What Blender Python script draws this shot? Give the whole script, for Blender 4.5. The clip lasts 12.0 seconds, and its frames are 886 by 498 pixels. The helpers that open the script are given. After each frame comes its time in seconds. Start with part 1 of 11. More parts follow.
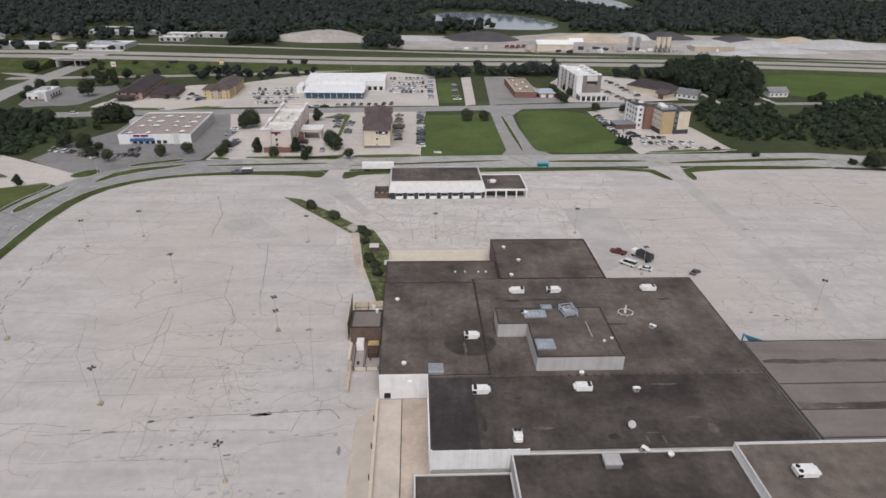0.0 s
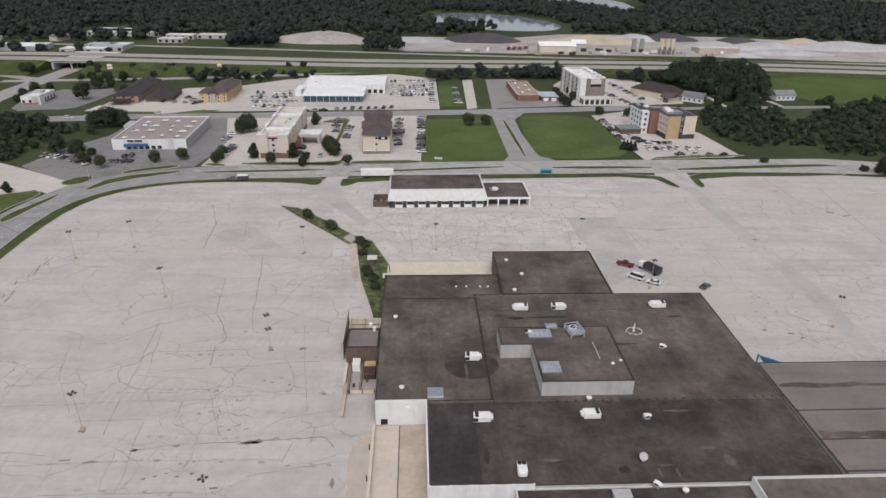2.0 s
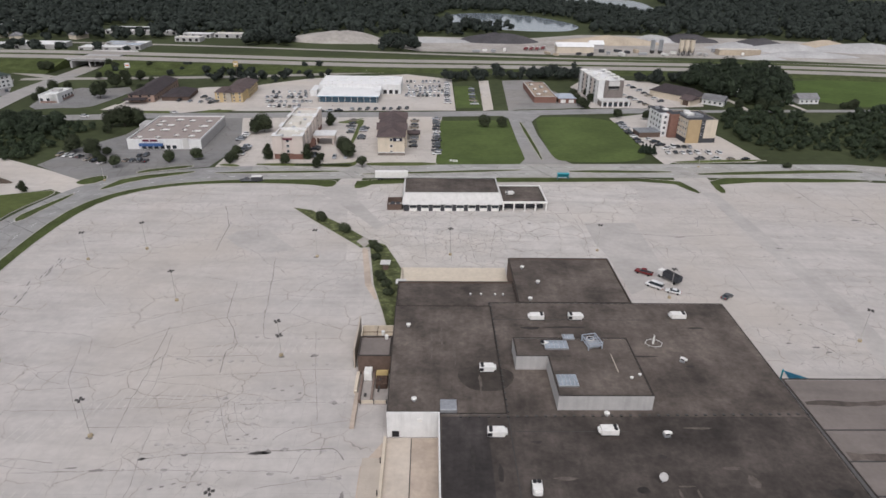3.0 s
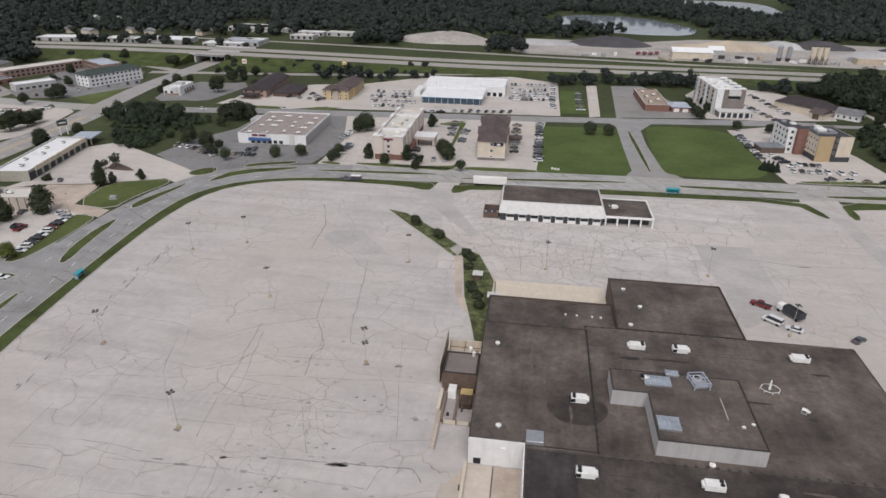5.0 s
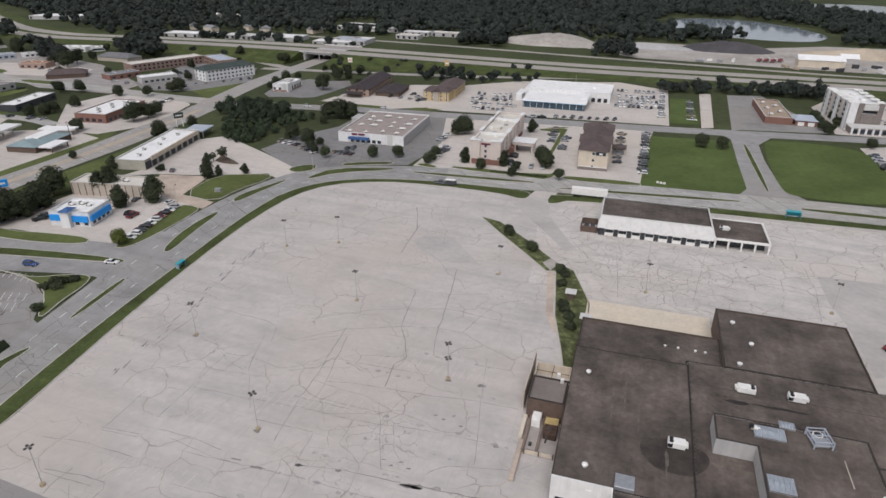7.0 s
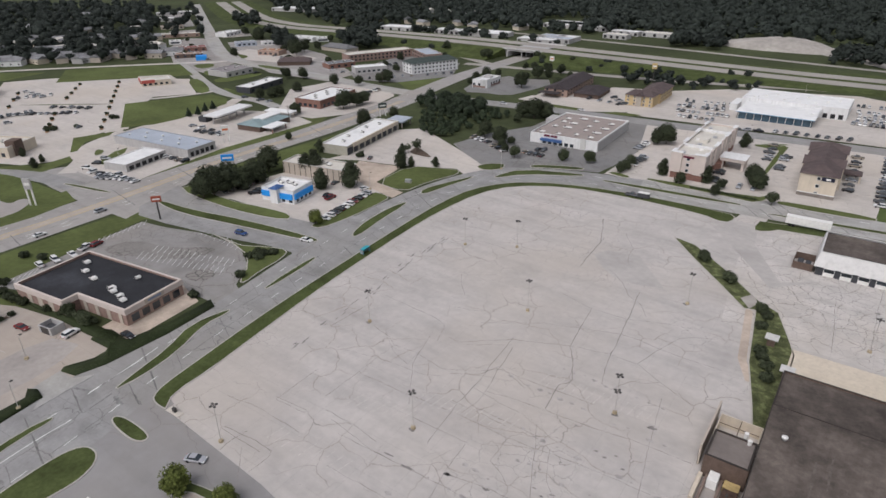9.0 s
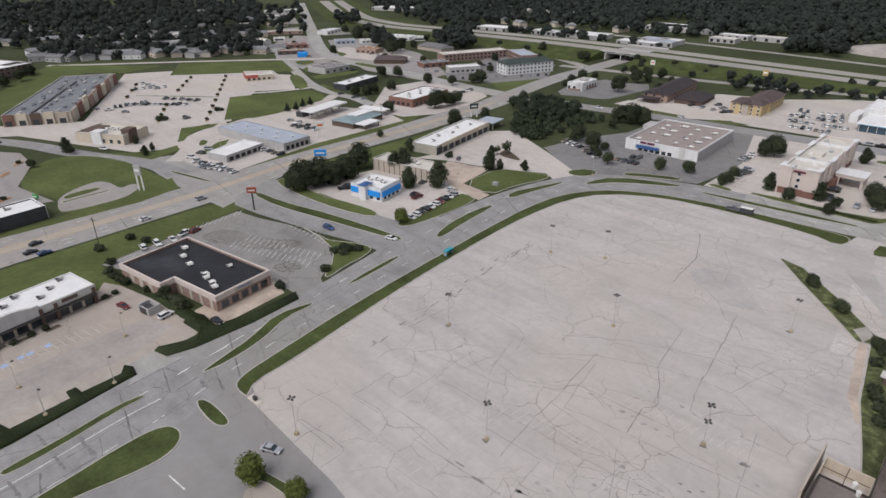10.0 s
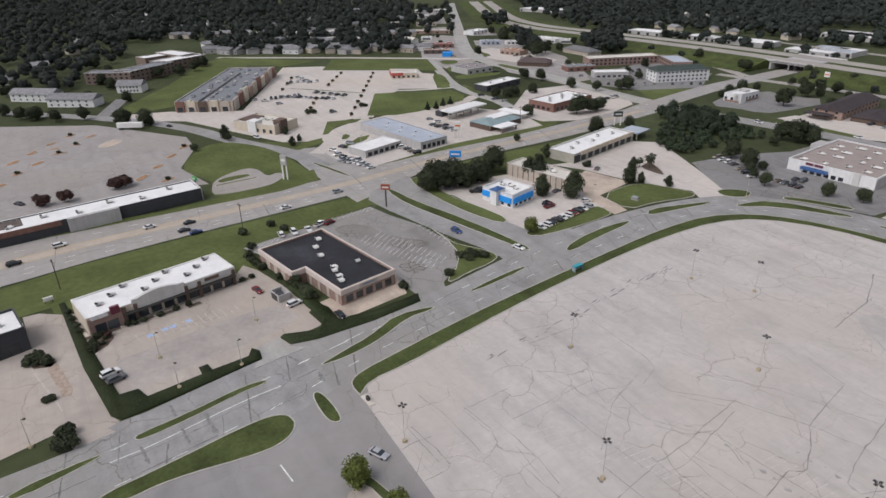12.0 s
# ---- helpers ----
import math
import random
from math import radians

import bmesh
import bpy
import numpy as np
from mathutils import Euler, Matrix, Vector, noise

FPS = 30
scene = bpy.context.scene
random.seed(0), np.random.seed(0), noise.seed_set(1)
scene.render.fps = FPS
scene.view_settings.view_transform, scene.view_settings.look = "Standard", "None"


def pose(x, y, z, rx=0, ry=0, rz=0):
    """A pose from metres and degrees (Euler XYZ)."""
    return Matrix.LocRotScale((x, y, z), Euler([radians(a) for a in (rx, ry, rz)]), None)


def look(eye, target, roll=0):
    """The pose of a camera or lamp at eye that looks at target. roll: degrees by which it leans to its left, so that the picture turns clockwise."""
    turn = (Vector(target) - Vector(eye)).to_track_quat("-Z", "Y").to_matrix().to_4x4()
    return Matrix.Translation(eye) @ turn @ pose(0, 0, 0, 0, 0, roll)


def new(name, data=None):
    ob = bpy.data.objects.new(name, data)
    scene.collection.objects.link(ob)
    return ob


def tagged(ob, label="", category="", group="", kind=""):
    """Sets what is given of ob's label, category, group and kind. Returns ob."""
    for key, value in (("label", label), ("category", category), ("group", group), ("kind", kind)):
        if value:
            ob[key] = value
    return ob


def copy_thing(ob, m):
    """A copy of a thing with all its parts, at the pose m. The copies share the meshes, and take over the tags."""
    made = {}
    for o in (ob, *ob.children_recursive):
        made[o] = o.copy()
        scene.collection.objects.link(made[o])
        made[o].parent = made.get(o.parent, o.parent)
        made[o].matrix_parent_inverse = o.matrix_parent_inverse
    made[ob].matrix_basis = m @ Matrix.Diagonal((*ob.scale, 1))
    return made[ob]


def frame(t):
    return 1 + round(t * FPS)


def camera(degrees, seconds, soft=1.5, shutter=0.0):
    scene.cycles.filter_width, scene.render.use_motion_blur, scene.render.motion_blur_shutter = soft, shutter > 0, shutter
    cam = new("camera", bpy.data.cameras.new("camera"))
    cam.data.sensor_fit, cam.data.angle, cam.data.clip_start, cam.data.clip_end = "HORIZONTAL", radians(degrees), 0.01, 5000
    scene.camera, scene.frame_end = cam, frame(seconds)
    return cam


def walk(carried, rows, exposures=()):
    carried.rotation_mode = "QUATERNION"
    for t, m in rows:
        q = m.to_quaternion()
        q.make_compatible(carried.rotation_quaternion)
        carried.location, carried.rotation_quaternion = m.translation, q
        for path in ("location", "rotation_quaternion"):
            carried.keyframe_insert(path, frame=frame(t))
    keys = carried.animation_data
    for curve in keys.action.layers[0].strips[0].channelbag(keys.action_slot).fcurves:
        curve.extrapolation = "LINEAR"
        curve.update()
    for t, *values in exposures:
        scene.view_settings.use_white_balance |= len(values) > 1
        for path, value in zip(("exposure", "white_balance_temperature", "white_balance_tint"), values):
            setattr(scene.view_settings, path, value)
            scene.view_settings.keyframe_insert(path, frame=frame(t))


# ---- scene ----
from mathutils.geometry import tessellate_polygon

cam = camera(70.35, 12.0, soft=1.55)
PATH = [
    (0.0, 0.00, -0.00, 95.00, 64.17, -0.76, 0.37),
    (0.5, -0.08, 2.07, 95.18, 64.16, -0.79, 0.34),
    (1.0, -0.06, 4.19, 95.37, 64.14, -0.80, 0.32),
    (1.5, 0.04, 6.33, 95.42, 64.15, -0.78, 0.34),
    (2.0, 0.24, 8.43, 95.34, 64.18, -0.75, 0.50),
    (2.5, 0.12, 10.53, 95.55, 64.13, -0.81, 0.82),
    (3.0, -0.11, 12.48, 95.54, 64.11, -0.83, 1.92),
    (5.0, -1.47, 20.38, 95.31, 64.04, -0.62, 11.18),
    (5.5, -1.78, 22.22, 95.31, 64.05, -0.55, 13.57),
    (6.0, -2.34, 24.08, 95.43, 64.02, -0.52, 15.56),
    (6.5, -3.02, 25.96, 95.30, 64.02, -0.46, 17.41),
    (8.5, -5.98, 32.70, 95.48, 63.76, 0.22, 33.13),
    (9.0, -7.05, 34.28, 95.44, 63.72, 0.42, 37.82),
    (9.5, -8.35, 35.45, 95.22, 63.78, 0.53, 41.97),
    (10.0, -9.62, 36.70, 95.09, 63.82, 0.68, 46.09),
    (10.5, -11.01, 37.65, 95.00, 63.89, 0.70, 49.94),
    (11.0, -12.32, 38.73, 94.88, 63.95, 0.82, 53.48),
    (11.5, -13.61, 39.64, 94.85, 64.01, 0.90, 56.23),
    (12.0, -14.96, 40.55, 94.76, 64.08, 0.99, 58.67),
]
walk(cam, [(t, pose(*p)) for t, *p in PATH], [(0.0, -0.20, 6350, 13), (5.0, -0.23, 6350, 13), (9.0, -0.25, 6330, 13.5), (12.0, -0.18, 6330, 14)])

# ---- overcast daylight ----
world = bpy.data.worlds.new("overcast_sky")
scene.world = world
world.use_nodes = True
wn = world.node_tree
sky = wn.nodes.new("ShaderNodeTexSky")
sky.sky_type = "NISHITA"
sky.sun_disc = False
sky.sun_elevation = radians(52)
sky.sun_rotation = radians(200)
sky.air_density, sky.dust_density, sky.ozone_density = 1.0, 4.0, 1.0
veil = wn.nodes.new("ShaderNodeHueSaturation")
veil.inputs["Saturation"].default_value = 0.30
wn.links.new(sky.outputs[0], veil.inputs["Color"])
wn.links.new(veil.outputs[0], wn.nodes["Background"].inputs["Color"])
wn.nodes["Background"].inputs["Strength"].default_value = 0.15
sun = new("sun", bpy.data.lights.new("sun", "SUN"))
sun.data.energy, sun.data.angle, sun.data.color = 1.3, radians(25), (1.0, 0.97, 0.95)
sun.matrix_world = look((60, -160, 220), (0, 0, 0))

# ---- materials ----
MATS = {}


def mat(name, color, rough=0.85, metal=0.0, vary=0.12, scale=0.6, bump=0.0, streak=None, spots=None, spec=0.3, rnd=0.0):
    """A procedural surface: colour broken up at two scales, optional stains, relief and a shift from one object to the next."""
    if name in MATS:
        return MATS[name]
    m = bpy.data.materials.new(name)
    m.use_nodes = True
    n, l = m.node_tree.nodes, m.node_tree.links
    b = n["Principled BSDF"]
    b.inputs["Roughness"].default_value, b.inputs["Metallic"].default_value = rough, metal
    b.inputs["Specular IOR Level"].default_value = spec
    co = n.new("ShaderNodeNewGeometry").outputs["Position"]

    def noise_at(s, detail=4.0, stretch=None):
        t = n.new("ShaderNodeTexNoise")
        t.inputs["Scale"].default_value, t.inputs["Detail"].default_value = s, detail
        if stretch:
            v = n.new("ShaderNodeVectorMath")
            v.operation = "MULTIPLY"
            v.inputs[1].default_value = stretch
            l.new(co, v.inputs[0])
            l.new(v.outputs[0], t.inputs["Vector"])
        else:
            l.new(co, t.inputs["Vector"])
        return t.outputs["Fac"]

    def ramp(value, lo, hi, a, c):
        r = n.new("ShaderNodeMapRange")
        r.inputs["From Min"].default_value, r.inputs["From Max"].default_value = lo, hi
        r.inputs["To Min"].default_value, r.inputs["To Max"].default_value = a, c
        l.new(value, r.inputs["Value"])
        return r.outputs[0]

    def times(a, c):
        t = n.new("ShaderNodeMath")
        t.operation = "MULTIPLY"
        l.new(a, t.inputs[0])
        l.new(c, t.inputs[1])
        return t.outputs[0]

    f = times(ramp(noise_at(scale), 0.3, 0.7, 1 - vary, 1 + vary), ramp(noise_at(scale * 9), 0.3, 0.7, 1 - vary * 0.6, 1 + vary * 0.6))
    if streak:
        f = times(f, ramp(noise_at(1.0, 3.0, streak[0]), 0.45, 0.72, 1.0, streak[1]))
    if spots:
        f = times(f, ramp(noise_at(spots[0], 5.0), spots[1], spots[2], 1.0, spots[3]))
    if rnd:
        f = times(f, ramp(n.new("ShaderNodeObjectInfo").outputs["Random"], 0.0, 1.0, 1 - rnd, 1 + rnd))
    mix = n.new("ShaderNodeVectorMath")
    mix.operation = "SCALE"
    mix.inputs[0].default_value = color[:3]
    l.new(f, mix.inputs["Scale"])
    l.new(mix.outputs[0], b.inputs["Base Color"])
    if bump:
        bp = n.new("ShaderNodeBump")
        bp.inputs["Strength"].default_value, bp.inputs["Distance"].default_value = 0.6, bump
        l.new(noise_at(scale * 14), bp.inputs["Height"])
        l.new(bp.outputs[0], b.inputs["Normal"])
    MATS[name] = m
    return m


def cracked(name, color, cell, width, dark, joint=0.0, stain=0.8, turn=3.0, seam=(0.035, 0.4), grime=0.90, vary=0.07, scale=0.035, cover=(0.42, 0.56), mottle=0.07):
    """Old concrete: a wandering net of cracks, a grid of joints, worn patches and oil-dark stains."""
    m = mat(name, color, 0.9, vary=vary, scale=scale, bump=0.01, streak=((0.02, 0.22, 1), grime), spots=(0.045, 0.56, 0.76, stain))
    n, l = m.node_tree.nodes, m.node_tree.links
    b = n["Principled BSDF"]
    src = b.inputs["Base Color"].links[0].from_socket
    geo = n.new("ShaderNodeNewGeometry").outputs["Position"]

    def net(c, w, warp, mask):
        wob = n.new("ShaderNodeTexNoise")
        wob.inputs["Scale"].default_value, wob.inputs["Detail"].default_value = 1.6 / c, 5.0
        l.new(geo, wob.inputs["Vector"])
        add = n.new("ShaderNodeVectorMath")
        add.operation = "MULTIPLY_ADD"
        add.inputs[1].default_value = (c * warp, c * warp, 0)
        l.new(wob.outputs["Color"], add.inputs[0])
        l.new(geo, add.inputs[2])
        v = n.new("ShaderNodeTexVoronoi")
        v.feature = "DISTANCE_TO_EDGE"
        v.voronoi_dimensions = "2D"
        v.inputs["Scale"].default_value = 1.0 / c
        l.new(add.outputs[0], v.inputs["Vector"])
        r = n.new("ShaderNodeMapRange")
        r.inputs["From Min"].default_value, r.inputs["From Max"].default_value = w * 0.35 / c, w / c
        r.inputs["To Min"].default_value, r.inputs["To Max"].default_value = 1.0, 0.0
        l.new(v.outputs["Distance"], r.inputs["Value"])
        k = n.new("ShaderNodeTexNoise")
        k.inputs["Scale"].default_value, k.inputs["Detail"].default_value = mask[0], 2.0
        l.new(geo, k.inputs["Vector"])
        kr = n.new("ShaderNodeMapRange")
        kr.inputs["From Min"].default_value, kr.inputs["From Max"].default_value = mask[1], mask[2]
        l.new(k.outputs["Fac"], kr.inputs["Value"])
        mu = n.new("ShaderNodeMath")
        mu.operation = "MULTIPLY"
        l.new(r.outputs[0], mu.inputs[0])
        l.new(kr.outputs[0], mu.inputs[1])
        return mu.outputs[0]

    parts = [net(cell, width, 0.6, (0.05, *cover)), net(cell * 0.45, width * 0.7, 0.8, (0.03, cover[0] + 0.08, cover[1] + 0.06))]
    if joint:
        rot = n.new("ShaderNodeVectorRotate")
        rot.rotation_type = "Z_AXIS"
        rot.inputs["Angle"].default_value = radians(-turn)
        l.new(geo, rot.inputs["Vector"])
        br = n.new("ShaderNodeTexBrick")
        br.offset = 0.0
        br.inputs["Color1"].default_value = br.inputs["Color2"].default_value = (0, 0, 0, 1)
        br.inputs["Mortar"].default_value = (seam[1],) * 3 + (1,)
        br.inputs["Scale"].default_value = 1.0
        br.inputs["Mortar Size"].default_value, br.inputs["Mortar Smooth"].default_value = seam[0], 0.3
        br.inputs["Brick Width"].default_value = br.inputs["Row Height"].default_value = joint
        l.new(rot.outputs[0], br.inputs["Vector"])
        parts.append(br.outputs["Color"])
    total = parts[0]
    for p in parts[1:]:
        mx = n.new("ShaderNodeMath")
        mx.operation = "MAXIMUM"
        l.new(total, mx.inputs[0])
        l.new(p, mx.inputs[1])
        total = mx.outputs[0]
    # mottled wear at the scale of a single slab
    mott = n.new("ShaderNodeTexNoise")
    mott.inputs["Scale"].default_value, mott.inputs["Detail"].default_value, mott.inputs["Roughness"].default_value = 0.28, 10.0, 0.7
    l.new(geo, mott.inputs["Vector"])
    mr = n.new("ShaderNodeMapRange")
    mr.inputs["From Min"].default_value, mr.inputs["From Max"].default_value = 0.3, 0.7
    mr.inputs["To Min"].default_value, mr.inputs["To Max"].default_value = 1 - mottle, 1 + mottle
    l.new(mott.outputs["Fac"], mr.inputs["Value"])
    worn = n.new("ShaderNodeVectorMath")
    worn.operation = "SCALE"
    l.new(src, worn.inputs[0])
    l.new(mr.outputs[0], worn.inputs["Scale"])
    src = worn.outputs[0]
    # broad warmer patches where dust has settled
    warm = n.new("ShaderNodeMix")
    warm.data_type = "RGBA"
    wn_ = n.new("ShaderNodeTexNoise")
    wn_.inputs["Scale"].default_value, wn_.inputs["Detail"].default_value = 0.018, 6.0
    l.new(geo, wn_.inputs["Vector"])
    wr = n.new("ShaderNodeMapRange")
    wr.inputs["From Min"].default_value, wr.inputs["From Max"].default_value = 0.46, 0.66
    wr.inputs["To Max"].default_value = 0.5
    l.new(wn_.outputs["Fac"], wr.inputs["Value"])
    l.new(wr.outputs[0], warm.inputs["Factor"])
    l.new(src, warm.inputs["A"])
    warm.inputs["B"].default_value = (color[0] * 1.0, color[1] * 0.95, color[2] * 0.87, 1)
    src = warm.outputs["Result"]
    # rusty dust that gathers along the cracks
    dust = n.new("ShaderNodeMix")
    dust.data_type = "RGBA"
    halo = n.new("ShaderNodeMath")
    halo.operation = "MULTIPLY"
    halo.inputs[1].default_value = 0.20
    l.new(net(cell, width * 7, 0.6, (0.05, *cover)), halo.inputs[0])
    l.new(halo.outputs[0], dust.inputs["Factor"])
    l.new(src, dust.inputs["A"])
    dust.inputs["B"].default_value = (color[0] * 0.95, color[1] * 0.87, color[2] * 0.78, 1)
    mixer = n.new("ShaderNodeMix")
    mixer.data_type = "RGBA"
    l.new(total, mixer.inputs["Factor"])
    l.new(dust.outputs["Result"], mixer.inputs["A"])
    mixer.inputs["B"].default_value = (*[c * dark for c in color], 1)
    l.new(mixer.outputs["Result"], b.inputs["Base Color"])
    return m


def leafy(name, color, spread=0.30):
    """Foliage: every clump a little lighter or darker than the next."""
    m = mat(name, color, 0.75, vary=0.22, scale=0.15, rnd=0.14, spec=0.15)
    n, l = m.node_tree.nodes, m.node_tree.links
    b = n["Principled BSDF"]
    src = b.inputs["Base Color"].links[0].from_socket
    g = n.new("ShaderNodeNewGeometry")
    r = n.new("ShaderNodeMapRange")
    r.inputs["To Min"].default_value, r.inputs["To Max"].default_value = 1 - spread, 1 + spread
    l.new(g.outputs["Random Per Island"], r.inputs["Value"])
    sc = n.new("ShaderNodeVectorMath")
    sc.operation = "SCALE"
    l.new(src, sc.inputs[0])
    l.new(r.outputs[0], sc.inputs["Scale"])
    l.new(sc.outputs[0], b.inputs["Base Color"])
    return m


LOT = cracked("old_lot_concrete", (0.460, 0.432, 0.408), 9.5, 0.11, 0.58, joint=9.2, stain=0.86, grime=0.87, vary=0.075, scale=0.06, cover=(0.45, 0.58))
LOTNORTH = cracked("older_lot_concrete", (0.500, 0.472, 0.445), 8.0, 0.13, 0.50, joint=9.2, stain=0.8, grime=0.84, vary=0.09, scale=0.12, cover=(0.36, 0.50))
PAD = cracked("parking_concrete", (0.50, 0.462, 0.425), 26.0, 0.12, 0.6, joint=4.6, stain=0.86)
OLDASPH = cracked("worn_asphalt", (0.262, 0.252, 0.242), 8.0, 0.13, 0.55, stain=0.62)
DRIVEASPH = cracked("drive_asphalt", (0.268, 0.259, 0.255), 14.0, 0.08, 0.7, stain=0.8, mottle=0.05)
ROADPALE = cracked("pale_road_concrete", (0.36, 0.352, 0.335), 24.0, 0.12, 0.6, joint=13.0, stain=0.8, turn=5, seam=(0.07, 0.4), vary=0.12, scale=0.15, grime=0.84)
ROAD = cracked("road_concrete", (0.280, 0.275, 0.270), 19.0, 0.15, 0.58, joint=13.0, stain=0.74, turn=8, seam=(0.07, 0.5), vary=0.12, scale=0.15, grime=0.84)
ARTERIAL = cracked("arterial_concrete", (0.32, 0.305, 0.29), 40.0, 0.14, 0.6, joint=7.0, stain=0.84, turn=7)
FREEWAY = mat("freeway_concrete", (0.325, 0.303, 0.275), 0.9, vary=0.10, scale=0.02)
GRASS = mat("mown_grass", (0.089, 0.108, 0.039), 0.95, vary=0.20, scale=0.05, bump=0.05, spots=(0.02, 0.5, 0.75, 1.25), spec=0.1)
LAWN = mat("deep_green_lawn", (0.080, 0.108, 0.036), 0.95, vary=0.16, scale=0.04, bump=0.05, spots=(0.03, 0.5, 0.75, 0.75), spec=0.1)
MEADOW = mat("bright_meadow_grass", (0.072, 0.106, 0.030), 0.95, vary=0.14, scale=0.03, bump=0.05, spots=(0.02, 0.5, 0.75, 0.85), spec=0.1)
WILD = mat("rough_grass", (0.060, 0.072, 0.034), 0.95, vary=0.25, scale=0.02, bump=0.1, spots=(0.01, 0.45, 0.7, 0.6), spec=0.1)
VERGE = mat("verge_grass", (0.060, 0.075, 0.027), 0.95, vary=0.3, scale=0.12, bump=0.05, spots=(0.25, 0.5, 0.7, 1.22), spec=0.1)
WEEDY = mat("weedy_grass", (0.078, 0.088, 0.040), 0.95, vary=0.4, scale=0.35, bump=0.08, spots=(0.5, 0.5, 0.66, 1.9), spec=0.1)
PALEKERB = mat("pale_kerb_concrete", (0.52, 0.48, 0.42), 0.9, vary=0.12, scale=0.5)
KERB = mat("kerb_concrete", (0.41, 0.385, 0.345), 0.9, vary=0.15, scale=0.4)
DIRT = mat("pale_gravel", (0.35, 0.325, 0.295), 0.95, vary=0.2, scale=0.03, bump=0.1)
LOTDARK = mat("patched_lot_concrete", (0.412, 0.388, 0.365), 0.9, vary=0.10, scale=0.06, bump=0.01, spots=(0.1, 0.5, 0.7, 0.9))
PLAZA = cracked("tan_parking_concrete", (0.395, 0.35, 0.31), 24.0, 0.12, 0.6, joint=4.6, stain=0.8)
TOWNPAD = cracked("grey_yard_concrete", (0.315, 0.298, 0.285), 12.0, 0.2, 0.6, joint=5.0, stain=0.7, grime=0.8, vary=0.14, scale=0.08)
LANE = mat("grey_worn_lane", (0.35, 0.32, 0.295), 0.9, vary=0.12, scale=0.08, spots=(0.2, 0.5, 0.7, 0.9))
TANPAD = mat("tan_bare_concrete", (0.47, 0.39, 0.32), 0.92, vary=0.14, scale=0.10, spots=(0.12, 0.48, 0.72, 0.75))
MULCH = mat("dark_bark_mulch", (0.105, 0.078, 0.058), 0.95, vary=0.35, scale=1.2, bump=0.15)
TANMULCH = mat("tan_bark_mulch", (0.36, 0.29, 0.235), 0.95, vary=0.22, scale=0.8, bump=0.12)
WESTLOT = cracked("old_grey_lot", (0.31, 0.29, 0.278), 14.0, 0.14, 0.6, joint=6.0, stain=0.8)
STAIN = mat("oil_stain", (0.19, 0.178, 0.168), 0.7, vary=0.3, scale=0.5)
# the pale sky reflected by the lakes is put into the base colour
WATER = mat("sky_tinted_water", (0.25, 0.285, 0.315), 0.08, vary=0.05, scale=0.01, spec=0.6)


def membrane(name, color):
    """Old roofing felt laid in rolls: mottled dirt, faint roll seams, pale scuffs and dark ponding."""
    m = mat(name, color, 0.9, vary=0.10, scale=0.9, bump=0.01, streak=((0.5, 0.04, 1), 1.16), spots=(0.06, 0.42, 0.68, 0.52))
    n, l = m.node_tree.nodes, m.node_tree.links
    b = n["Principled BSDF"]
    src = b.inputs["Base Color"].links[0].from_socket
    geo = n.new("ShaderNodeNewGeometry").outputs["Position"]
    rot = n.new("ShaderNodeVectorRotate")
    rot.rotation_type = "Z_AXIS"
    rot.inputs["Angle"].default_value = radians(-2.8)
    l.new(geo, rot.inputs["Vector"])
    br = n.new("ShaderNodeTexBrick")
    br.offset = 0.37
    br.inputs["Color1"].default_value, br.inputs["Color2"].default_value = (0.98, 0.98, 0.98, 1), (1.03, 1.03, 1.03, 1)
    br.inputs["Mortar"].default_value = (0.92, 0.92, 0.92, 1)
    br.inputs["Scale"].default_value, br.inputs["Mortar Size"].default_value, br.inputs["Mortar Smooth"].default_value = 1.0, 0.05, 0.4
    br.inputs["Brick Width"].default_value, br.inputs["Row Height"].default_value = 2.7, 11.0
    l.new(rot.outputs[0], br.inputs["Vector"])
    grit = n.new("ShaderNodeTexNoise")
    grit.inputs["Scale"].default_value, grit.inputs["Detail"].default_value = 0.11, 8.0
    grit.inputs["Roughness"].default_value = 0.62
    l.new(geo, grit.inputs["Vector"])
    gr = n.new("ShaderNodeMapRange")
    gr.inputs["From Min"].default_value, gr.inputs["From Max"].default_value = 0.3, 0.7
    gr.inputs["To Min"].default_value, gr.inputs["To Max"].default_value = 0.60, 1.5
    l.new(grit.outputs["Fac"], gr.inputs["Value"])
    one = n.new("ShaderNodeVectorMath")
    one.operation = "MULTIPLY"
    l.new(src, one.inputs[0])
    l.new(br.outputs["Color"], one.inputs[1])
    two = n.new("ShaderNodeVectorMath")
    two.operation = "SCALE"
    l.new(one.outputs[0], two.inputs[0])
    l.new(gr.outputs[0], two.inputs["Scale"])
    # fine weathering: pale grit and small dark specks
    fine = n.new("ShaderNodeTexNoise")
    fine.inputs["Scale"].default_value, fine.inputs["Detail"].default_value, fine.inputs["Roughness"].default_value = 0.55, 9.0, 0.78
    l.new(geo, fine.inputs["Vector"])
    fr = n.new("ShaderNodeMapRange")
    fr.inputs["From Min"].default_value, fr.inputs["From Max"].default_value = 0.32, 0.68
    fr.inputs["To Min"].default_value, fr.inputs["To Max"].default_value = 0.74, 1.24
    l.new(fine.outputs["Fac"], fr.inputs["Value"])
    three = n.new("ShaderNodeVectorMath")
    three.operation = "SCALE"
    l.new(two.outputs[0], three.inputs[0])
    l.new(fr.outputs[0], three.inputs["Scale"])
    l.new(three.outputs[0], b.inputs["Base Color"])
    return m


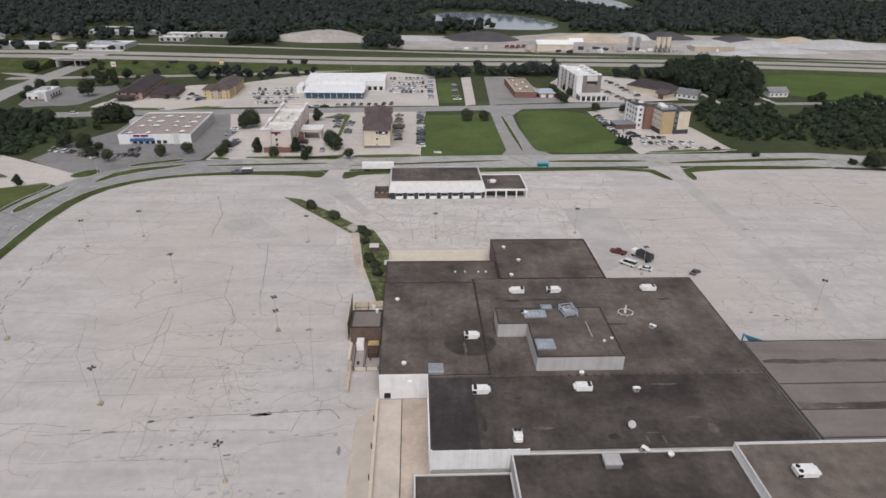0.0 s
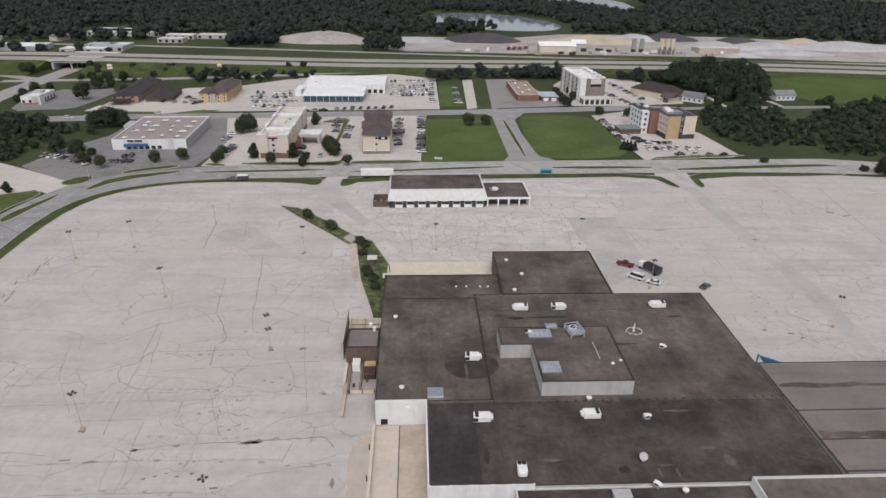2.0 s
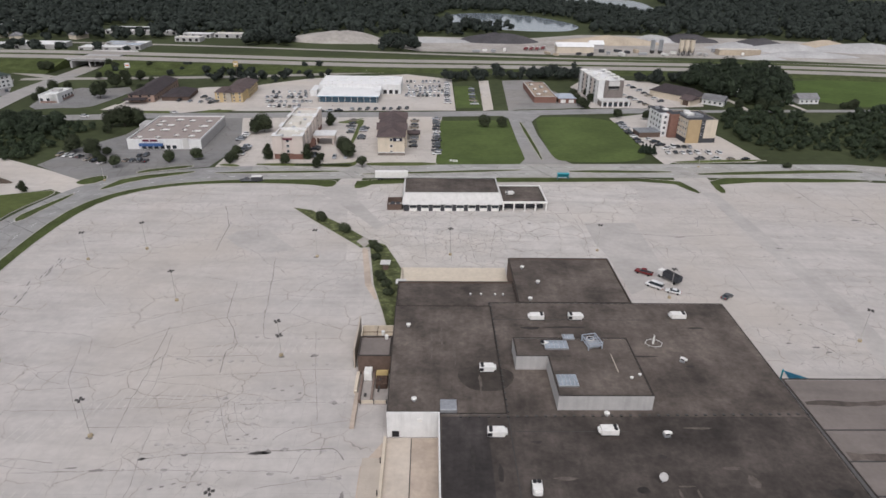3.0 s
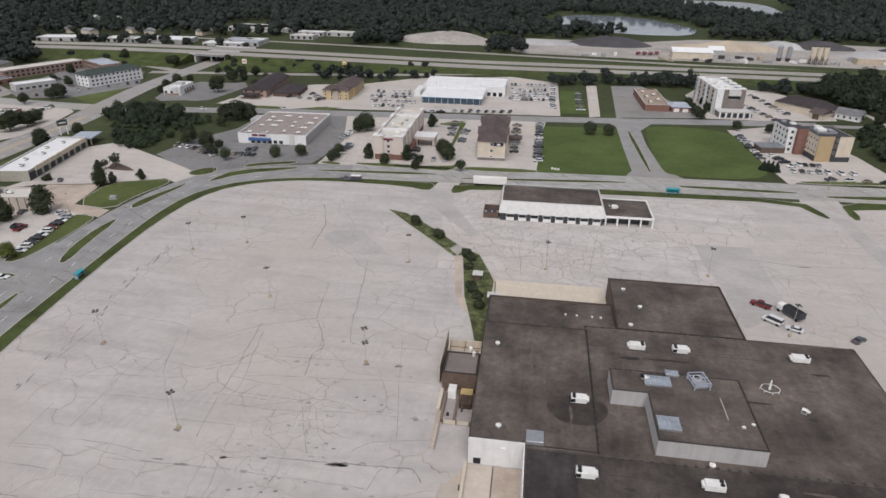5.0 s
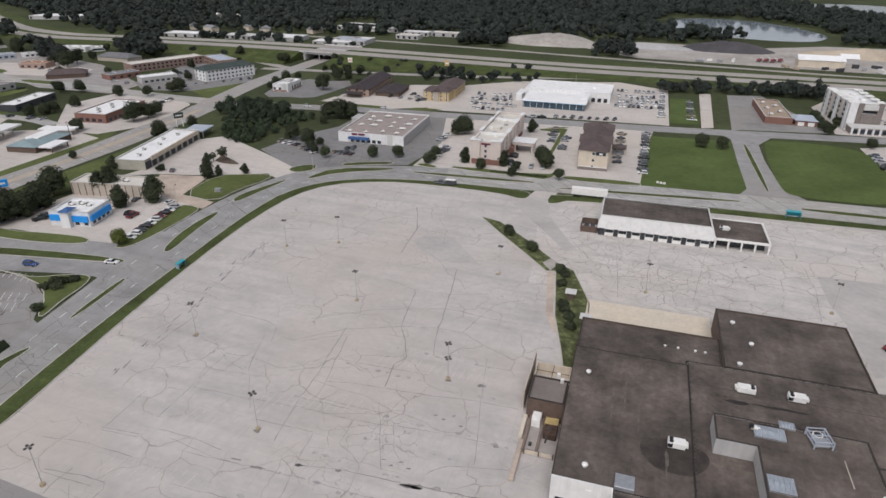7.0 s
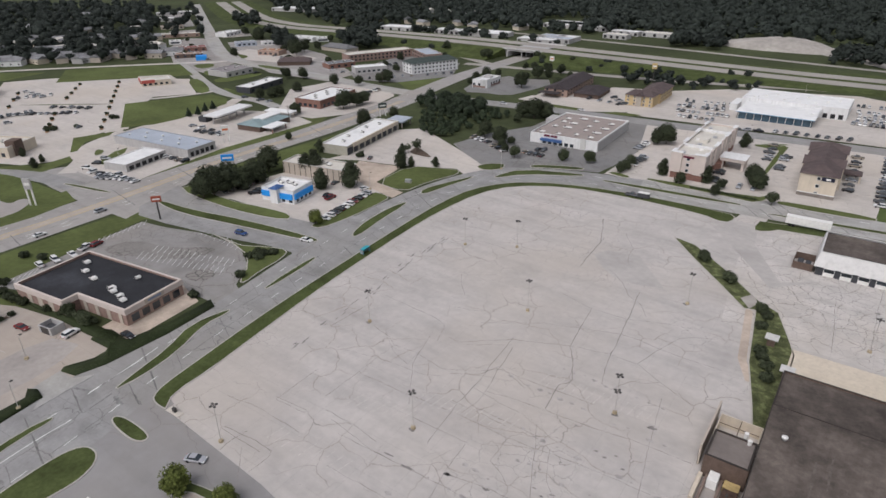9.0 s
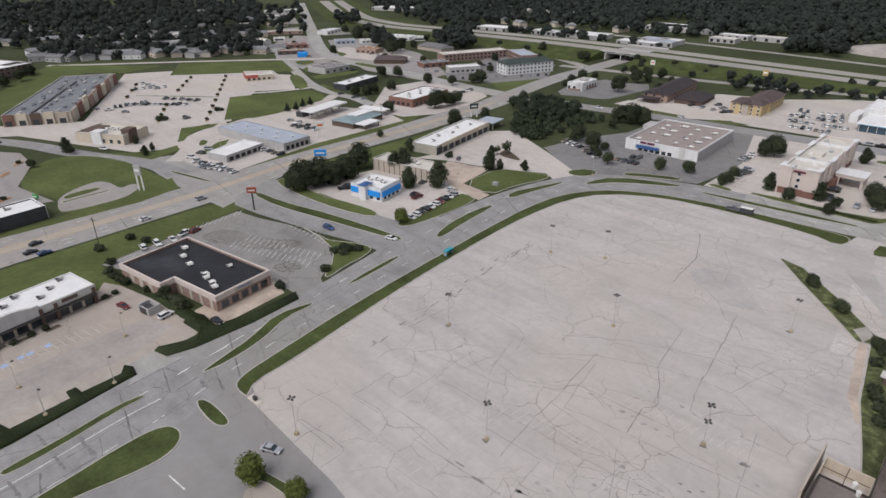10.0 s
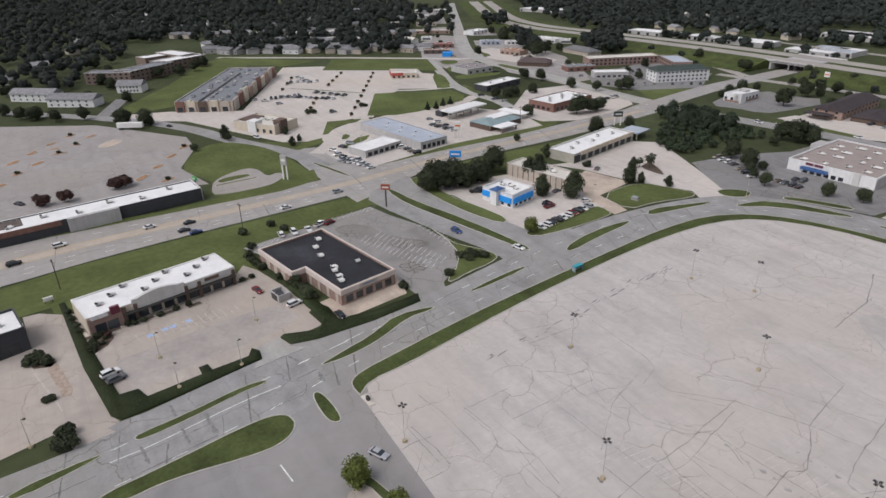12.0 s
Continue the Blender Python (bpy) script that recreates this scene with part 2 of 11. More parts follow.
ROOFDARK = membrane("dark_membrane_roof", (0.104, 0.086, 0.074))
ROOFSOUTH = membrane("darker_membrane_roof", (0.068, 0.057, 0.050))
WETSOUTH = membrane("wet_membrane_strip", (0.047, 0.041, 0.039))
ROOFTAN = mat("gravel_roof", (0.19, 0.165, 0.15), 0.92, vary=0.10, scale=0.12, streak=((0.02, 0.3, 1), 0.85), spots=(0.06, 0.58, 0.72, 0.8))
ROOFBROWN = mat("brown_gravel_roof", (0.150, 0.125, 0.105), 0.95, vary=0.22, scale=0.35, bump=0.03, spots=(0.16, 0.48, 0.7, 0.62))
ROOFBLACK = mat("black_membrane_roof", (0.022, 0.023, 0.027), 0.8, vary=0.25, scale=0.15, spots=(0.1, 0.5, 0.7, 1.8))
ROOFWHITE = mat("white_membrane_roof", (0.74, 0.74, 0.73), 0.7, vary=0.06, scale=0.12, spots=(0.12, 0.52, 0.75, 0.78))
ROOFCREAM = mat("cream_membrane_roof", (0.60, 0.57, 0.51), 0.8, vary=0.08, scale=0.12, spots=(0.12, 0.5, 0.75, 0.72))
ROOFGREY = mat("grey_membrane_roof", (0.20, 0.21, 0.225), 0.85, vary=0.12, scale=0.1, streak=((0.3, 0.05, 1), 0.8), spots=(0.1, 0.55, 0.72, 0.75))
ROOFMAUVE = mat("mauve_gravel_roof", (0.30, 0.255, 0.235), 0.9, vary=0.08, scale=0.1, spots=(0.1, 0.55, 0.72, 0.8))
ROOFBLUE = mat("blue_grey_metal_roof", (0.38, 0.42, 0.48), 0.5, vary=0.07, scale=0.1, streak=((0.6, 0.02, 1), 0.9))
SHINGLE = mat("brown_shingles", (0.095, 0.072, 0.070), 0.9, vary=0.18, scale=0.4, bump=0.02)
SHINGLEGREY = mat("grey_shingles", (0.20, 0.20, 0.205), 0.9, vary=0.18, scale=0.4, rnd=0.25)
DARKSHINGLE = mat("dark_purple_shingles", (0.050, 0.041, 0.043), 0.95, vary=0.18, scale=0.4, bump=0.02)
FAINTOIL = mat("faint_oil_stain", (0.34, 0.32, 0.305), 0.85, vary=0.25, scale=0.8)
GREENROOF = mat("dark_green_shingles", (0.05, 0.065, 0.06), 0.9, vary=0.18, scale=0.4)
TEALROOF = mat("teal_grey_metal_roof", (0.22, 0.29, 0.30), 0.5, vary=0.1, scale=0.3)
OFFWHITE = mat("weathered_white_metal", (0.56, 0.55, 0.53), 0.6, vary=0.05, scale=0.4, streak=((0.9, 0.9, 0.06), 0.88))
WHITEWALL = mat("white_painted_metal", (0.70, 0.70, 0.69), 0.6, vary=0.06, scale=0.5, streak=((1.2, 1.2, 0.08), 0.88))
GREYWALL = mat("pale_grey_plaster", (0.42, 0.41, 0.40), 0.85, vary=0.07, scale=0.3, streak=((0.9, 0.9, 0.06), 0.88))
CREAM = mat("cream_plaster", (0.58, 0.51, 0.41), 0.85, vary=0.06, scale=0.3, streak=((0.9, 0.9, 0.06), 0.9))
PINK = mat("pinkish_plaster", (0.56, 0.49, 0.445), 0.85, vary=0.05, scale=0.3)
YELLOW = mat("mustard_plaster", (0.50, 0.38, 0.21), 0.85, vary=0.06, scale=0.3)
OCHRE = mat("ochre_panel", (0.40, 0.30, 0.175), 0.8, vary=0.06, scale=0.3)
BRICK = mat("red_brick", (0.205, 0.112, 0.088), 0.9, vary=0.14, scale=0.9, bump=0.01)
BROWNBRICK = mat("brown_brick", (0.12, 0.085, 0.068), 0.9, vary=0.16, scale=0.9, bump=0.01)
TANBRICK = mat("pink_tan_brick", (0.33, 0.235, 0.19), 0.9, vary=0.12, scale=0.9)
DARKGREY = mat("charcoal_panel", (0.050, 0.052, 0.058), 0.7, vary=0.1, scale=0.5)
BEIGE = mat("beige_panel", (0.44, 0.385, 0.325), 0.8, vary=0.06, scale=0.4)
BLUE = mat("bright_blue_panel", (0.02, 0.27, 0.72), 0.5, vary=0.05, scale=0.5)
NAVY = mat("dark_blue_panel", (0.05, 0.11, 0.26), 0.6, vary=0.05, scale=0.5)
MAROON = mat("maroon_letters", (0.13, 0.03, 0.05), 0.6, vary=0.05)
TEAL = mat("teal_metal", (0.03, 0.30, 0.36), 0.5, vary=0.1, scale=1.0)
COPING = mat("pale_metal_coping", (0.58, 0.57, 0.55), 0.45, metal=0.2, vary=0.08, scale=0.6)
DARKTRIM = mat("dark_metal_trim", (0.05, 0.047, 0.045), 0.5, vary=0.1, scale=0.6)
STEEL = mat("galvanised_steel", (0.42, 0.43, 0.45), 0.42, metal=0.6, vary=0.12, scale=1.5)
UNITWHITE = mat("white_unit_casing", (0.72, 0.71, 0.68), 0.5, vary=0.08, scale=1.2)
DARKVOID = mat("dark_louvre", (0.018, 0.018, 0.020), 0.6, vary=0.1)
GLASS = mat("dark_window_glass", (0.030, 0.038, 0.046), 0.12, vary=0.1, scale=0.3, spec=0.7, rnd=0.3)
GLAZE = mat("blue_skylight_glass", (0.29, 0.325, 0.36), 0.2, vary=0.15, scale=0.8, spec=0.6)
PAINT = mat("white_road_paint", (0.66, 0.66, 0.64), 0.8, vary=0.25, scale=1.2)
YPAINT = mat("yellow_paint", (0.46, 0.35, 0.16), 0.8, vary=0.25, scale=1.0)
BPAINT = mat("blue_stall_paint", (0.33, 0.42, 0.60), 0.8, vary=0.2, scale=1.0)
FADED = mat("faded_stall_paint", (0.50, 0.475, 0.44), 0.85, vary=0.2, scale=1.2)
ASPHDARK = cracked("dark_asphalt", (0.212, 0.208, 0.205), 8.0, 0.15, 0.5, stain=0.7)
ALLIGATOR = cracked("broken_asphalt", (0.235, 0.222, 0.21), 2.6, 0.26, 0.45, stain=0.6)
CENTRE = mat("tan_centre_lane", (0.39, 0.335, 0.28), 0.9, vary=0.1, scale=0.1)
PINKBRICK = mat("pink_brown_brick", (0.27, 0.185, 0.155), 0.9, vary=0.14, scale=0.9)
TAUPE = mat("taupe_brick", (0.20, 0.15, 0.125), 0.9, vary=0.14, scale=0.9)
ROOFEDGE = mat("dark_roof_edge", (0.045, 0.038, 0.034), 0.95, vary=0.15, scale=0.5)
TAR = mat("black_crack_sealant", (0.225, 0.208, 0.192), 0.8, vary=0.3, scale=0.5)
ROADPATCH = mat("dark_road_repair", (0.205, 0.202, 0.198), 0.85, vary=0.25, scale=0.8)
ROADTAR = mat("road_joint_tar", (0.165, 0.160, 0.155), 0.8, vary=0.3, scale=0.4)
FOOTPAINT = mat("weathered_yellow_footing", (0.40, 0.33, 0.22), 0.9, vary=0.25, scale=1.2)
RUBBER = mat("tyre_rubber", (0.015, 0.015, 0.016), 0.85, vary=0.1)
BARK = mat("bark", (0.075, 0.058, 0.045), 0.95, vary=0.25, scale=1.5)
POLE = mat("weathered_pole", (0.46, 0.44, 0.41), 0.6, metal=0.3, vary=0.15, scale=0.8)
ORANGE = mat("orange_sign", (0.62, 0.16, 0.04), 0.6, vary=0.08)
RUST = mat("orange_brown_mulch", (0.30, 0.17, 0.09), 0.95, vary=0.3, scale=0.4)
SAND = mat("sand_heap", (0.42, 0.355, 0.275), 0.95, vary=0.15, scale=0.05, bump=0.1)
CHIPS = mat("grey_stone_heap", (0.40, 0.395, 0.39), 0.95, vary=0.15, scale=0.05, bump=0.1)
COAL = mat("dark_stone_heap", (0.07, 0.066, 0.07), 0.95, vary=0.2, scale=0.05, bump=0.1)
LEAF = leafy("leaves", (0.046, 0.056, 0.030))
LEAFDARK = leafy("dark_leaves", (0.036, 0.044, 0.024))
LEAFLIGHT = leafy("light_leaves", (0.092, 0.110, 0.028))
NEEDLE = leafy("evergreen_needles", (0.024, 0.034, 0.022))
# a little blue in this leaf colour stands for haze over distant woods
FOREST = leafy("hazy_forest_leaves", (0.0265, 0.0330, 0.0275), 0.22)
SCRUBLEAF = leafy("scrub_leaves", (0.033, 0.046, 0.025), 0.34)
WOODLEAF = leafy("woodland_leaves", (0.027, 0.037, 0.022), 0.32)
HEDGE = leafy("hedge_leaves", (0.034, 0.046, 0.018))
PURPLE = leafy("purple_leaves", (0.055, 0.030, 0.026))


# ---- building blocks ----
def mesh_of(bm, material, name="mesh"):
    me = bpy.data.meshes.new(name)
    bm.to_mesh(me)
    bm.free()
    me.materials.append(material)
    return me


def part(name, bm, material, parent=None, label="", at=None):
    """One bmesh (or ready mesh) as one mesh object under a thing."""
    me = bm if isinstance(bm, bpy.types.Mesh) else mesh_of(bm, material, name)
    ob = new(name, me)
    if parent:
        ob.parent = parent
    if at is not None:
        ob.matrix_basis = at
    if label:
        ob["label"] = label
    return ob


def thing(name, label, category, at=None, group="", kind=""):
    ob = new(name)
    ob.empty_display_size = 0.5
    if at is not None:
        ob.matrix_basis = at
    return tagged(ob, label, category, group, kind)


def box(bm, x0, x1, y0, y1, z0, z1, bevel=0.0):
    vs = [bm.verts.new(p) for p in ((x0, y0, z0), (x1, y0, z0), (x1, y1, z0), (x0, y1, z0), (x0, y0, z1), (x1, y0, z1), (x1, y1, z1), (x0, y1, z1))]
    fs = [bm.faces.new([vs[i] for i in f]) for f in ((0, 3, 2, 1), (4, 5, 6, 7), (0, 1, 5, 4), (1, 2, 6, 5), (2, 3, 7, 6), (3, 0, 4, 7))]
    if bevel:
        bmesh.ops.bevel(bm, geom=list({e for f in fs for e in f.edges}), offset=bevel, segments=1, affect="EDGES")
    return bm


def boxes(*rows, bevel=0.0):
    bm = bmesh.new()
    for r in rows:
        box(bm, *r, bevel=bevel)
    return bm


def tube(bm, a, b, r0, r1, n=6):
    """A tapered rod from a to b."""
    a, b = Vector(a), Vector(b)
    q = (b - a).to_track_quat("Z", "Y")
    rings = []
    for c, r in ((a, r0), (b, r1)):
        rings.append([bm.verts.new(c + q @ Vector((r * math.cos(2 * math.pi * k / n), r * math.sin(2 * math.pi * k / n), 0))) for k in range(n)])
    for k in range(n):
        bm.faces.new((rings[0][k], rings[0][(k + 1) % n], rings[1][(k + 1) % n], rings[1][k]))
    bm.faces.new(rings[0][::-1])
    bm.faces.new(rings[1])
    return bm


def area(pts):
    return 0.5 * sum(a[0] * b[1] - b[0] * a[1] for a, b in zip(pts, pts[1:] + pts[:1]))


def ccw(pts):
    pts = [tuple(p[:2]) for p in pts]
    return pts if area(pts) > 0 else pts[::-1]


def rounded(pts, turns=2, closed=True):
    """Cuts the corners of an outline, twice by default."""
    for _ in range(turns):
        out = []
        for k, p in enumerate(pts):
            q = pts[(k + 1) % len(pts)]
            if not closed and k == len(pts) - 1:
                break
            out += [(p[0] * 0.75 + q[0] * 0.25, p[1] * 0.75 + q[1] * 0.25), (p[0] * 0.25 + q[0] * 0.75, p[1] * 0.25 + q[1] * 0.75)]
        if not closed:
            out = [pts[0]] + out + [pts[-1]]
        pts = out
    return pts


def inset(pts, d):
    """The outline moved inwards by d metres (outwards where d is negative)."""
    out, n = [], len(pts)
    for k in range(n):
        p, a, b = Vector(pts[k]), Vector(pts[k - 1]), Vector(pts[(k + 1) % n])
        e0, e1 = (p - a).normalized(), (b - p).normalized()
        n0, n1 = Vector((-e0.y, e0.x)), Vector((-e1.y, e1.x))
        m = n0 + n1
        m = m / max(0.35, m.dot(m) / 2)
        out.append(tuple(p + m * d))
    return out


SHEETS = []


def flat(name, pts, z, material, label="", kind="structure", category="ground"):
    """A level sheet with the given outline."""
    pts = ccw(pts)
    SHEETS.append(name)
    me = bpy.data.meshes.new(name)
    tris = tessellate_polygon([[Vector((x, y, 0)) for x, y in pts]])
    z = z + 0.0012 * (len(SHEETS) % 12)
    me.from_pydata([(x, y, z) for x, y in pts], [], [list(t) for t in tris])
    me.materials.append(material)
    return tagged(part(name, me, material), label, category, kind=kind)


def prism(bm, pts, z0, z1, top=True, bottom=False):
    pts = ccw(pts)
    lo, hi = [bm.verts.new((x, y, z0)) for x, y in pts], [bm.verts.new((x, y, z1)) for x, y in pts]
    n = len(pts)
    for k in range(n):
        bm.faces.new((lo[k], lo[(k + 1) % n], hi[(k + 1) % n], hi[k]))
    if top:
        for t in tessellate_polygon([[v.co for v in hi]]):
            bm.faces.new([hi[k] for k in t])
    if bottom:
        bm.faces.new(lo[::-1])
    return bm


def ring(bm, outer, inner, z0, z1):
    """A wall between two outlines of as many corners, closed on top."""
    n = len(outer)
    v = [[bm.verts.new((x, y, z)) for x, y in o] for o, z in ((outer, z0), (outer, z1), (inner, z1), (inner, z0))]
    for a, b in ((0, 1), (1, 2), (2, 3)):
        for k in range(n):
            bm.faces.new((v[a][k], v[a][(k + 1) % n], v[b][(k + 1) % n], v[b][k]))
    return bm


def island(pts, material=None, kerb=0.30, high=0.16, soft=1, name="grass_island", label="raised kerbed grass island beside the road"):
    """A kerbed planting: a concrete kerb that steps up, and turf inside it."""
    pts = ccw(rounded(ccw(pts), soft)) if soft else ccw(pts)
    root = tagged(thing(name, label, "grass verge"), kind="structure")
    inner = inset(pts, kerb)
    part("kerb", ring(bmesh.new(), pts, inner, -0.05, high), KERB, root, "pale concrete kerb")
    me = bpy.data.meshes.new("turf")
    me.from_pydata([(x, y, high - 0.02) for x, y in inner], [], [list(t) for t in tessellate_polygon([[Vector((x, y, 0)) for x, y in inner]])])
    me.materials.append(material or VERGE)
    part("turf", me, None, root)
    return root


def strip(name, left, right, z, material, label, category="road"):
    """A carriageway between two lines of as many points."""
    bm = bmesh.new()
    a = [bm.verts.new((x, y, z)) for x, y in left]
    b = [bm.verts.new((x, y, z)) for x, y in right]
    for k in range(len(a) - 1):
        f = bm.faces.new((a[k], b[k], b[k + 1], a[k + 1]))
        f.normal_update()
        if f.normal.z < 0:
            f.normal_flip()
    return tagged(part(name, bm, material), label, category, kind="structure")


def ribbon(name, line, width, z, material, label, category="road", soft=2):
    line = rounded(line, soft, closed=False) if soft else line
    l, r = [], []
    for k, p in enumerate(line):
        d = (Vector(line[min(k + 1, len(line) - 1)]) - Vector(line[max(k - 1, 0)])).normalized() * (width / 2)
        l.append((p[0] - d.y, p[1] + d.x))
        r.append((p[0] + d.y, p[1] - d.x))
    return strip(name, l, r, z, material, label, category)


def resample(line, n):
    d = [0.0]
    for a, b in zip(line, line[1:]):
        d.append(d[-1] + math.dist(a, b))
    s = np.linspace(0, d[-1], n)
    return list(zip(np.interp(s, d, [p[0] for p in line]).tolist(), np.interp(s, d, [p[1] for p in line]).tolist()))


def along(a, b, n):
    return [(a[0] + (b[0] - a[0]) * k / max(1, n - 1), a[1] + (b[1] - a[1]) * k / max(1, n - 1)) for k in range(n)]


# ---- ground, roads and lots ----
flat("ground", [(-4200, -1500), (4200, -1500), (4200, 4200), (-4200, 4200)], -0.14, WILD, "wide rough green ground reaching the horizon")

SE_EDGE = [(-113, -90), (-118, 12), (-122, 37), (-127, 66), (-133, 84), (-136.7, 98), (-140.6, 118), (-144, 140), (-147.2, 165), (-150.7, 193), (-153, 218), (-152.2, 239),
           (-144.3, 254.7), (-131.6, 264.3), (-114.4, 271), (-93, 275), (-58, 278), (-45, 280), (22, 286.4), (98, 291.5), (147, 293.7), (191, 295), (240, 290), (420, 260)]
NW_EDGE = [(-136, -90), (-141, 12), (-144, 37), (-150, 66), (-153, 88), (-155, 105), (-157.5, 119), (-162, 140), (-166.5, 160), (-170.5, 185), (-172, 213), (-169, 243),
           (-161, 266), (-146, 279), (-118, 289.5), (-98, 293.5), (-58, 297.5), (-44, 300), (24, 305.5), (101, 311.5), (147, 314.5), (191, 317.5), (240, 310), (420, 280)]
strip("road_ring", rounded(NW_EDGE, 2, False), rounded(SE_EDGE, 2, False), 0.03, ROAD, "grey concrete ring road with kerbed grass medians")
# the northern stretch of the ring road has a paler tone
strip("road_ring_north", NW_EDGE[15:23], SE_EDGE[15:23], 0.033, ROADPALE, "paler concrete on the northern stretch of the ring road")

LOT_EDGE = [(-126.3, 84.1), (-129.6, 87.8), (-130.8, 98.6), (-133.8, 113.8), (-138.1, 135.6), (-142, 160.3), (-145.7, 190.3), (-147.3, 211.9), (-146.4, 236.8), (-138.8, 253.6),
            (-119.8, 265.5), (-96.3, 269.8), (-66, 271.2), (-54.8, 270), (-53, 282), (-44, 284), (-44, 274), (22, 282), (98, 288), (99, 296), (114, 297), (114, 289), (185, 291.5), (240, 287),
            (330, 275), (330, -90), (-100, -90), (-112, 40), (-118, 66)]
flat("pavement_lot", LOT_EDGE, 0.0, LOT, "vast empty pale concrete parking lot, cracked and stained", category="parking lot")
flat("pavement_drive", [(-126.1, 83.7), (-139.9, 78.1), (-131.3, 62.7), (-126.3, 68.8), (-124.9, 66.8), (-122.5, 61), (-124.5, 41), (-126.9, 7), (-87.4, 19.6), (-63.9, 80.3), (-90.7, 83)], 0.012, DRIVEASPH, "grey asphalt entrance drive into the parking lot", category="pavement")

island([(-126, 83.4), (-130.2, 83.2), (-132.6, 84.2), (-134.6, 88), (-136.7, 98.4), (-140.6, 118), (-144, 140), (-147.1, 164.7), (-150.7, 193.4), (-152.9, 217.7), (-152.1, 239), (-144.1, 254.7), (-131.6, 264.3),
        (-114.4, 270.9), (-93, 274.9), (-57.9, 277.4), (-53.5, 274), (-55.5, 266), (-66, 270), (-96.3, 269.5), (-119.8, 265.5), (-138.8, 253.6), (-146.4, 236.8), (-147.3, 211.9), (-145.7, 190.3),
        (-142, 160.3), (-138.1, 135.6), (-133.8, 113.8), (-130.8, 98.6), (-129.6, 87.8), (-126.3, 84.1)], label="long curved grass verge between ring road and parking lot")
island([(-46, 279.3), (22.4, 285.8), (98, 291), (105.5, 272), (102, 270.5), (94, 285.5), (42.7, 280.6), (22, 279.2), (-37, 273.2), (-42.5, 266.5), (-46.5, 266.5)], label="narrow grass verge beside the ring road")
island([(113.3, 292.2), (112.1, 271.2), (116.7, 272.8), (116.7, 285.9), (185.8, 290.6), (191.5, 294.9), (147.4, 294.6)], label="narrow grass verge beside the ring road")
island(kerb=0.2, pts=[(-135.9, 12.8), (-138.2, 29.4), (-136.8, 30), (-132.7, 13.8)], name="median_island", label="thin kerbed grass median in the road")
island([(-139.0, 36.1), (-140.2, 37.4), (-141.6, 48.4), (-144.4, 61.0), (-143.9, 67.1), (-142.5, 66.2), (-142.0, 59.8), (-139.1, 47.9), (-137.6, 37.6)], kerb=0.2, name="median_island", label="thin kerbed grass median in the road")
island([(-141.9, 78.3), (-144.9, 87), (-147.6, 96.4), (-153.3, 107), (-151.5, 119), (-149.7, 117.2), (-149.8, 109.2), (-144, 97.5), (-141.6, 86.7)], name="median_island", label="thin kerbed grass median in the road")
island([(-153.8, 132.4), (-157.6, 155.9), (-155, 155.5), (-151.6, 132.1)], name="median_island", label="thin kerbed grass median in the road")
island([(-159.9, 175.4), (-164.1, 187.5), (-165.8, 203), (-164.6, 212.5), (-162.5, 208.9), (-160.2, 192.5), (-156.3, 175.3)], name="median_island", label="thin kerbed grass median in the road")
island([(-168.7, 226.2), (-164.5, 241), (-160.2, 253.4), (-159.1, 250.1), (-161.7, 236.2), (-164, 220.4)], name="median_island", label="thin kerbed grass median in the road")
island([(-153.1, 258.4), (-148.5, 274), (-122.1, 284.7), (-120.7, 281.5), (-143.1, 268.9), (-150.9, 256.5)], name="median_island", label="thin kerbed grass median in the road")
island([(-113, 283.5), (-56.2, 290.2), (-55.6, 286.9), (-110.1, 280.4)], name="median_island", label="thin kerbed grass median in the road")
island([(-46.3, 286.5), (28.6, 298.5), (28.4, 295), (-43.3, 284.2)], name="median_island", label="thin kerbed grass median in the road")
island([(50.6, 298.6), (100.6, 301), (99.5, 297.5), (51.3, 294.4)], name="median_island", label="thin kerbed grass median in the road")
island([(109.5, 298.8), (182.1, 309.3), (197, 305.5), (179.3, 303.8), (112.3, 294.7)], name="median_island", label="thin kerbed grass median in the road")
island([(-246.6, 152.7), (-227.1, 154.5), (-200.6, 161.3), (-169.2, 166.1), (-164.9, 165.4), (-166.3, 163.3), (-198.2, 156.2), (-226.5, 149.7), (-244.3, 149.9)], name="median_island", label="thin kerbed grass median in the road")
island([(-299.8, 138.5), (-272.1, 145.4), (-270.5, 143.6), (-298, 136.6)], name="median_island", label="thin kerbed grass median in the road")
island([(-125.4, 25.8), (-127.5, 41.5), (-130.8, 60), (-129.8, 66.8), (-125, 68), (-121.2, 65.1), (-119.7, 59.1), (-122.7, 40.7), (-121.2, 31.3)], soft=2, label="large rounded grass island at the entrance drive")
island([(-133.1, 73.8), (-132.5, 76.7), (-120.9, 77.3), (-119.9, 75.1), (-122.8, 73.5)], soft=2, label="small oval grass island at the entrance drive")
island([(-103.4, 71.2), (-103.0, 74.4), (-101.4, 75.2), (-94.8, 76.8), (-91.4, 77.0), (-91.6, 74.8), (-95, 74.4), (-100.6, 73.4), (-101, 71.2)], soft=1, kerb=0.2, label="kerbed planting bed with a young tree")
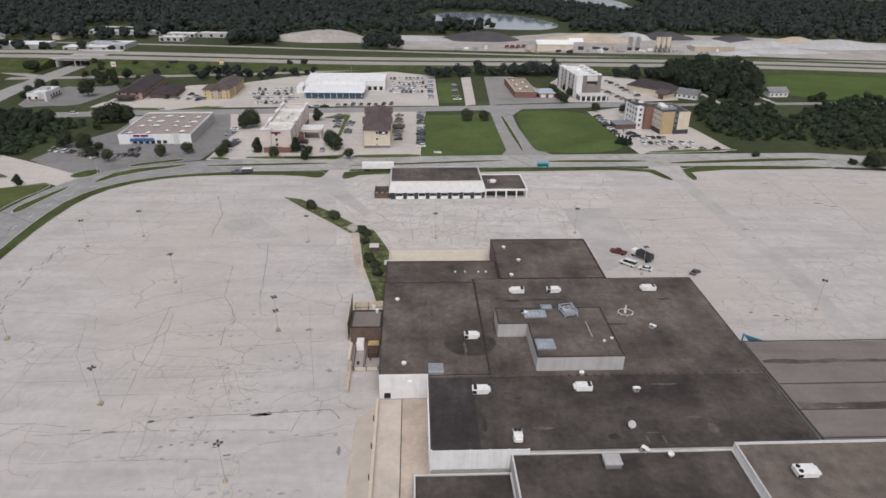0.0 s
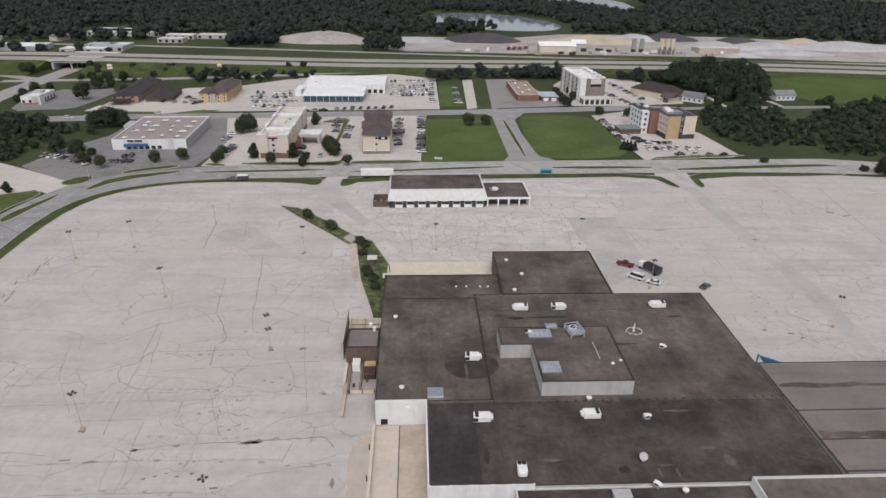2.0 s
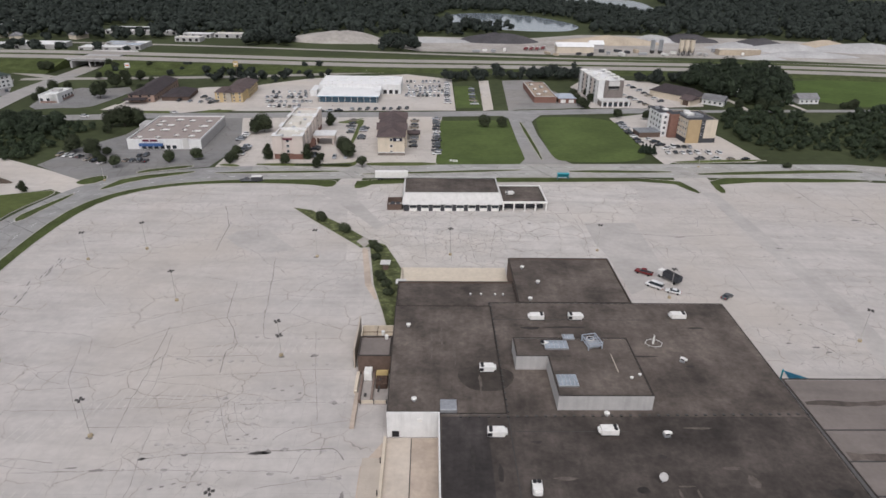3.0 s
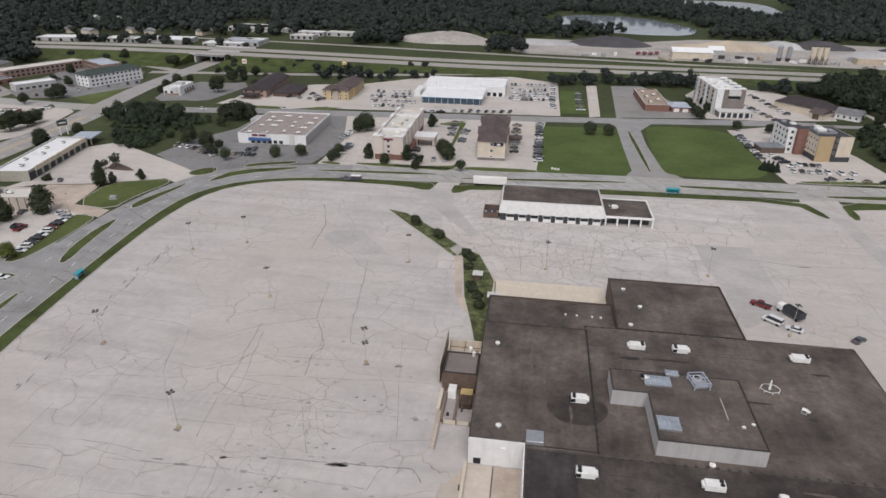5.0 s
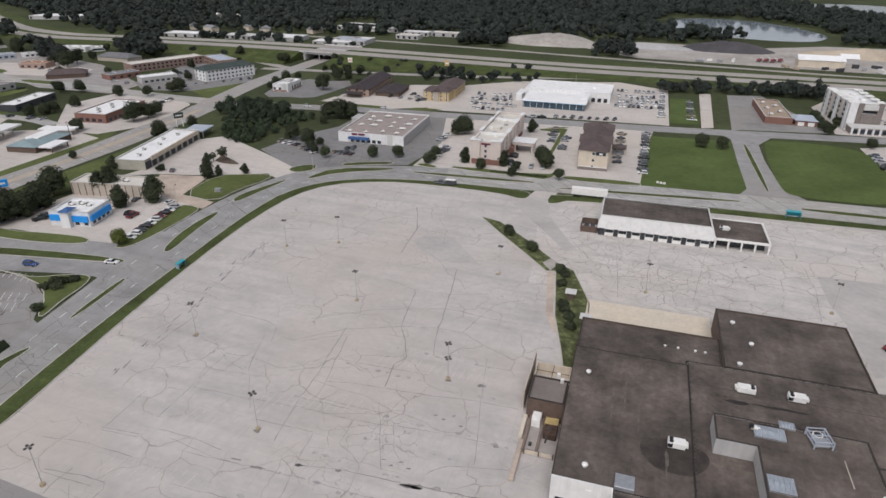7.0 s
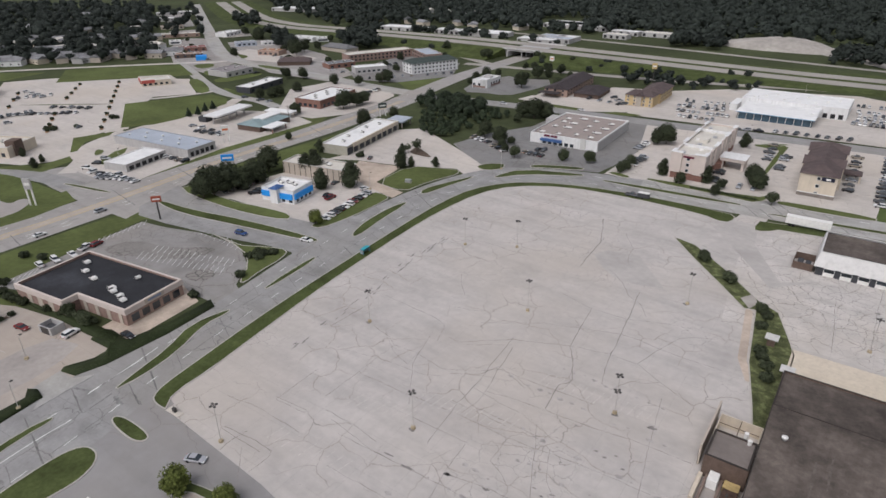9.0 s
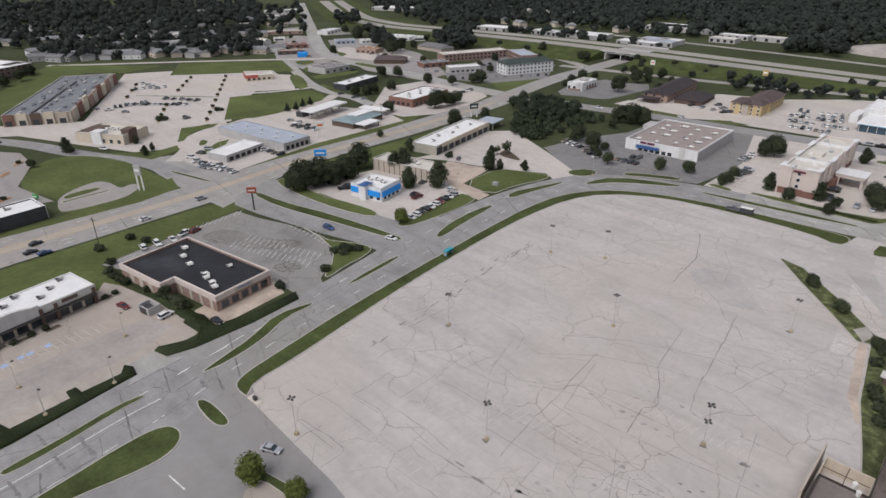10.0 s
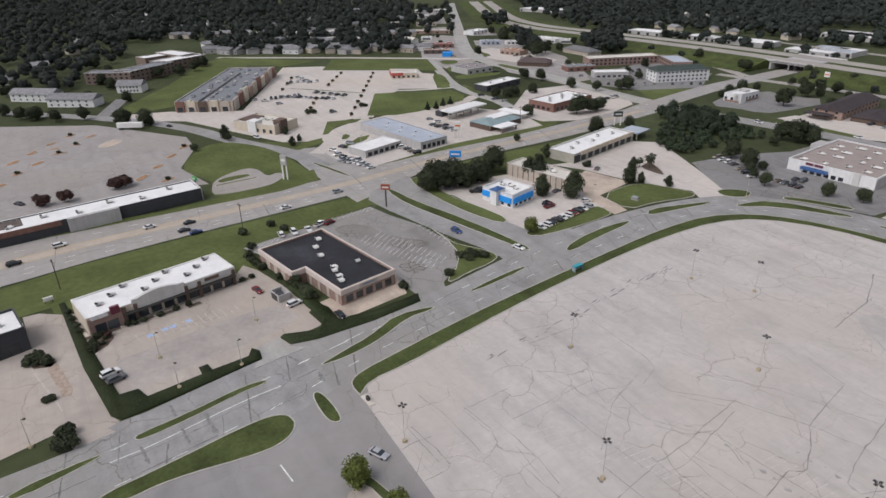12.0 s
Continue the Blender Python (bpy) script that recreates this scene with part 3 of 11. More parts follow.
# planted wedge beside the old store
island([(-66.6, 243.4), (-58.2, 241.2), (-44.1, 228.2), (-31.7, 215), (-25.3, 211.2), (-19.2, 196.6), (-17.5, 191.6), (-16.5, 178.5), (-16.9, 166.5), (-16.3, 157.2), (-18.9, 156.4), (-21.2, 165.3), (-24.4, 176.2), (-26.2, 182.2), (-31, 208.7), (-33.9, 207.8), (-44.1, 218.8), (-55.4, 230.6)], WEEDY, soft=0, label="overgrown grass wedge with shrubs beside the store wall")

# western parcels
flat("grass_belt", [(-233.2, -18), (-234.1, 9.9), (-238.8, 30.6), (-241.7, 61.5), (-243.4, 86.2), (-245.4, 113.9), (-246.5, 141.9), (-235.2, 146.9), (-217.4, 145.3), (-233.4, 138.3), (-221.3, 82.3), (-196.3, 82.6), (-157.6, 75.4), (-154.5, 68.4), (-147.2, 34.2), (-212.2, 23.1), (-211.2, 15.9), (-211.2, -15.1)], -0.06, GRASS, "mown grass belt along the arterial road")
flat("pavement_plaza", [(-204.7, 26), (-192.9, 30.7), (-157.3, 34.7), (-153.7, 35.9), (-153.7, 39.6), (-151, 40.9), (-152.5, 67), (-157.6, 75.4), (-159.8, 88.3), (-169.6, 88.7), (-187.8, 85.4), (-202.4, 81.7), (-208.2, 78.7), (-201.8, 74.2)], 0.0, PLAZA, "tan concrete car park in front of the shop row", category="parking lot")
flat("pavement_dark_shop", [(-221.3, 82.3), (-231.8, 136.3), (-219.5, 139), (-205.1, 143.9), (-184.6, 146.1), (-169.9, 138.6), (-162, 128.4), (-157.9, 126.9), (-156.3, 118), (-160.7, 117.6), (-171.8, 116.6), (-202.6, 110.5), (-210.3, 86.9)], 0.0, OLDASPH, "worn grey asphalt car park with painted stalls", category="parking lot")
flat("pavement_apron", [(-171.1, 89.4), (-158.8, 93.1), (-162.3, 115.6), (-174.8, 118.2), (-173.3, 98.2)], 0.015, TANPAD, "pale concrete apron in front of the shop", category="pavement")
flat("pavement_grey_shop", [(-210.5, 15.9), (-210.3, 20.1), (-200.4, 32.7), (-186.1, 33.6), (-150.3, 32.8), (-142.5, 36.5), (-142.7, 24.9), (-149.9, 21.5), (-147.3, 11.7), (-146.4, 0.3), (-204.7, -14.3), (-188.6, 10.8), (-190.6, 17.8)], 0.0, PLAZA, "tan concrete car park beside the grey building", category="parking lot")
flat("road_side_street", [(-159.6, 152.8), (-166.6, 153.4), (-175.1, 152.3), (-188.9, 148.3), (-206, 144.5), (-223.1, 140.8), (-239, 138.9), (-246.9, 143.7), (-256.1, 166.2), (-237, 167), (-211.7, 170.7), (-186.9, 173.3), (-171.8, 175.8), (-174.2, 188.5), (-156.7, 188.5), (-154.1, 161.2)], 0.035, ROAD, "grey side street between ring road and arterial", category="road")
flat("pavement_diner", [(-224.7, 170.7), (-232.8, 164.5), (-237.7, 176), (-234.1, 194.6), (-230.5, 220.7), (-211.3, 224.2), (-193.3, 217.4), (-175.5, 214.2), (-181.1, 212.1), (-176.8, 177.2), (-185.8, 171.1), (-199, 172.8)], 0.0, PAD, "concrete car park round the blue and white diner", category="parking lot")
island([(-252.1, 164), (-252.5, 171.5), (-226, 168.8), (-204, 173.6), (-190.9, 174.9), (-188.2, 170.3), (-203.9, 165.5), (-225.8, 163.2)], soft=1, label="kerbed grass edge beside the side street", material=GRASS)
island([(-178, 171.7), (-177.6, 180.6), (-184.1, 211.9), (-174.6, 212.4), (-171.9, 208.4), (-171.1, 185.8), (-172.7, 172.7)], soft=1, label="sloping grass verge beside parked cars", material=GRASS)
flat("pavement_bare", [(-207.4, 220.8), (-216.9, 237.8), (-194.7, 243.5), (-190, 221.2), (-172.5, 218.7), (-171.9, 211.4), (-190.9, 215.2)], 0.004, TANPAD, "bare tan concrete yard", category="pavement")
island([(-190.2, 220.8), (-192.7, 246.5), (-177.1, 253.3), (-169.9, 255.7), (-167.4, 250.2), (-172.2, 234.1), (-172.3, 219.1)], GRASS, soft=1, label="grass corner with young trees by the ring road")
flat("pavement_fan", [(-231.9, 230.3), (-228.2, 246.4), (-238.9, 289.6), (-228.7, 300.7), (-189.4, 281.1), (-160.6, 264.9), (-164.7, 252), (-172.5, 256.5), (-195.7, 244.5), (-218.8, 237.8)], 0.008, PAD, "pale concrete yard behind the shop row", category="pavement")
flat("pavement_party_store", [(-197.5, 287), (-193.6, 314.4), (-181.8, 340.4), (-182, 388.8), (-139.1, 391.5), (-125.1, 373), (-114.3, 322.5), (-117.8, 290.7), (-144.7, 279.6), (-153.9, 267), (-164, 265.1)], 0.0, ASPHDARK, "grey asphalt car park in front of the white store", category="parking lot")
island([(-167.6, 264.9), (-165.1, 271.7), (-158.3, 275.8), (-155.3, 269.9), (-158.4, 263.9), (-162.9, 262.2)], soft=1, label="kerbed grass corner of the car park")
island([(-148, 281.1), (-141.2, 286.3), (-125.8, 292.9), (-124.7, 288.7), (-139.4, 282.3), (-145.8, 278)], soft=1, label="kerbed grass strip in front of the car park")

flat("pavement_plaza_lane", [(-172.2, 36.3), (-175.4, 54.3), (-177.6, 73.6), (-176.6, 80.8), (-168, 83.8), (-164.3, 77.6), (-162.1, 69.8), (-160.9, 58.4), (-157, 39), (-162.7, 37.4)], 0.02, LANE, "greyer worn driving lane in the car park", category="pavement")
flat("pavement_plaza_entry", [(-155.5, 65.1), (-157.9, 69.7), (-160.3, 75.6), (-154, 77.6), (-150.9, 78.6), (-148.1, 67.8), (-150.1, 65.6)], 0.006, PLAZA, "tan concrete driveway into the car park", category="pavement")
flat("pavement_junction", [(-143, 60), (-141, 84), (-134, 88), (-128.5, 85), (-118, 82), (-118, 60), (-128, 62)], 0.003, ROAD, "grey concrete of the junction round the islands", category="pavement")
flat("pavement_drive_mouth", [(-133.5, 82), (-135.6, 85.7), (-133, 87.5), (-126.2, 85.8), (-125.3, 82.1)], 0.007, DRIVEASPH, "asphalt at the mouth of the entrance drive", category="pavement")
flat("pavement_shop_path", [(-209, 26.2), (-209.4, 27.4), (-179.4, 33.4), (-177.4, 31.9)], 0.05, PAD, "pale concrete path beside the shop row", category="pavement")
island([(-204.8, 146.2), (-185.7, 146.3), (-183.2, 146.6), (-175.6, 151.5), (-167.8, 154), (-164.5, 148.4), (-163.3, 138.7), (-160.6, 130.6), (-162.8, 129.9), (-169.7, 138.9), (-181.9, 145.3)], GRASS, soft=1, label="kerbed grass corner with dense shrubs")

for pts in ([(-221.1, 116), (-218.6, 126.5), (-202.1, 130.1), (-190.9, 140.1), (-185.9, 137.6), (-192.9, 125.4), (-204.7, 120.1), (-213.7, 115.2)], [(-181.1, 121.5), (-179.9, 129.3), (-172, 129.5), (-172.6, 121.5)]):
    flat("pavement_broken", rounded(ccw(pts), 1), 0.006, ALLIGATOR, "dark broken-up asphalt in the car park", category="pavement")
flat("pavement_walk", [(-33.6, 209.2), (-31.3, 207.6), (-26.6, 182.6), (-23.2, 174), (-24.6, 173.6), (-28.6, 182)], 0.03, TANPAD, "pale concrete footpath beside the overgrown wedge", category="pavement")
flat("pavement_gravel_bed", [(-36.2, 213.2), (-34, 217.5), (-31.2, 213.1), (-32.6, 208.4)], 0.17, DIRT, "bed of pale stones at the wedge", category="ground")
# northern parcels
flat("pavement_hotels", [(-115.1, 290.8), (-115.7, 330.7), (-133, 387.6), (-12.2, 394.9), (-11.5, 302.7), (-26, 296.8), (-50.2, 294.7), (-61.4, 296.8)], 0.0, PAD, "pale concrete car park shared by two hotels", category="parking lot")
for line in ([(-97.2, 293.4), (-97.1, 297.7), (-53.7, 299.8), (-48.2, 309.2), (-50.6, 293.9), (-60.9, 294.2)], [(-46.5, 301.1), (-40.4, 303.1), (-11.3, 305.5), (-12, 300), (-43.7, 296.8)], [(-115.7, 292.5), (-111.6, 296.2), (-103.5, 293.9), (-104.3, 290.5)], [(-73.3, 378.7), (-56.2, 389.4), (-63.3, 379.3)]):
    island(line, GRASS, soft=1, label="grass strip in front of the hotel car park")
flat("lawn_square", [(-12.6, 385), (28.3, 390.3), (30.2, 349.6), (31.9, 314.1), (28.6, 305.6), (-12, 301.8)], 0.06, LAWN, "bright green vacant mown lawn", category="lawn")
flat("lawn_round", rounded(ccw([(43.7, 391.2), (49.4, 401.6), (94, 401.4), (95, 353.2), (95.8, 314.4), (50.7, 309.4), (45, 320.6)]), 2), 0.06, LAWN, "bright green rounded mown lawn", category="lawn")
flat("road_boulevard", [(28.6, 394.5), (30.2, 349.6), (31.9, 314.1), (27.7, 304.6), (55.8, 306), (46.4, 320.6), (42.6, 359.8), (42, 388.3), (49.9, 406.2), (22.7, 404.5)], 0.02, ROAD, "grey boulevard joining the two streets", category="road")
island([(33.5, 385), (36.1, 387.9), (41.4, 314.6), (39.4, 311.6)], soft=1, name="median_island", label="thin kerbed grass median in the boulevard")
ribbon("road_north_street", [(-304.6, 362.4), (-260, 368.9), (-229.5, 373.4), (-173.6, 383.7), (-126.9, 387.9), (-86.5, 393.3), (-30.9, 399.6), (30.1, 408), (78.8, 417.2), (121, 423.1), (147.8, 424.8)], 13, 0.024, ROAD, "grey concrete street behind the hotels")
ribbon("road_farm_lane", [(147, 424), (178, 427), (226.9, 432.2), (250.8, 434.4), (281.2, 437.3), (330, 443), (421.7, 462)], 7, 0.0, ROAD, "narrow grey lane beside the meadow")
flat("pavement_tan_hotel", [(91.1, 401.3), (127.8, 420.3), (145.9, 361.9), (151.5, 321.9), (146, 317.8), (104.3, 313.9), (100.1, 309), (97.4, 329.2)], 0.0, PAD, "pale concrete hotel car park", category="parking lot")
island([(105.1, 316.7), (151, 322.9), (154.2, 320.1), (106.6, 312.1)], GRASS, soft=1, label="grass strip in front of the hotel car park")
flat("pavement_dealer", [(-149.7, 477.7), (-118.3, 506.5), (-45.2, 531.6), (-8.9, 515), (-4, 412), (-119.9, 400.1), (-150.7, 396.6), (-154.7, 430)], 0.0, PAD, "pale concrete forecourt full of parked cars", category="parking lot")
flat("lawn_strip", [(-6.6, 488.3), (7, 489.4), (13.1, 421), (-4.1, 418.3)], 0.05, LAWN, "small bright lawn beside the forecourt", category="lawn")
flat("pavement_gravel_lane", [(12.2, 512), (19.8, 512.6), (20.3, 416.7), (13.6, 413.1)], 0.01, PAD, "pale gravel lane", category="pavement")
flat("pavement_brick_shop", [(30.6, 513.4), (53.1, 519.9), (78.8, 440.4), (80.5, 427), (34.4, 417.6), (29.8, 414.1)], 0.0, OLDASPH, "grey asphalt yard beside the brick building", category="parking lot")
flat("pavement_white_hotel", [(81.1, 494.9), (98, 530.7), (146.6, 522.4), (168.3, 470.5), (162, 439), (118.9, 429.5), (84.3, 427.2)], 0.0, PAD, "pale concrete car park beside the white hotel", category="parking lot")
flat("pavement_motels", [(-218.1, 379.7), (-220.7, 422.8), (-187, 464.6), (-139, 480.3), (-115.4, 457), (-118.4, 411.6), (-143.7, 406.7), (-184, 382.6)], 0.0, PAD, "pale concrete motel forecourts", category="parking lot")
flat("pavement_fuel_diner", [(-249, 396), (-256.5, 393.5), (-263, 390.5), (-271.5, 397.5), (-281, 430), (-270, 455), (-255.9, 452), (-238.6, 461), (-229, 446), (-231, 418), (-233.6, 401.5), (-241, 396)], 0.0, ASPHDARK, "asphalt car park round a small restaurant", category="parking lot")
flat("meadow", [(259.9, 537), (300.1, 546.7), (461.4, 523.1), (402.8, 456), (268, 447), (250, 462), (240, 476)], -0.04, MEADOW, "bright green meadow", category="meadow")
ribbon("road_farm_drive", [(184.9, 468.7), (187.7, 453.0), (187.3, 429)], 3.6, 0.01, PAD, "pale concrete farm drive", "pavement")
ribbon("road_farm_drive", [(224, 463), (226.9, 434)], 3.2, 0.012, PAD, "pale gravel drive beside the farmhouse", "pavement")

island([(-73.1, 377.4), (-61, 383.8), (-57.6, 382), (-56.6, 333), (-58.6, 329.9), (-60.6, 373), (-72, 374.2)], GRASS, soft=0, label="kerbed grass divider between two hotel car parks")
flat("lawn_motel_front", [(-220.9, 385.8), (-178, 388), (-176, 394.4), (-198.5, 393.7), (-219, 391)], 0.03, GRASS, "mown grass strip in front of the motel", category="lawn")
flat("lawn_inn_front", [(-164, 391), (-147, 393.5), (-141, 401), (-158.1, 399)], 0.03, GRASS, "mown grass strip in front of the inn", category="lawn")
flat("pavement_motel_front", [(-224, 393), (-198.5, 395), (-176, 396), (-172, 412), (-182, 423), (-200, 416), (-222, 408)], 0.012, PAD, "pale new concrete in front of the motel", category="pavement")

# arterial road and its western side
ARTERIAL_S = [(-222, -120), (-235, 10), (-239.7, 31), (-243.2, 62), (-245, 87), (-247.1, 114.5), (-249, 142), (-253, 164), (-257.5, 180), (-261.5, 200), (-263, 228), (-263.5, 262), (-266, 290), (-270, 328), (-276, 366)]
ARTERIAL_N = [(-262, -120), (-269, 10), (-271, 27), (-271.3, 66), (-271.5, 100), (-272.5, 125), (-276, 150), (-278.5, 172), (-281, 206), (-281, 240), (-284, 268), (-286.5, 290), (-288.5, 325), (-292, 352), (-300, 372)]
strip("road_arterial", rounded(ARTERIAL_N, 2, False), rounded(ARTERIAL_S, 2, False), 0.04, ARTERIAL, "wide tan concrete arterial road with a painted median")
ribbon("road_west_arterial", [(-280, 366), (-303.4, 364.9), (-340.4, 365.2), (-393.7, 369.4), (-438.1, 370.7), (-476.6, 369.4), (-516.7, 377.2), (-556.6, 393.2), (-661.6, 454.6), (-838.1, 558), (-1021.2, 666.3)], 14, 0.03, ROADPALE, "grey arterial road running into town")
ribbon("road_overpass_approach", [(-283.8, 343.9), (-292.9, 390.7), (-300.8, 435.2), (-303.4, 483.5), (-306.3, 537.3), (-308.7, 571.9), (-312, 612)], 16, 0.05, ARTERIAL, "pale concrete road climbing to the freeway")
ribbon("road_frontage", [(-330, 480), (-270, 490), (-195, 502), (-112, 524), (-55, 545), (100, 545)], 9, -0.02, FREEWAY, "pale frontage road below the freeway")
ribbon("road_ramp", [(-453.8, 541.3), (-366.8, 513.4), (-312.6, 489.7)], 9, 0.0, FREEWAY, "pale concrete freeway ramp")
flat("pavement_west_lot", [(-524.9, -69.4), (-472.8, 5), (-442.7, 54.6), (-383.2, 95.1), (-358.7, 94.6), (-327.3, 81.5), (-296.5, 87.8), (-301.2, 71.8), (-293.6, 8.7), (-286.2, -32.6)], 0.0, WESTLOT, "wide old concrete car park with mulched islands", category="parking lot")
flat("lawn_mound", rounded(ccw([(-327.6, 81.1), (-357.9, 95.9), (-362.3, 111.7), (-335.4, 128.3), (-290.9, 132), (-275, 130.1), (-272.2, 118.5), (-275, 89.9), (-282.6, 84.6), (-298.1, 90.6), (-311.3, 84.8)]), 2), 0.04, GRASS, "rounded green mound beside the car park", category="lawn")
flat("pavement_drive_loop", rounded(ccw([(-301.6, 90.9), (-310.4, 107.8), (-304.3, 112.3), (-291.5, 112.6), (-295.1, 118.6), (-289.5, 121.1), (-283.7, 115.9), (-279, 109.8), (-279.1, 87.3), (-285.6, 86.2)]), 2), 0.05, WESTLOT, "concrete drive-through loop", category="pavement")
island([(-300.5, 92.4), (-301.5, 104.8), (-297.5, 107.9), (-295.2, 100.2), (-294.3, 91)], GRASS, soft=1, label="narrow grass island in the drive-through loop")
island([(-293.5, 89.5), (-294.1, 108.7), (-292.3, 108.7), (-291, 89.4)], GRASS, soft=0, kerb=0.5, label="narrow grass island in the drive-through loop")
flat("pavement_centre", [(-462.2, 67.6), (-453.1, 98.3), (-428, 138.9), (-567.6, 211.6), (-554.8, 237.8), (-518.5, 285.7), (-477.6, 296.4), (-368.9, 199.4), (-366.1, 179.5), (-331.1, 156.5), (-342.3, 136.7), (-376.2, 121.5), (-420.4, 102.4), (-436.9, 79.1)], 0.0, PAD, "pale concrete car park of the shopping centre", category="parking lot")
flat("lawn_centre_back", [(-471.7, 67), (-548.3, 114.9), (-635.8, 159.7), (-657.8, 182.9), (-583.2, 248.7), (-573.2, 213.4), (-597.7, 190.4), (-468.7, 111.9), (-460.7, 82.4)], 0.02, GRASS, "green grass bank behind the shopping centre", category="lawn")
flat("lawn_centre_north", [(-583.4, 264.3), (-529.3, 334.8), (-474.6, 313.5), (-533.7, 234.7)], 0.02, GRASS, "flat mown green field", category="lawn")
flat("lawn_corner", [(-424.1, 231), (-415.6, 252.3), (-401.9, 280.8), (-383.6, 280.5), (-369.5, 270.4), (-359.6, 230.1), (-360.1, 214.4), (-369, 199.4)], 0.02, GRASS, "flat mown green field", category="lawn")
flat("lawn_drive", [(-343.6, 160.0), (-369.6, 173.4), (-364, 193.5), (-358.5, 187.5), (-356.4, 173.5), (-343.6, 163.5)], 0.022, GRASS, "grass corner beside the curved drive", category="lawn")
flat("lawn_drive", [(-315.8, 160.2), (-327.5, 174.6), (-328.4, 182), (-321.2, 176.6), (-311.6, 160.7)], 0.026, GRASS, "grass strip beside the curved drive", category="lawn")
flat("lawn_bank", [(-352, 124), (-345.5, 132.5), (-335, 144), (-337.8, 157.4), (-329.0, 154.6), (-323.4, 139.7), (-326.5, 128), (-340, 121)], 0.02, GRASS, "grass bank beside the small restaurant", category="lawn")
ribbon("road_centre_drive", [(-291.1, 139.1), (-320.9, 135.5), (-356.5, 116.3), (-406.4, 99.7), (-455.1, 65.2), (-516.4, 4.1)], 10, 0.03, ROAD, "grey drive to the shopping centre")
ribbon("road_centre_side", [(-312.5, 144.5), (-324.5, 157), (-343.6, 168.3), (-352.2, 177.1), (-355, 191), (-358.5, 214.4), (-358, 238.2), (-362, 262), (-376, 284)], 8, 0.025, PAD, "grey service road")
ribbon("road_town_link", [(-531.7, 336.8), (-473.7, 314.6), (-428.7, 296), (-401.1, 288.5), (-374.2, 287.4), (-356.2, 288.8), (-335, 284)], 8.5, 0.027, ROADPALE, "pale concrete link road past the mown fields")
ribbon("road_lot_edge", [(-365.5, 197), (-402.2, 219.2), (-450.7, 248.1), (-508.3, 281.7)], 9, 0.022, PAD, "pale concrete road beside the car park")
ribbon("road_field_path", [(-433.6, 227.5), (-431.1, 237.5), (-415.8, 261.7), (-409.7, 286.7)], 4, 0.03, PAD, "pale concrete path between two fields")
for pts in ([(-464.9, 301.3), (-456.8, 308.1), (-411.4, 287.8), (-410.7, 275.2)], [(-449.8, 313.4), (-438.2, 353.5), (-429.1, 341.2), (-430.4, 304.8)], [(-414.7, 297.2), (-407.5, 300), (-378.3, 294), (-382.5, 288.3)], [(-518, 339.5), (-506.5, 354.5), (-492.8, 343.4), (-494.8, 331.3)],
            [(-481.6, 326), (-481.8, 334.7), (-460.4, 323.9), (-462.4, 317)], [(-473.6, 373.3), (-437.3, 376), (-430.6, 367.8), (-458.6, 365.4)], [(-545, 398), (-520, 390), (-506, 382), (-512, 396)]):
    flat("lawn_town_strip", rounded(ccw(pts), 1), 0.034, GRASS, "narrow mown grass strip beside the town road", category="lawn")
ribbon("road_centre_back", [(-509.7, 368), (-510.7, 359.1), (-531.7, 338.5), (-578.9, 282), (-595.5, 261), (-629, 217), (-660, 178)], 6.5, 0.02, PAD, "grey street past the houses")
flat("pavement_garage", [(-293.6, 143), (-358.3, 190.7), (-365.1, 217), (-351, 262.7), (-320.4, 280.1), (-289.6, 272.6), (-287.6, 210.2), (-276.5, 156)], 0.0, PAD, "concrete yards of roadside businesses", category="parking lot")
flat("pavement_brick_white", [(-324.4, 274.4), (-370.4, 323.7), (-366.5, 362.4), (-318.5, 370.2), (-296.4, 352.3), (-282.4, 305.1), (-296.5, 278.3)], 0.0, PAD, "concrete car park round the brick shop", category="parking lot")
flat("pavement_motel_yard", [(-383.2, 394.6), (-410.1, 514.9), (-366.6, 478.1), (-334.8, 479.2), (-305.4, 429), (-324.2, 387.1), (-356.9, 375.6)], 0.0, ASPHDARK, "dark asphalt motel yard", category="parking lot")
flat("lawn_motel", [(-324.2, 387.1), (-303.1, 432.1), (-310.7, 473.7), (-299.4, 471.1), (-287.4, 384.1), (-297.9, 369.5)], 0.0, GRASS, "mown grass in front of the motel", category="lawn")
flat("pavement_town_strip", [(-618.5, 376.8), (-669.8, 428.1), (-647.4, 440.2), (-499.5, 373.2), (-467.3, 322.8), (-523.5, 326.8)], -0.02, TOWNPAD, "concrete yards of a strip of roadside shops", category="parking lot")
for pts in ([(-736.4, 448.1), (-727.2, 477.3), (-677.1, 451.1), (-686.9, 422.9)], [(-829.4, 498.3), (-827.4, 534.2), (-759, 496.8), (-766.4, 468.5)], [(-691.8, 483.9), (-681.1, 514.3), (-625.3, 482.6), (-636.8, 453.2)], [(-932.8, 551.8), (-924.4, 588.1), (-861.8, 554.2), (-870.3, 520.5)]):
    flat("pavement_town_yard", pts, -0.03, TOWNPAD, "small concrete yard beside the road into town", category="parking lot")
flat("pavement_town_lot", [(-547.6, 404.7), (-549.1, 420.7), (-502, 430), (-455, 425), (-440, 395), (-468, 388), (-500, 382)], -0.01, PAD, "pale concrete yard of roadside shops", category="parking lot")
flat("pavement_townhouse", [(-468.1, 56.8), (-515.4, 73.3), (-509.8, 81.1), (-460.1, 63.1)], 0.0, ASPHDARK, "dark asphalt drive beside the town houses", category="pavement")
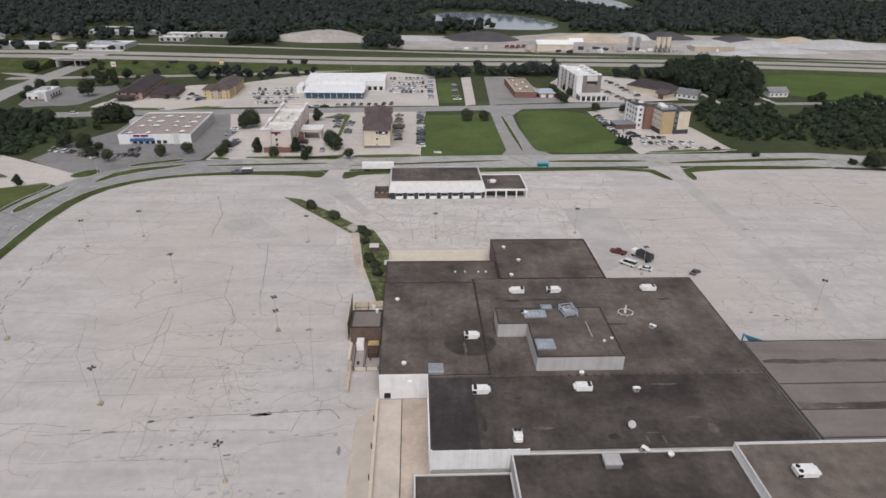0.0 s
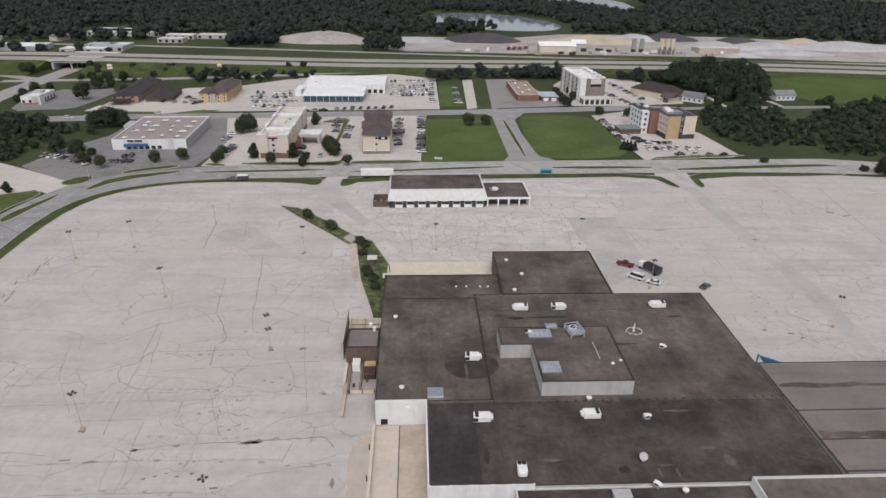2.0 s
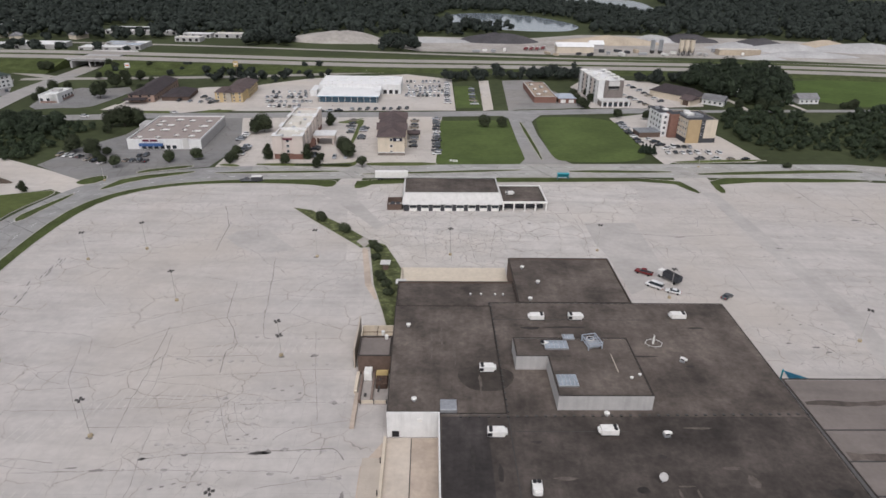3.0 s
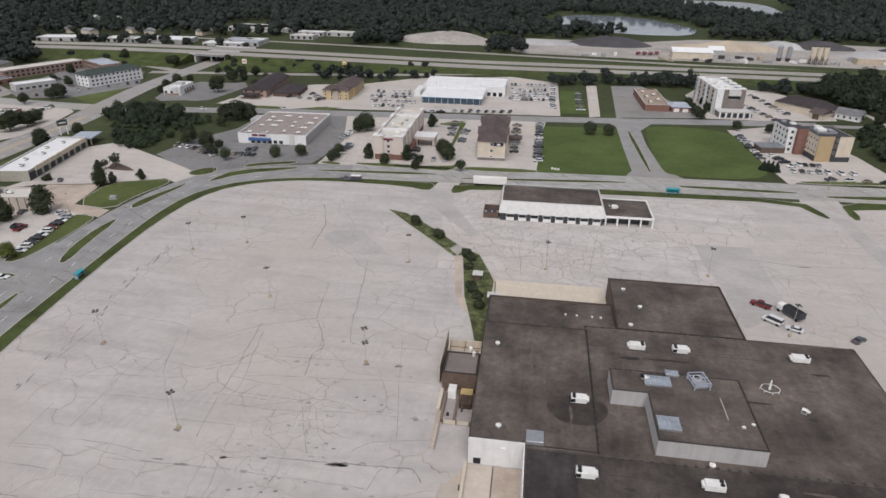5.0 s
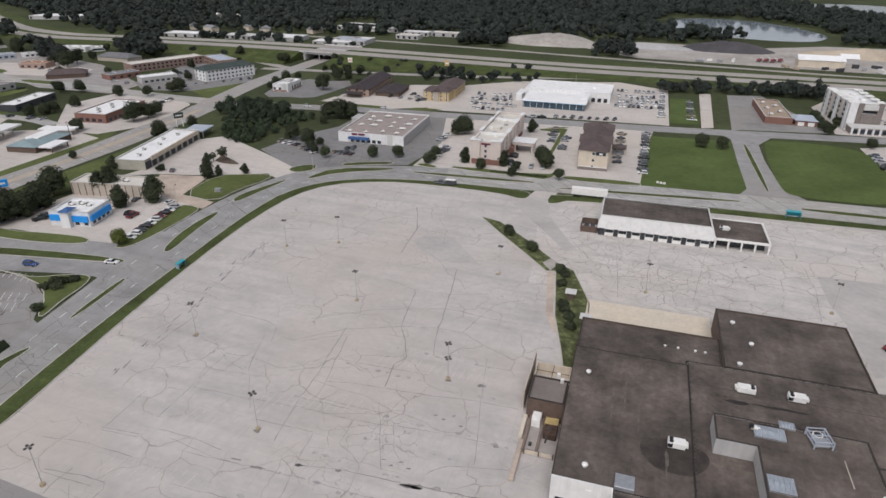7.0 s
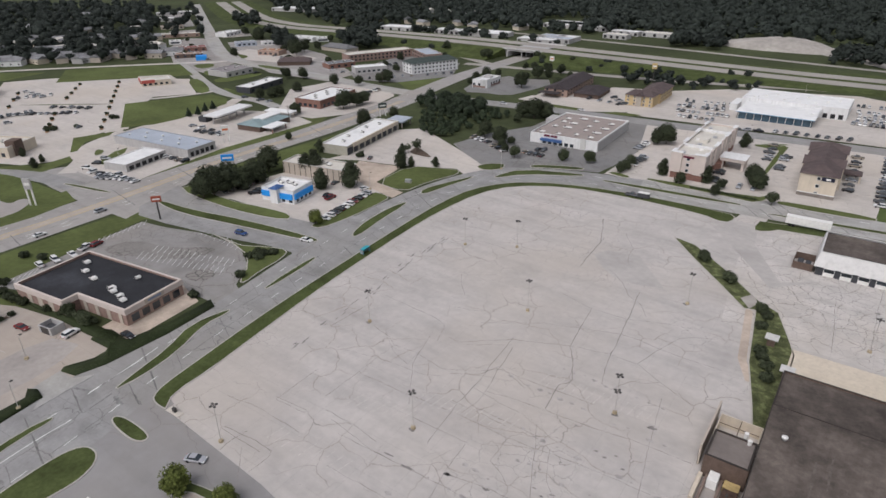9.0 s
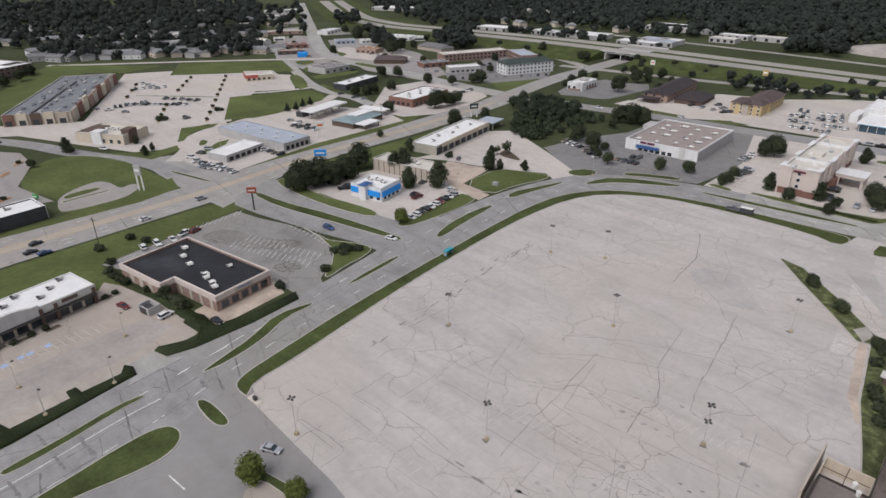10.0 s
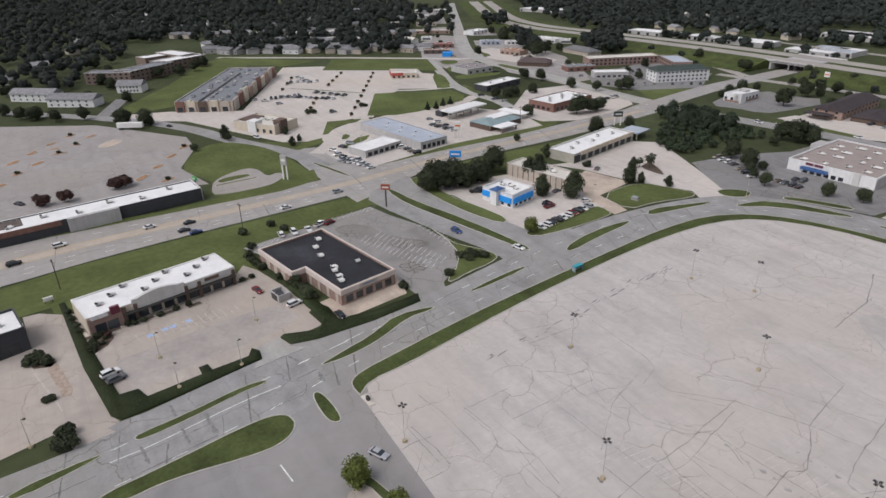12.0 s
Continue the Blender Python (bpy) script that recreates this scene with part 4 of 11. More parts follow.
flat("pavement_fast_food", [(-506, 284.8), (-492, 303.3), (-472, 297), (-463.5, 303.1), (-412.7, 275.9), (-434.9, 242.1), (-468.6, 260.8)], 0.024, PAD, "pale concrete car park round a small restaurant", category="parking lot")
flat("pavement_town_strip_east", [(-603.9, 435.7), (-585.5, 472.7), (-465.2, 443.5), (-372.4, 390.3), (-369, 359.1), (-433.3, 355.6), (-517.9, 385.8)], -0.02, TOWNPAD, "concrete yards of roadside shops", category="parking lot")
flat("lawn_verge_corner", [(-253.2, 170.5), (-259.7, 192.7), (-260.4, 226.8), (-259.7, 263.3), (-259, 295.4), (-249, 293.9), (-244.7, 242.9), (-237.8, 209.9), (-239.4, 180)], -0.04, GRASS, "grass strip along the arterial road", category="lawn")
flat("lawn_verge_west", [(-276.5, 153.1), (-276.5, 171), (-279.9, 205.3), (-277.5, 239.5), (-281.2, 267.7), (-296, 295.2), (-303, 292.4), (-296.6, 245.8), (-289.9, 194.4)], -0.02, GRASS, "grass strip along the arterial road", category="lawn")
flat("lawn_sign_corner", [(-276.4, 85.5), (-283.7, 117.3), (-289.4, 134.2), (-274.3, 131.2), (-269.5, 112.5), (-269.8, 84), (-270, 66.4), (-270.4, 26.9), (-272.2, 9.1), (-278, 9), (-273.8, 64.9)], 0.03, GRASS, "grass strip along the arterial road", category="lawn")

flat("road_crossing", [(-327.3, 133.8), (-323.1, 148.2), (-295.2, 149.4), (-271, 163.7), (-254.9, 163), (-243.7, 145.2), (-239.2, 134), (-267.4, 131.8), (-299.8, 131.9)], 0.014, ARTERIAL, "wide concrete crossing of the drive and the arterial road", category="road")
flat("pavement_garage_drive", [(-300.5, 140.9), (-333.8, 163.4), (-355.7, 181.6), (-362.1, 197.1), (-344.1, 196), (-328.4, 177.2), (-316.7, 163.9), (-295.6, 161.9), (-287.7, 148.9)], 0.012, PAD, "curved concrete drive between the car parks", category="pavement")
island([(-328.5, 164.3), (-339.1, 170.8), (-333.3, 173.0), (-327.3, 168.0)], GRASS, soft=1, label="small grass island in the curved drive")
ribbon("road_centre_east", [(-488.5, 272.3), (-391.2, 213.9), (-362.9, 192.4), (-339.8, 169.7)], 9, 0.018, PAD, "pale concrete road beside the car park")
flat("road_shoulder", [(-145.9, 31.8), (-142.4, 34.1), (-142.4, 40.1), (-145.2, 55.3), (-147.4, 67.1), (-149.5, 77.2), (-150.7, 96.1), (-153.5, 116.4), (-159.4, 118.2), (-156.1, 97.8), (-155.1, 76.8), (-152.7, 67.5), (-150.3, 56), (-147.1, 40.3), (-146.7, 34.6)], 0.016, ROAD, "grey concrete edge lane of the ring road", category="road")
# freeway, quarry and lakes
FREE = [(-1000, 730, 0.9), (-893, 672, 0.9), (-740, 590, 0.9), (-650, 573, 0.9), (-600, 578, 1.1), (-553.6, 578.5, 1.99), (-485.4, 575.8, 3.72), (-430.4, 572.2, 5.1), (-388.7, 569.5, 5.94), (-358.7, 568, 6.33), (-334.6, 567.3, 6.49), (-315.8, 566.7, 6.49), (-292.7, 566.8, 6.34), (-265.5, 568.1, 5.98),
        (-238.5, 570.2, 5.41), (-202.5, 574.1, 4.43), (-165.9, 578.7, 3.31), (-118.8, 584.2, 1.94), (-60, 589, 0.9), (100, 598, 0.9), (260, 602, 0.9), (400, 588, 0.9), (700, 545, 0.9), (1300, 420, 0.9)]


def smooth3(line):
    out = [line[0]]
    for a, b in zip(line, line[1:]):
        out += [tuple(u * 0.75 + v * 0.25 for u, v in zip(a, b)), tuple(u * 0.25 + v * 0.75 for u, v in zip(a, b))]
    return out + [line[-1]]


def sections(line, offsets, drops):
    """Cross-sections along a rising line: points at sideways offsets, lowered by drops (None: down to the ground)."""
    rows = []
    for k, p in enumerate(line):
        a, b = line[max(k - 1, 0)], line[min(k + 1, len(line) - 1)]
        d = Vector((b[0] - a[0], b[1] - a[1])).normalized()
        rows.append([(p[0] - d.y * o * (1 if dz is not None else 1 + 0.045 * p[2]), p[1] + d.x * o * (1 if dz is not None else 1 + 0.045 * p[2]), -0.05 if dz is None else p[2] - dz) for o, dz in zip(offsets, drops)])
    return rows


def sheet(name, rows, material, label, category, caps=False):
    bm = bmesh.new()
    g = [[bm.verts.new(c) for c in row] for row in rows]
    for a, b in zip(g, g[1:]):
        for k in range(len(a) - 1):
            bm.faces.new((a[k], b[k], b[k + 1], a[k + 1]))
    if caps:
        bm.faces.new(g[0])
        bm.faces.new(g[-1][::-1])
    bmesh.ops.recalc_face_normals(bm, faces=bm.faces[:])
    if not caps and sum(f.normal.z for f in bm.faces) < 0:
        bmesh.ops.reverse_faces(bm, faces=bm.faces[:])
    return tagged(part(name, bm, material), label, category, kind="structure")


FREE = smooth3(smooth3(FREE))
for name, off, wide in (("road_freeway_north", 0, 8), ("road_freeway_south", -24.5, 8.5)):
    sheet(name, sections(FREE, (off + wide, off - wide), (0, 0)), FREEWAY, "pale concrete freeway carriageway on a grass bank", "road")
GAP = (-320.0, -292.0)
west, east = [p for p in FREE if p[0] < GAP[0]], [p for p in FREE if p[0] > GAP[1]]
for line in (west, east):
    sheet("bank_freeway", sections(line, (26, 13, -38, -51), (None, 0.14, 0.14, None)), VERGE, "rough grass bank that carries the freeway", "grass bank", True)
bridge = thing("road_bridge", "grey concrete freeway bridge over the road into town", "bridge")
bridge["kind"] = "structure"
for name, y0, y1 in (("deck", 553, 577), ("deck", 532, 552.6)):
    part(name, boxes((-321, -291, y0, y1, 5.0, 6.28)), GREYWALL, bridge)
for y in (532, 576.6):
    part("parapet", boxes((-326, -286, y, y + 0.4, 5.6, 7.3)), COPING, bridge)
for x in (-321, -292.6):
    part("abutment", boxes((x, x + 1.6, 530, 576, -0.1, 5.0)), GREYWALL, bridge)
for y in (533, 541, 549, 557, 565, 573):
    part("pier", tube(bmesh.new(), (-306.5, y, -0.1), (-306.5, y, 5.0), 0.55, 0.55, 10), GREYWALL, bridge)
ribbon("road_quarry", [(-420, 668), (-250, 662), (-53, 640), (87, 628), (185, 622), (400, 618), (700, 600)], 8, 0.05, FREEWAY, "pale dusty quarry road")
flat("pavement_quarry", [(-183, 705), (-98, 700), (-44, 655), (113, 648), (280, 645), (402, 628), (640, 615), (620, 745), (470, 760), (332, 800), (200, 810), (136, 805), (64, 760), (-44, 765), (-98, 745), (-185, 735)], -0.05, DIRT, "pale dusty quarry yard", category="quarry")
flat("water_lake", rounded([(-45, 930), (-12, 1050), (62, 1048), (110, 1010), (158, 905), (135, 838), (92, 830), (64, 836), (0, 858)], 2), 0.0, WATER, "still grey-blue lake behind the quarry", category="lake")
flat("water_lake_far", rounded([(170, 1300), (200, 1220), (258, 1180), (270, 1070), (330, 1150), (340, 1400), (180, 1400)], 2), 0.0, WATER, "pale distant lake among the woods", category="lake")

# lane marks on the ring road and the arterial
dash = boxes((-1.6, 1.6, -0.09, 0.09, 0.0, 0.012))
dash = mesh_of(dash, PAINT, "lane_dash")


def dashes(line, gap, parent, z):
    n = max(2, int(sum(math.dist(a, b) for a, b in zip(line, line[1:])) / gap))
    pts = resample(line, n)
    for k in range(n - 1):
        a, b = pts[k], pts[k + 1]
        part("lane_dash", dash, None, parent, at=Matrix.Translation((a[0], a[1], z)) @ Matrix.Rotation(math.atan2(b[1] - a[1], b[0] - a[0]), 4, "Z"))


def between(a, b, f, n=60):
    return [(p[0] + (q[0] - p[0]) * f, p[1] + (q[1] - p[1]) * f) for p, q in zip(resample(a, n), resample(b, n))]


def tar_joints(road, left, right, z, step, seed, lanes=(0.26, 0.5, 0.74)):
    """Tarred joints: uneven dark bands across the slabs and thinner ones along the lanes, as one mesh of the road."""
    rg, n = random.Random(seed), 260
    a, b = resample(left, n), resample(right, n)
    length = sum(math.dist(p, q) for p, q in zip(a, a[1:]))
    bm = bmesh.new()

    def at(s, f):
        i = min(n - 2, max(0, int(s)))
        t = s - i
        p = [a[i][k] + (a[i + 1][k] - a[i][k]) * t for k in (0, 1)]
        q = [b[i][k] + (b[i + 1][k] - b[i][k]) * t for k in (0, 1)]
        return Vector((p[0] + (q[0] - p[0]) * f, p[1] + (q[1] - p[1]) * f, z))

    def band(pts, w):
        prev = None
        for k, p in enumerate(pts):
            d = (pts[min(k + 1, len(pts) - 1)] - pts[max(k - 1, 0)]).normalized()
            ww = w * rg.uniform(0.35, 1.0)
            now = [bm.verts.new((p.x - d.y * ww * e, p.y + d.x * ww * e, z)) for e in (0.5, -0.5)]
            if prev:
                bm.faces.new((prev[0], prev[1], now[1], now[0]))
            prev = now

    per = n / length
    s = 2.0
    while s < n - 3:
        f0, f1 = rg.choice(((0.02, 0.48), (0.52, 0.98), (0.02, 0.98), (0.02, 0.98)))
        lean = rg.uniform(-0.8, 0.8) * per
        band([at(s + lean * f + rg.uniform(-0.12, 0.12) * per, f) for f in np.linspace(f0, f1, 9)], rg.choice((0.15, 0.25, 0.5)))
        s += step * per * rg.uniform(0.5, 1.5)
    for f in lanes:
        s = rg.uniform(0, 6)
        while s < n - 12:
            m = rg.uniform(6, 22) * per
            band([at(s + m * t, f + rg.uniform(-0.006, 0.006)) for t in np.linspace(0, 1, 10)], rg.choice((0.18, 0.3, 0.45)))
            s += m + rg.uniform(2, 26) * per
    ob = part("tar_joints", bm, ROADTAR, road, "dark tarred joints between the slabs")
    ob["kind"] = "stuff"


ring_road = bpy.data.objects["road_ring"]
tar_joints(ring_road, rounded(NW_EDGE, 2, False), rounded(SE_EDGE, 2, False), 0.040, 8.5, 3)
tar_joints(bpy.data.objects["road_arterial"], rounded(ARTERIAL_N, 2, False), rounded(ARTERIAL_S, 2, False), 0.049, 34.0, 4, (0.72,))
for f in (0.25, 0.75):
    dashes(between(rounded(NW_EDGE, 2, False), rounded(SE_EDGE, 2, False), f, 120), 11.0, ring_road, 0.034)
arterial = bpy.data.objects["road_arterial"]
for f in (0.2, 0.72, 0.85):
    dashes(between(rounded(ARTERIAL_N, 2, False), rounded(ARTERIAL_S, 2, False), f, 120), 12.0, arterial, 0.044)
mid = strip("centre_lane", between(ARTERIAL_N, ARTERIAL_S, 0.40, 60), between(ARTERIAL_N, ARTERIAL_S, 0.56, 60), 0.043, CENTRE, "")
mid.parent = arterial
for key in ("category", "kind"):
    del mid[key]
for f in (0.40, 0.56):
    line = between(ARTERIAL_N, ARTERIAL_S, f, 40)
    ob = ribbon("yellow_line", line, 0.35, 0.047, YPAINT, "")
    ob.parent = arterial
    for key in ("category", "kind"):
        del ob[key]

# solid lane lines, tarred bands and repairs of the ring road near its western junction
for line in ([(-134.2, 31), (-134.7, 38), (-136.0, 45), (-137.5, 52.7), (-139.0, 61.1), (-139.6, 69)], [(-145.6, 75.5), (-147.3, 84.2), (-150.1, 95.6)]):
    ob = ribbon("lane_line", line, 0.22, 0.039, PAINT, "")
    ob.parent = ring_road
    for key in ("category", "kind"):
        del ob[key]
for line, wide in (([(-135.9, 37.2), (-129.4, 38)], 1.0), ([(-139.5, 51.1), (-130.9, 51.9)], 1.1), ([(-137.2, 45.8), (-130.9, 46.3)], 0.9), ([(-147, 45), (-141.7, 45.4)], 0.9), ([(-139.8, 78.8), (-135.4, 78.5)], 1.0), ([(-150.5, 74.5), (-146.2, 76.2)], 0.8),
                   ([(-149.5, 64.5), (-150.6, 71.9), (-151.3, 79.6)], 0.45), ([(-137.2, 25), (-138.4, 29.4), (-139.4, 35.4)], 0.35), ([(-132.6, 63.5), (-133.5, 72.2)], 0.35), ([(-132.9, 30.4), (-134.0, 41.6), (-134.9, 50.9)], 0.3), ([(-148.4, 112), (-141.5, 113)], 0.8), ([(-153, 146), (-146, 147)], 0.9), ([(-159, 170), (-151, 171)], 0.8)):
    bm, rg = bmesh.new(), random.Random(int(line[0][1] * 10))
    pts, prev = [Vector((*p, 0.0415)) for p in resample(line, 14)], None
    side = (pts[-1] - pts[0]).normalized().cross(Vector((0, 0, 1)))
    for k, p in enumerate(pts):
        ww = wide * rg.uniform(0.2, 0.55) * (0.4 if k in (0, 13) else 1)
        now = [bm.verts.new(p + side * (rg.uniform(-0.12, 0.12) + e * ww)) for e in (-1, 1)]
        if prev:
            bm.faces.new((prev[0], prev[1], now[1], now[0]))
        prev = now
    part("tar_band", bm, ROADPATCH, ring_road)
flat("pavement_apron", [(-148.2, 63.5), (-152.5, 67.5), (-158.5, 68.3), (-160.2, 75.4), (-154.6, 76.2), (-151.0, 81.2), (-149.4, 72.3)], 0.018, ROADPALE, "grey concrete driveway apron of the shop yard", category="pavement")

flat("pavement_walk", [(-100.7, 69.6), (-101, 73.4), (-96.1, 74.4), (-91.6, 74.8), (-88, 70), (-96, 66)], 0.02, PLAZA, "tan concrete walk beside the planted strip", category="pavement")
ob = ribbon("lane_line", [(-114.8, 60.7), (-109.2, 61.4)], 0.3, 0.017, PAINT, "", soft=0)
ob.parent = ring_road
for key in ("category", "kind"):
    del ob[key]

# worn lanes, patches and cracks of the empty lot
lot = bpy.data.objects["pavement_lot"]
ribbon("pavement_lane", [(108, 272.5), (109.5, 250.7), (111, 228.5), (112.3, 209.4), (114.2, 190.5), (114.7, 172.1), (112.2, 147.6)], 6.5, 0.008, LOTDARK, "darker worn driving lane across the lot", "pavement")
flat("pavement_lot_north", [(-37, 197), (-22, 196), (25, 198), (60, 198), (66, 232), (76, 262), (78, 281), (30, 278), (-34, 272), (-40, 262), (-44, 240)], 0.004, LOTNORTH, "densely cracked older part of the parking lot", category="parking lot")
flat("pavement_patch", [(48, 235), (67.4, 236.9), (67.7, 220.6), (68, 206.1), (69.2, 193.1), (53.2, 180.9), (52.5, 192.6), (51.2, 206.4), (48.8, 217.4)], 0.008, LOTDARK, "darker patched concrete beside the store", category="pavement")
flat("pavement_patch", [(-83.3, 214.1), (-80.5, 219.3), (-70.6, 221.8), (-63.2, 213.4), (-56.2, 205.5), (-64.3, 202.5), (-71.4, 203.1), (-76.4, 206.7)], 0.008, LOTDARK, "darker patched concrete in the lot", category="pavement")
flat("pavement_entry", [(-54.6, 271.3), (-45.1, 271.7), (-42.5, 254.3), (-29.3, 230.4), (-18.9, 238.3), (-30.8, 224.9), (-50.4, 250.7), (-58.2, 260.4)], 0.009, LOTDARK, "worn grey entry lane", category="pavement")


def inside_lot(p):
    return -128 + 0.12 * (80 - p[1]) < p[0] < 195 and p[1] < 262 and not (p[0] > -24 and p[1] < 205) and not (-30 < p[0] < 40 and p[1] > 238)


def crack(line, width, seed):
    """One wandering crack in the concrete, filled dark, that tapers and jitters along its way."""
    n = max(4, int(sum(math.dist(p, q) for p, q in zip(line, line[1:])) / 1.3))
    pts, rg = resample(line, n), random.Random(seed)
    bm, prev = bmesh.new(), None
    for k, p in enumerate(pts):
        q = pts[min(k + 1, n - 1)] if k < n - 1 else p
        o = pts[k - 1] if k else p
        d = (Vector(q) - Vector(o)).normalized()
        j = 0.28 * noise.noise((p[0] * 0.25, p[1] * 0.25, seed)) + 0.20 * noise.noise((p[0] * 0.9, p[1] * 0.9, seed)) + rg.uniform(-0.05, 0.05)
        w = width * rg.uniform(0.25, 1.0) * 0.42
        now = [bm.verts.new((p[0] - d.y * (j + s * w), p[1] + d.x * (j + s * w), 0.021)) for s in (1, -1)]
        if prev:
            bm.faces.new((prev[0], prev[1], now[1], now[0]))
        prev = now
    return part("crack", bm, TAR, lot)


crack([(-92.6, 145.3), (-88.9, 145.2), (-78.4, 154.6), (-64.6, 161.4), (-55.6, 164.0), (-47.7, 164.5), (-40.9, 161.0), (-31.8, 157.1)], 0.22, 70)
crack([(-89.7, 156.2), (-75.8, 166.5), (-66.1, 170.5), (-56.8, 174.4), (-51.7, 174.7), (-45.7, 173.9), (-37.6, 174.1), (-30.2, 174.6)], 0.20, 71)
crack([(-79.2, 184.3), (-68.3, 181.6), (-57.9, 182.5), (-49.0, 186.7), (-40.0, 188.9)], 0.18, 72)
crack([(-68.2, 180.8), (-66.2, 169.5), (-64.6, 161.4), (-60.9, 155.6), (-57.4, 148.4), (-59.3, 145.5), (-57.5, 136.1)], 0.32, 73)
crack([(-61.1, 198.8), (-57.9, 182.5), (-55.7, 170.8), (-54.0, 160.7), (-51.4, 152.0)], 0.34, 74)
crack([(-47.7, 164.5), (-45.7, 173.9), (-43.3, 181.7), (-38.9, 185.8), (-34.0, 188.2)], 0.22, 75)
crack([(-72.0, 132.9), (-63.4, 134.9), (-53.0, 136.0), (-44.3, 137.2), (-38.4, 138.4), (-26.1, 139.4)], 0.20, 76)
crack([(-82.4, 133.1), (-76.8, 137.3), (-74.3, 143.2), (-65.1, 139.5)], 0.18, 77)
crack([(-51.4, 152.0), (-48.7, 151.3), (-46.2, 157.4), (-43.1, 158.3), (-40.7, 160.6)], 0.24, 78)
crack([(-121, 151.6), (-100.4, 150.7), (-96.6, 149.4), (-93.7, 142.3)], 0.18, 0)
crack([(-78.5, 155.7), (-76.9, 144.6), (-75.3, 135.9), (-74.5, 124.7), (-72, 111.3)], 0.27, 6)
crack([(-104.8, 135.1), (-99.9, 131.8), (-93.2, 129.7), (-94.3, 135.4)], 0.16, 7)
crack([(-71.4, 126.9), (-62, 126.9), (-54, 127.3)], 0.18, 10)
crack([(-75.2, 132.4), (-66.5, 131.4), (-58.1, 131.2)], 0.16, 11)
crack([(-100.8, 120.1), (-88.2, 120.7), (-70.9, 122.7), (-59.2, 123), (-44, 125.4), (-29.6, 126.8)], 0.16, 12)
crack([(-64, 107.2), (-54, 109.1), (-42.3, 110.2)], 0.27, 13)
crack([(-42.2, 109.9), (-37.5, 110.7), (-24.4, 112), (-22.4, 108.9)], 0.50, 14)
crack([(-89.1, 101.9), (-78.2, 102.9), (-62.7, 104.3), (-32.6, 105.1)], 0.18, 15)
crack([(-38.3, 100.6), (-30.8, 102.6), (-22, 104.8)], 0.19, 16)
crack([(-84.2, 94.2), (-63.3, 95.7), (-47, 96.3)], 0.16, 17)
crack([(-56.5, 130.5), (-50.1, 117.3), (-47.1, 111.9)], 0.16, 18)
crack([(-50.7, 125.3), (-46.9, 117.4), (-43.6, 114.6)], 0.16, 19)
crack([(-38.4, 113.8), (-35.5, 117.6), (-23.3, 120.8)], 0.16, 20)
crack([(-38.1, 155.3), (-35.3, 141.8), (-30.2, 119.7)], 0.16, 21)
crack([(-59.2, 123), (-58.8, 115.2), (-56, 114.4), (-52.5, 111.8)], 0.16, 22)
crack([(-65.4, 116), (-64.4, 108.1), (-62.5, 100.1), (-62.4, 95)], 0.18, 23)
crack([(-32.4, 104.6), (-31.4, 110.4), (-30.4, 111.3)], 0.16, 24)
crack([(-110.4, 175.9), (-106.8, 170.8), (-101.8, 165.9)], 0.16, 27)
crack([(-97.5, 145.4), (-92.5, 130.8), (-83.1, 118.5)], 0.16, 28)
crack([(-3.5, 255.9), (-3.4, 227.5), (-2.1, 199.2)], 0.18, 29)
crack([(14.9, 240.8), (10.8, 204.1)], 0.19, 30)
crack([(-14, 231), (-10.2, 199)], 0.18, 31)
crack([(42.7, 261.2), (46.3, 225), (45, 205.3)], 0.19, 32)
crack([(63.9, 226.7), (80.7, 225.2), (98.9, 228)], 0.45, 33)
crack([(68.8, 220.6), (71, 206.2)], 0.19, 34)
crack([(24.8, 224.2), (43.5, 220.7)], 0.19, 35)
crack([(-18.9, 210.1), (-0.7, 215.6), (16, 218.7)], 0.18, 36)
crack([(83.1, 206.6), (98.6, 200.4)], 0.18, 37)
crack([(93.2, 206.9), (92.7, 185.9)], 0.18, 38)
crack([(71.5, 200.8), (74.9, 187.3)], 0.16, 39)
crack([(5.8, 234.6), (3.4, 220.8), (6.2, 199.5)], 0.16, 40)
crack([(147.2, 288), (148.8, 258.8), (160.8, 237.6)], 0.36, 41)
crack([(131.5, 258.1), (127.6, 236.3)], 0.24, 42)
crack([(166.2, 273.5), (159.5, 213.9)], 0.36, 43)
crack([(96.2, 162), (101.6, 150.5)], 0.36, 44)
crack([(96.5, 169.9), (104.4, 162.2)], 0.36, 45)
crack([(-86.4, 145.6), (-77, 152.5)], 0.16, 50)
crack([(-83, 203.5), (-85.7, 224.6), (-93.3, 243.2)], 0.45, 51)
crack([(-93.6, 104.2), (-79.5, 102.9), (-74.8, 103.1)], 0.19, 52)
crack([(-109.5, 101.8), (-100.1, 103)], 0.16, 53)
crack([(-110.7, 87.6), (-98.2, 88.4)], 0.19, 54)
crack([(-105.2, 83.6), (-105.9, 86.0), (-105.4, 90.6)], 0.22, 55)
crack([(-121.4, 130.3), (-121.2, 144.5)], 0.29, 56)
crack([(-75.2, 141.7), (-63, 142.7), (-50, 144)], 0.21, 57)
crack([(-79.5, 115.6), (-65.4, 116.6)], 0.19, 58)
crack([(-76.1, 125.6), (-61.9, 125.9)], 0.19, 59)
crack([(-110.5, 88.6), (-105.7, 89.3), (-96.7, 90.1)], 0.26, 60)
crack([(-95.4, 83.4), (-95.5, 88.6), (-96.7, 90.1)], 0.2, 61)
crack([(-108.7, 101.0), (-109.4, 108.7), (-109.7, 114.8)], 0.18, 62)
crack([(-108.7, 101.0), (-100.2, 102.2)], 0.16, 63)
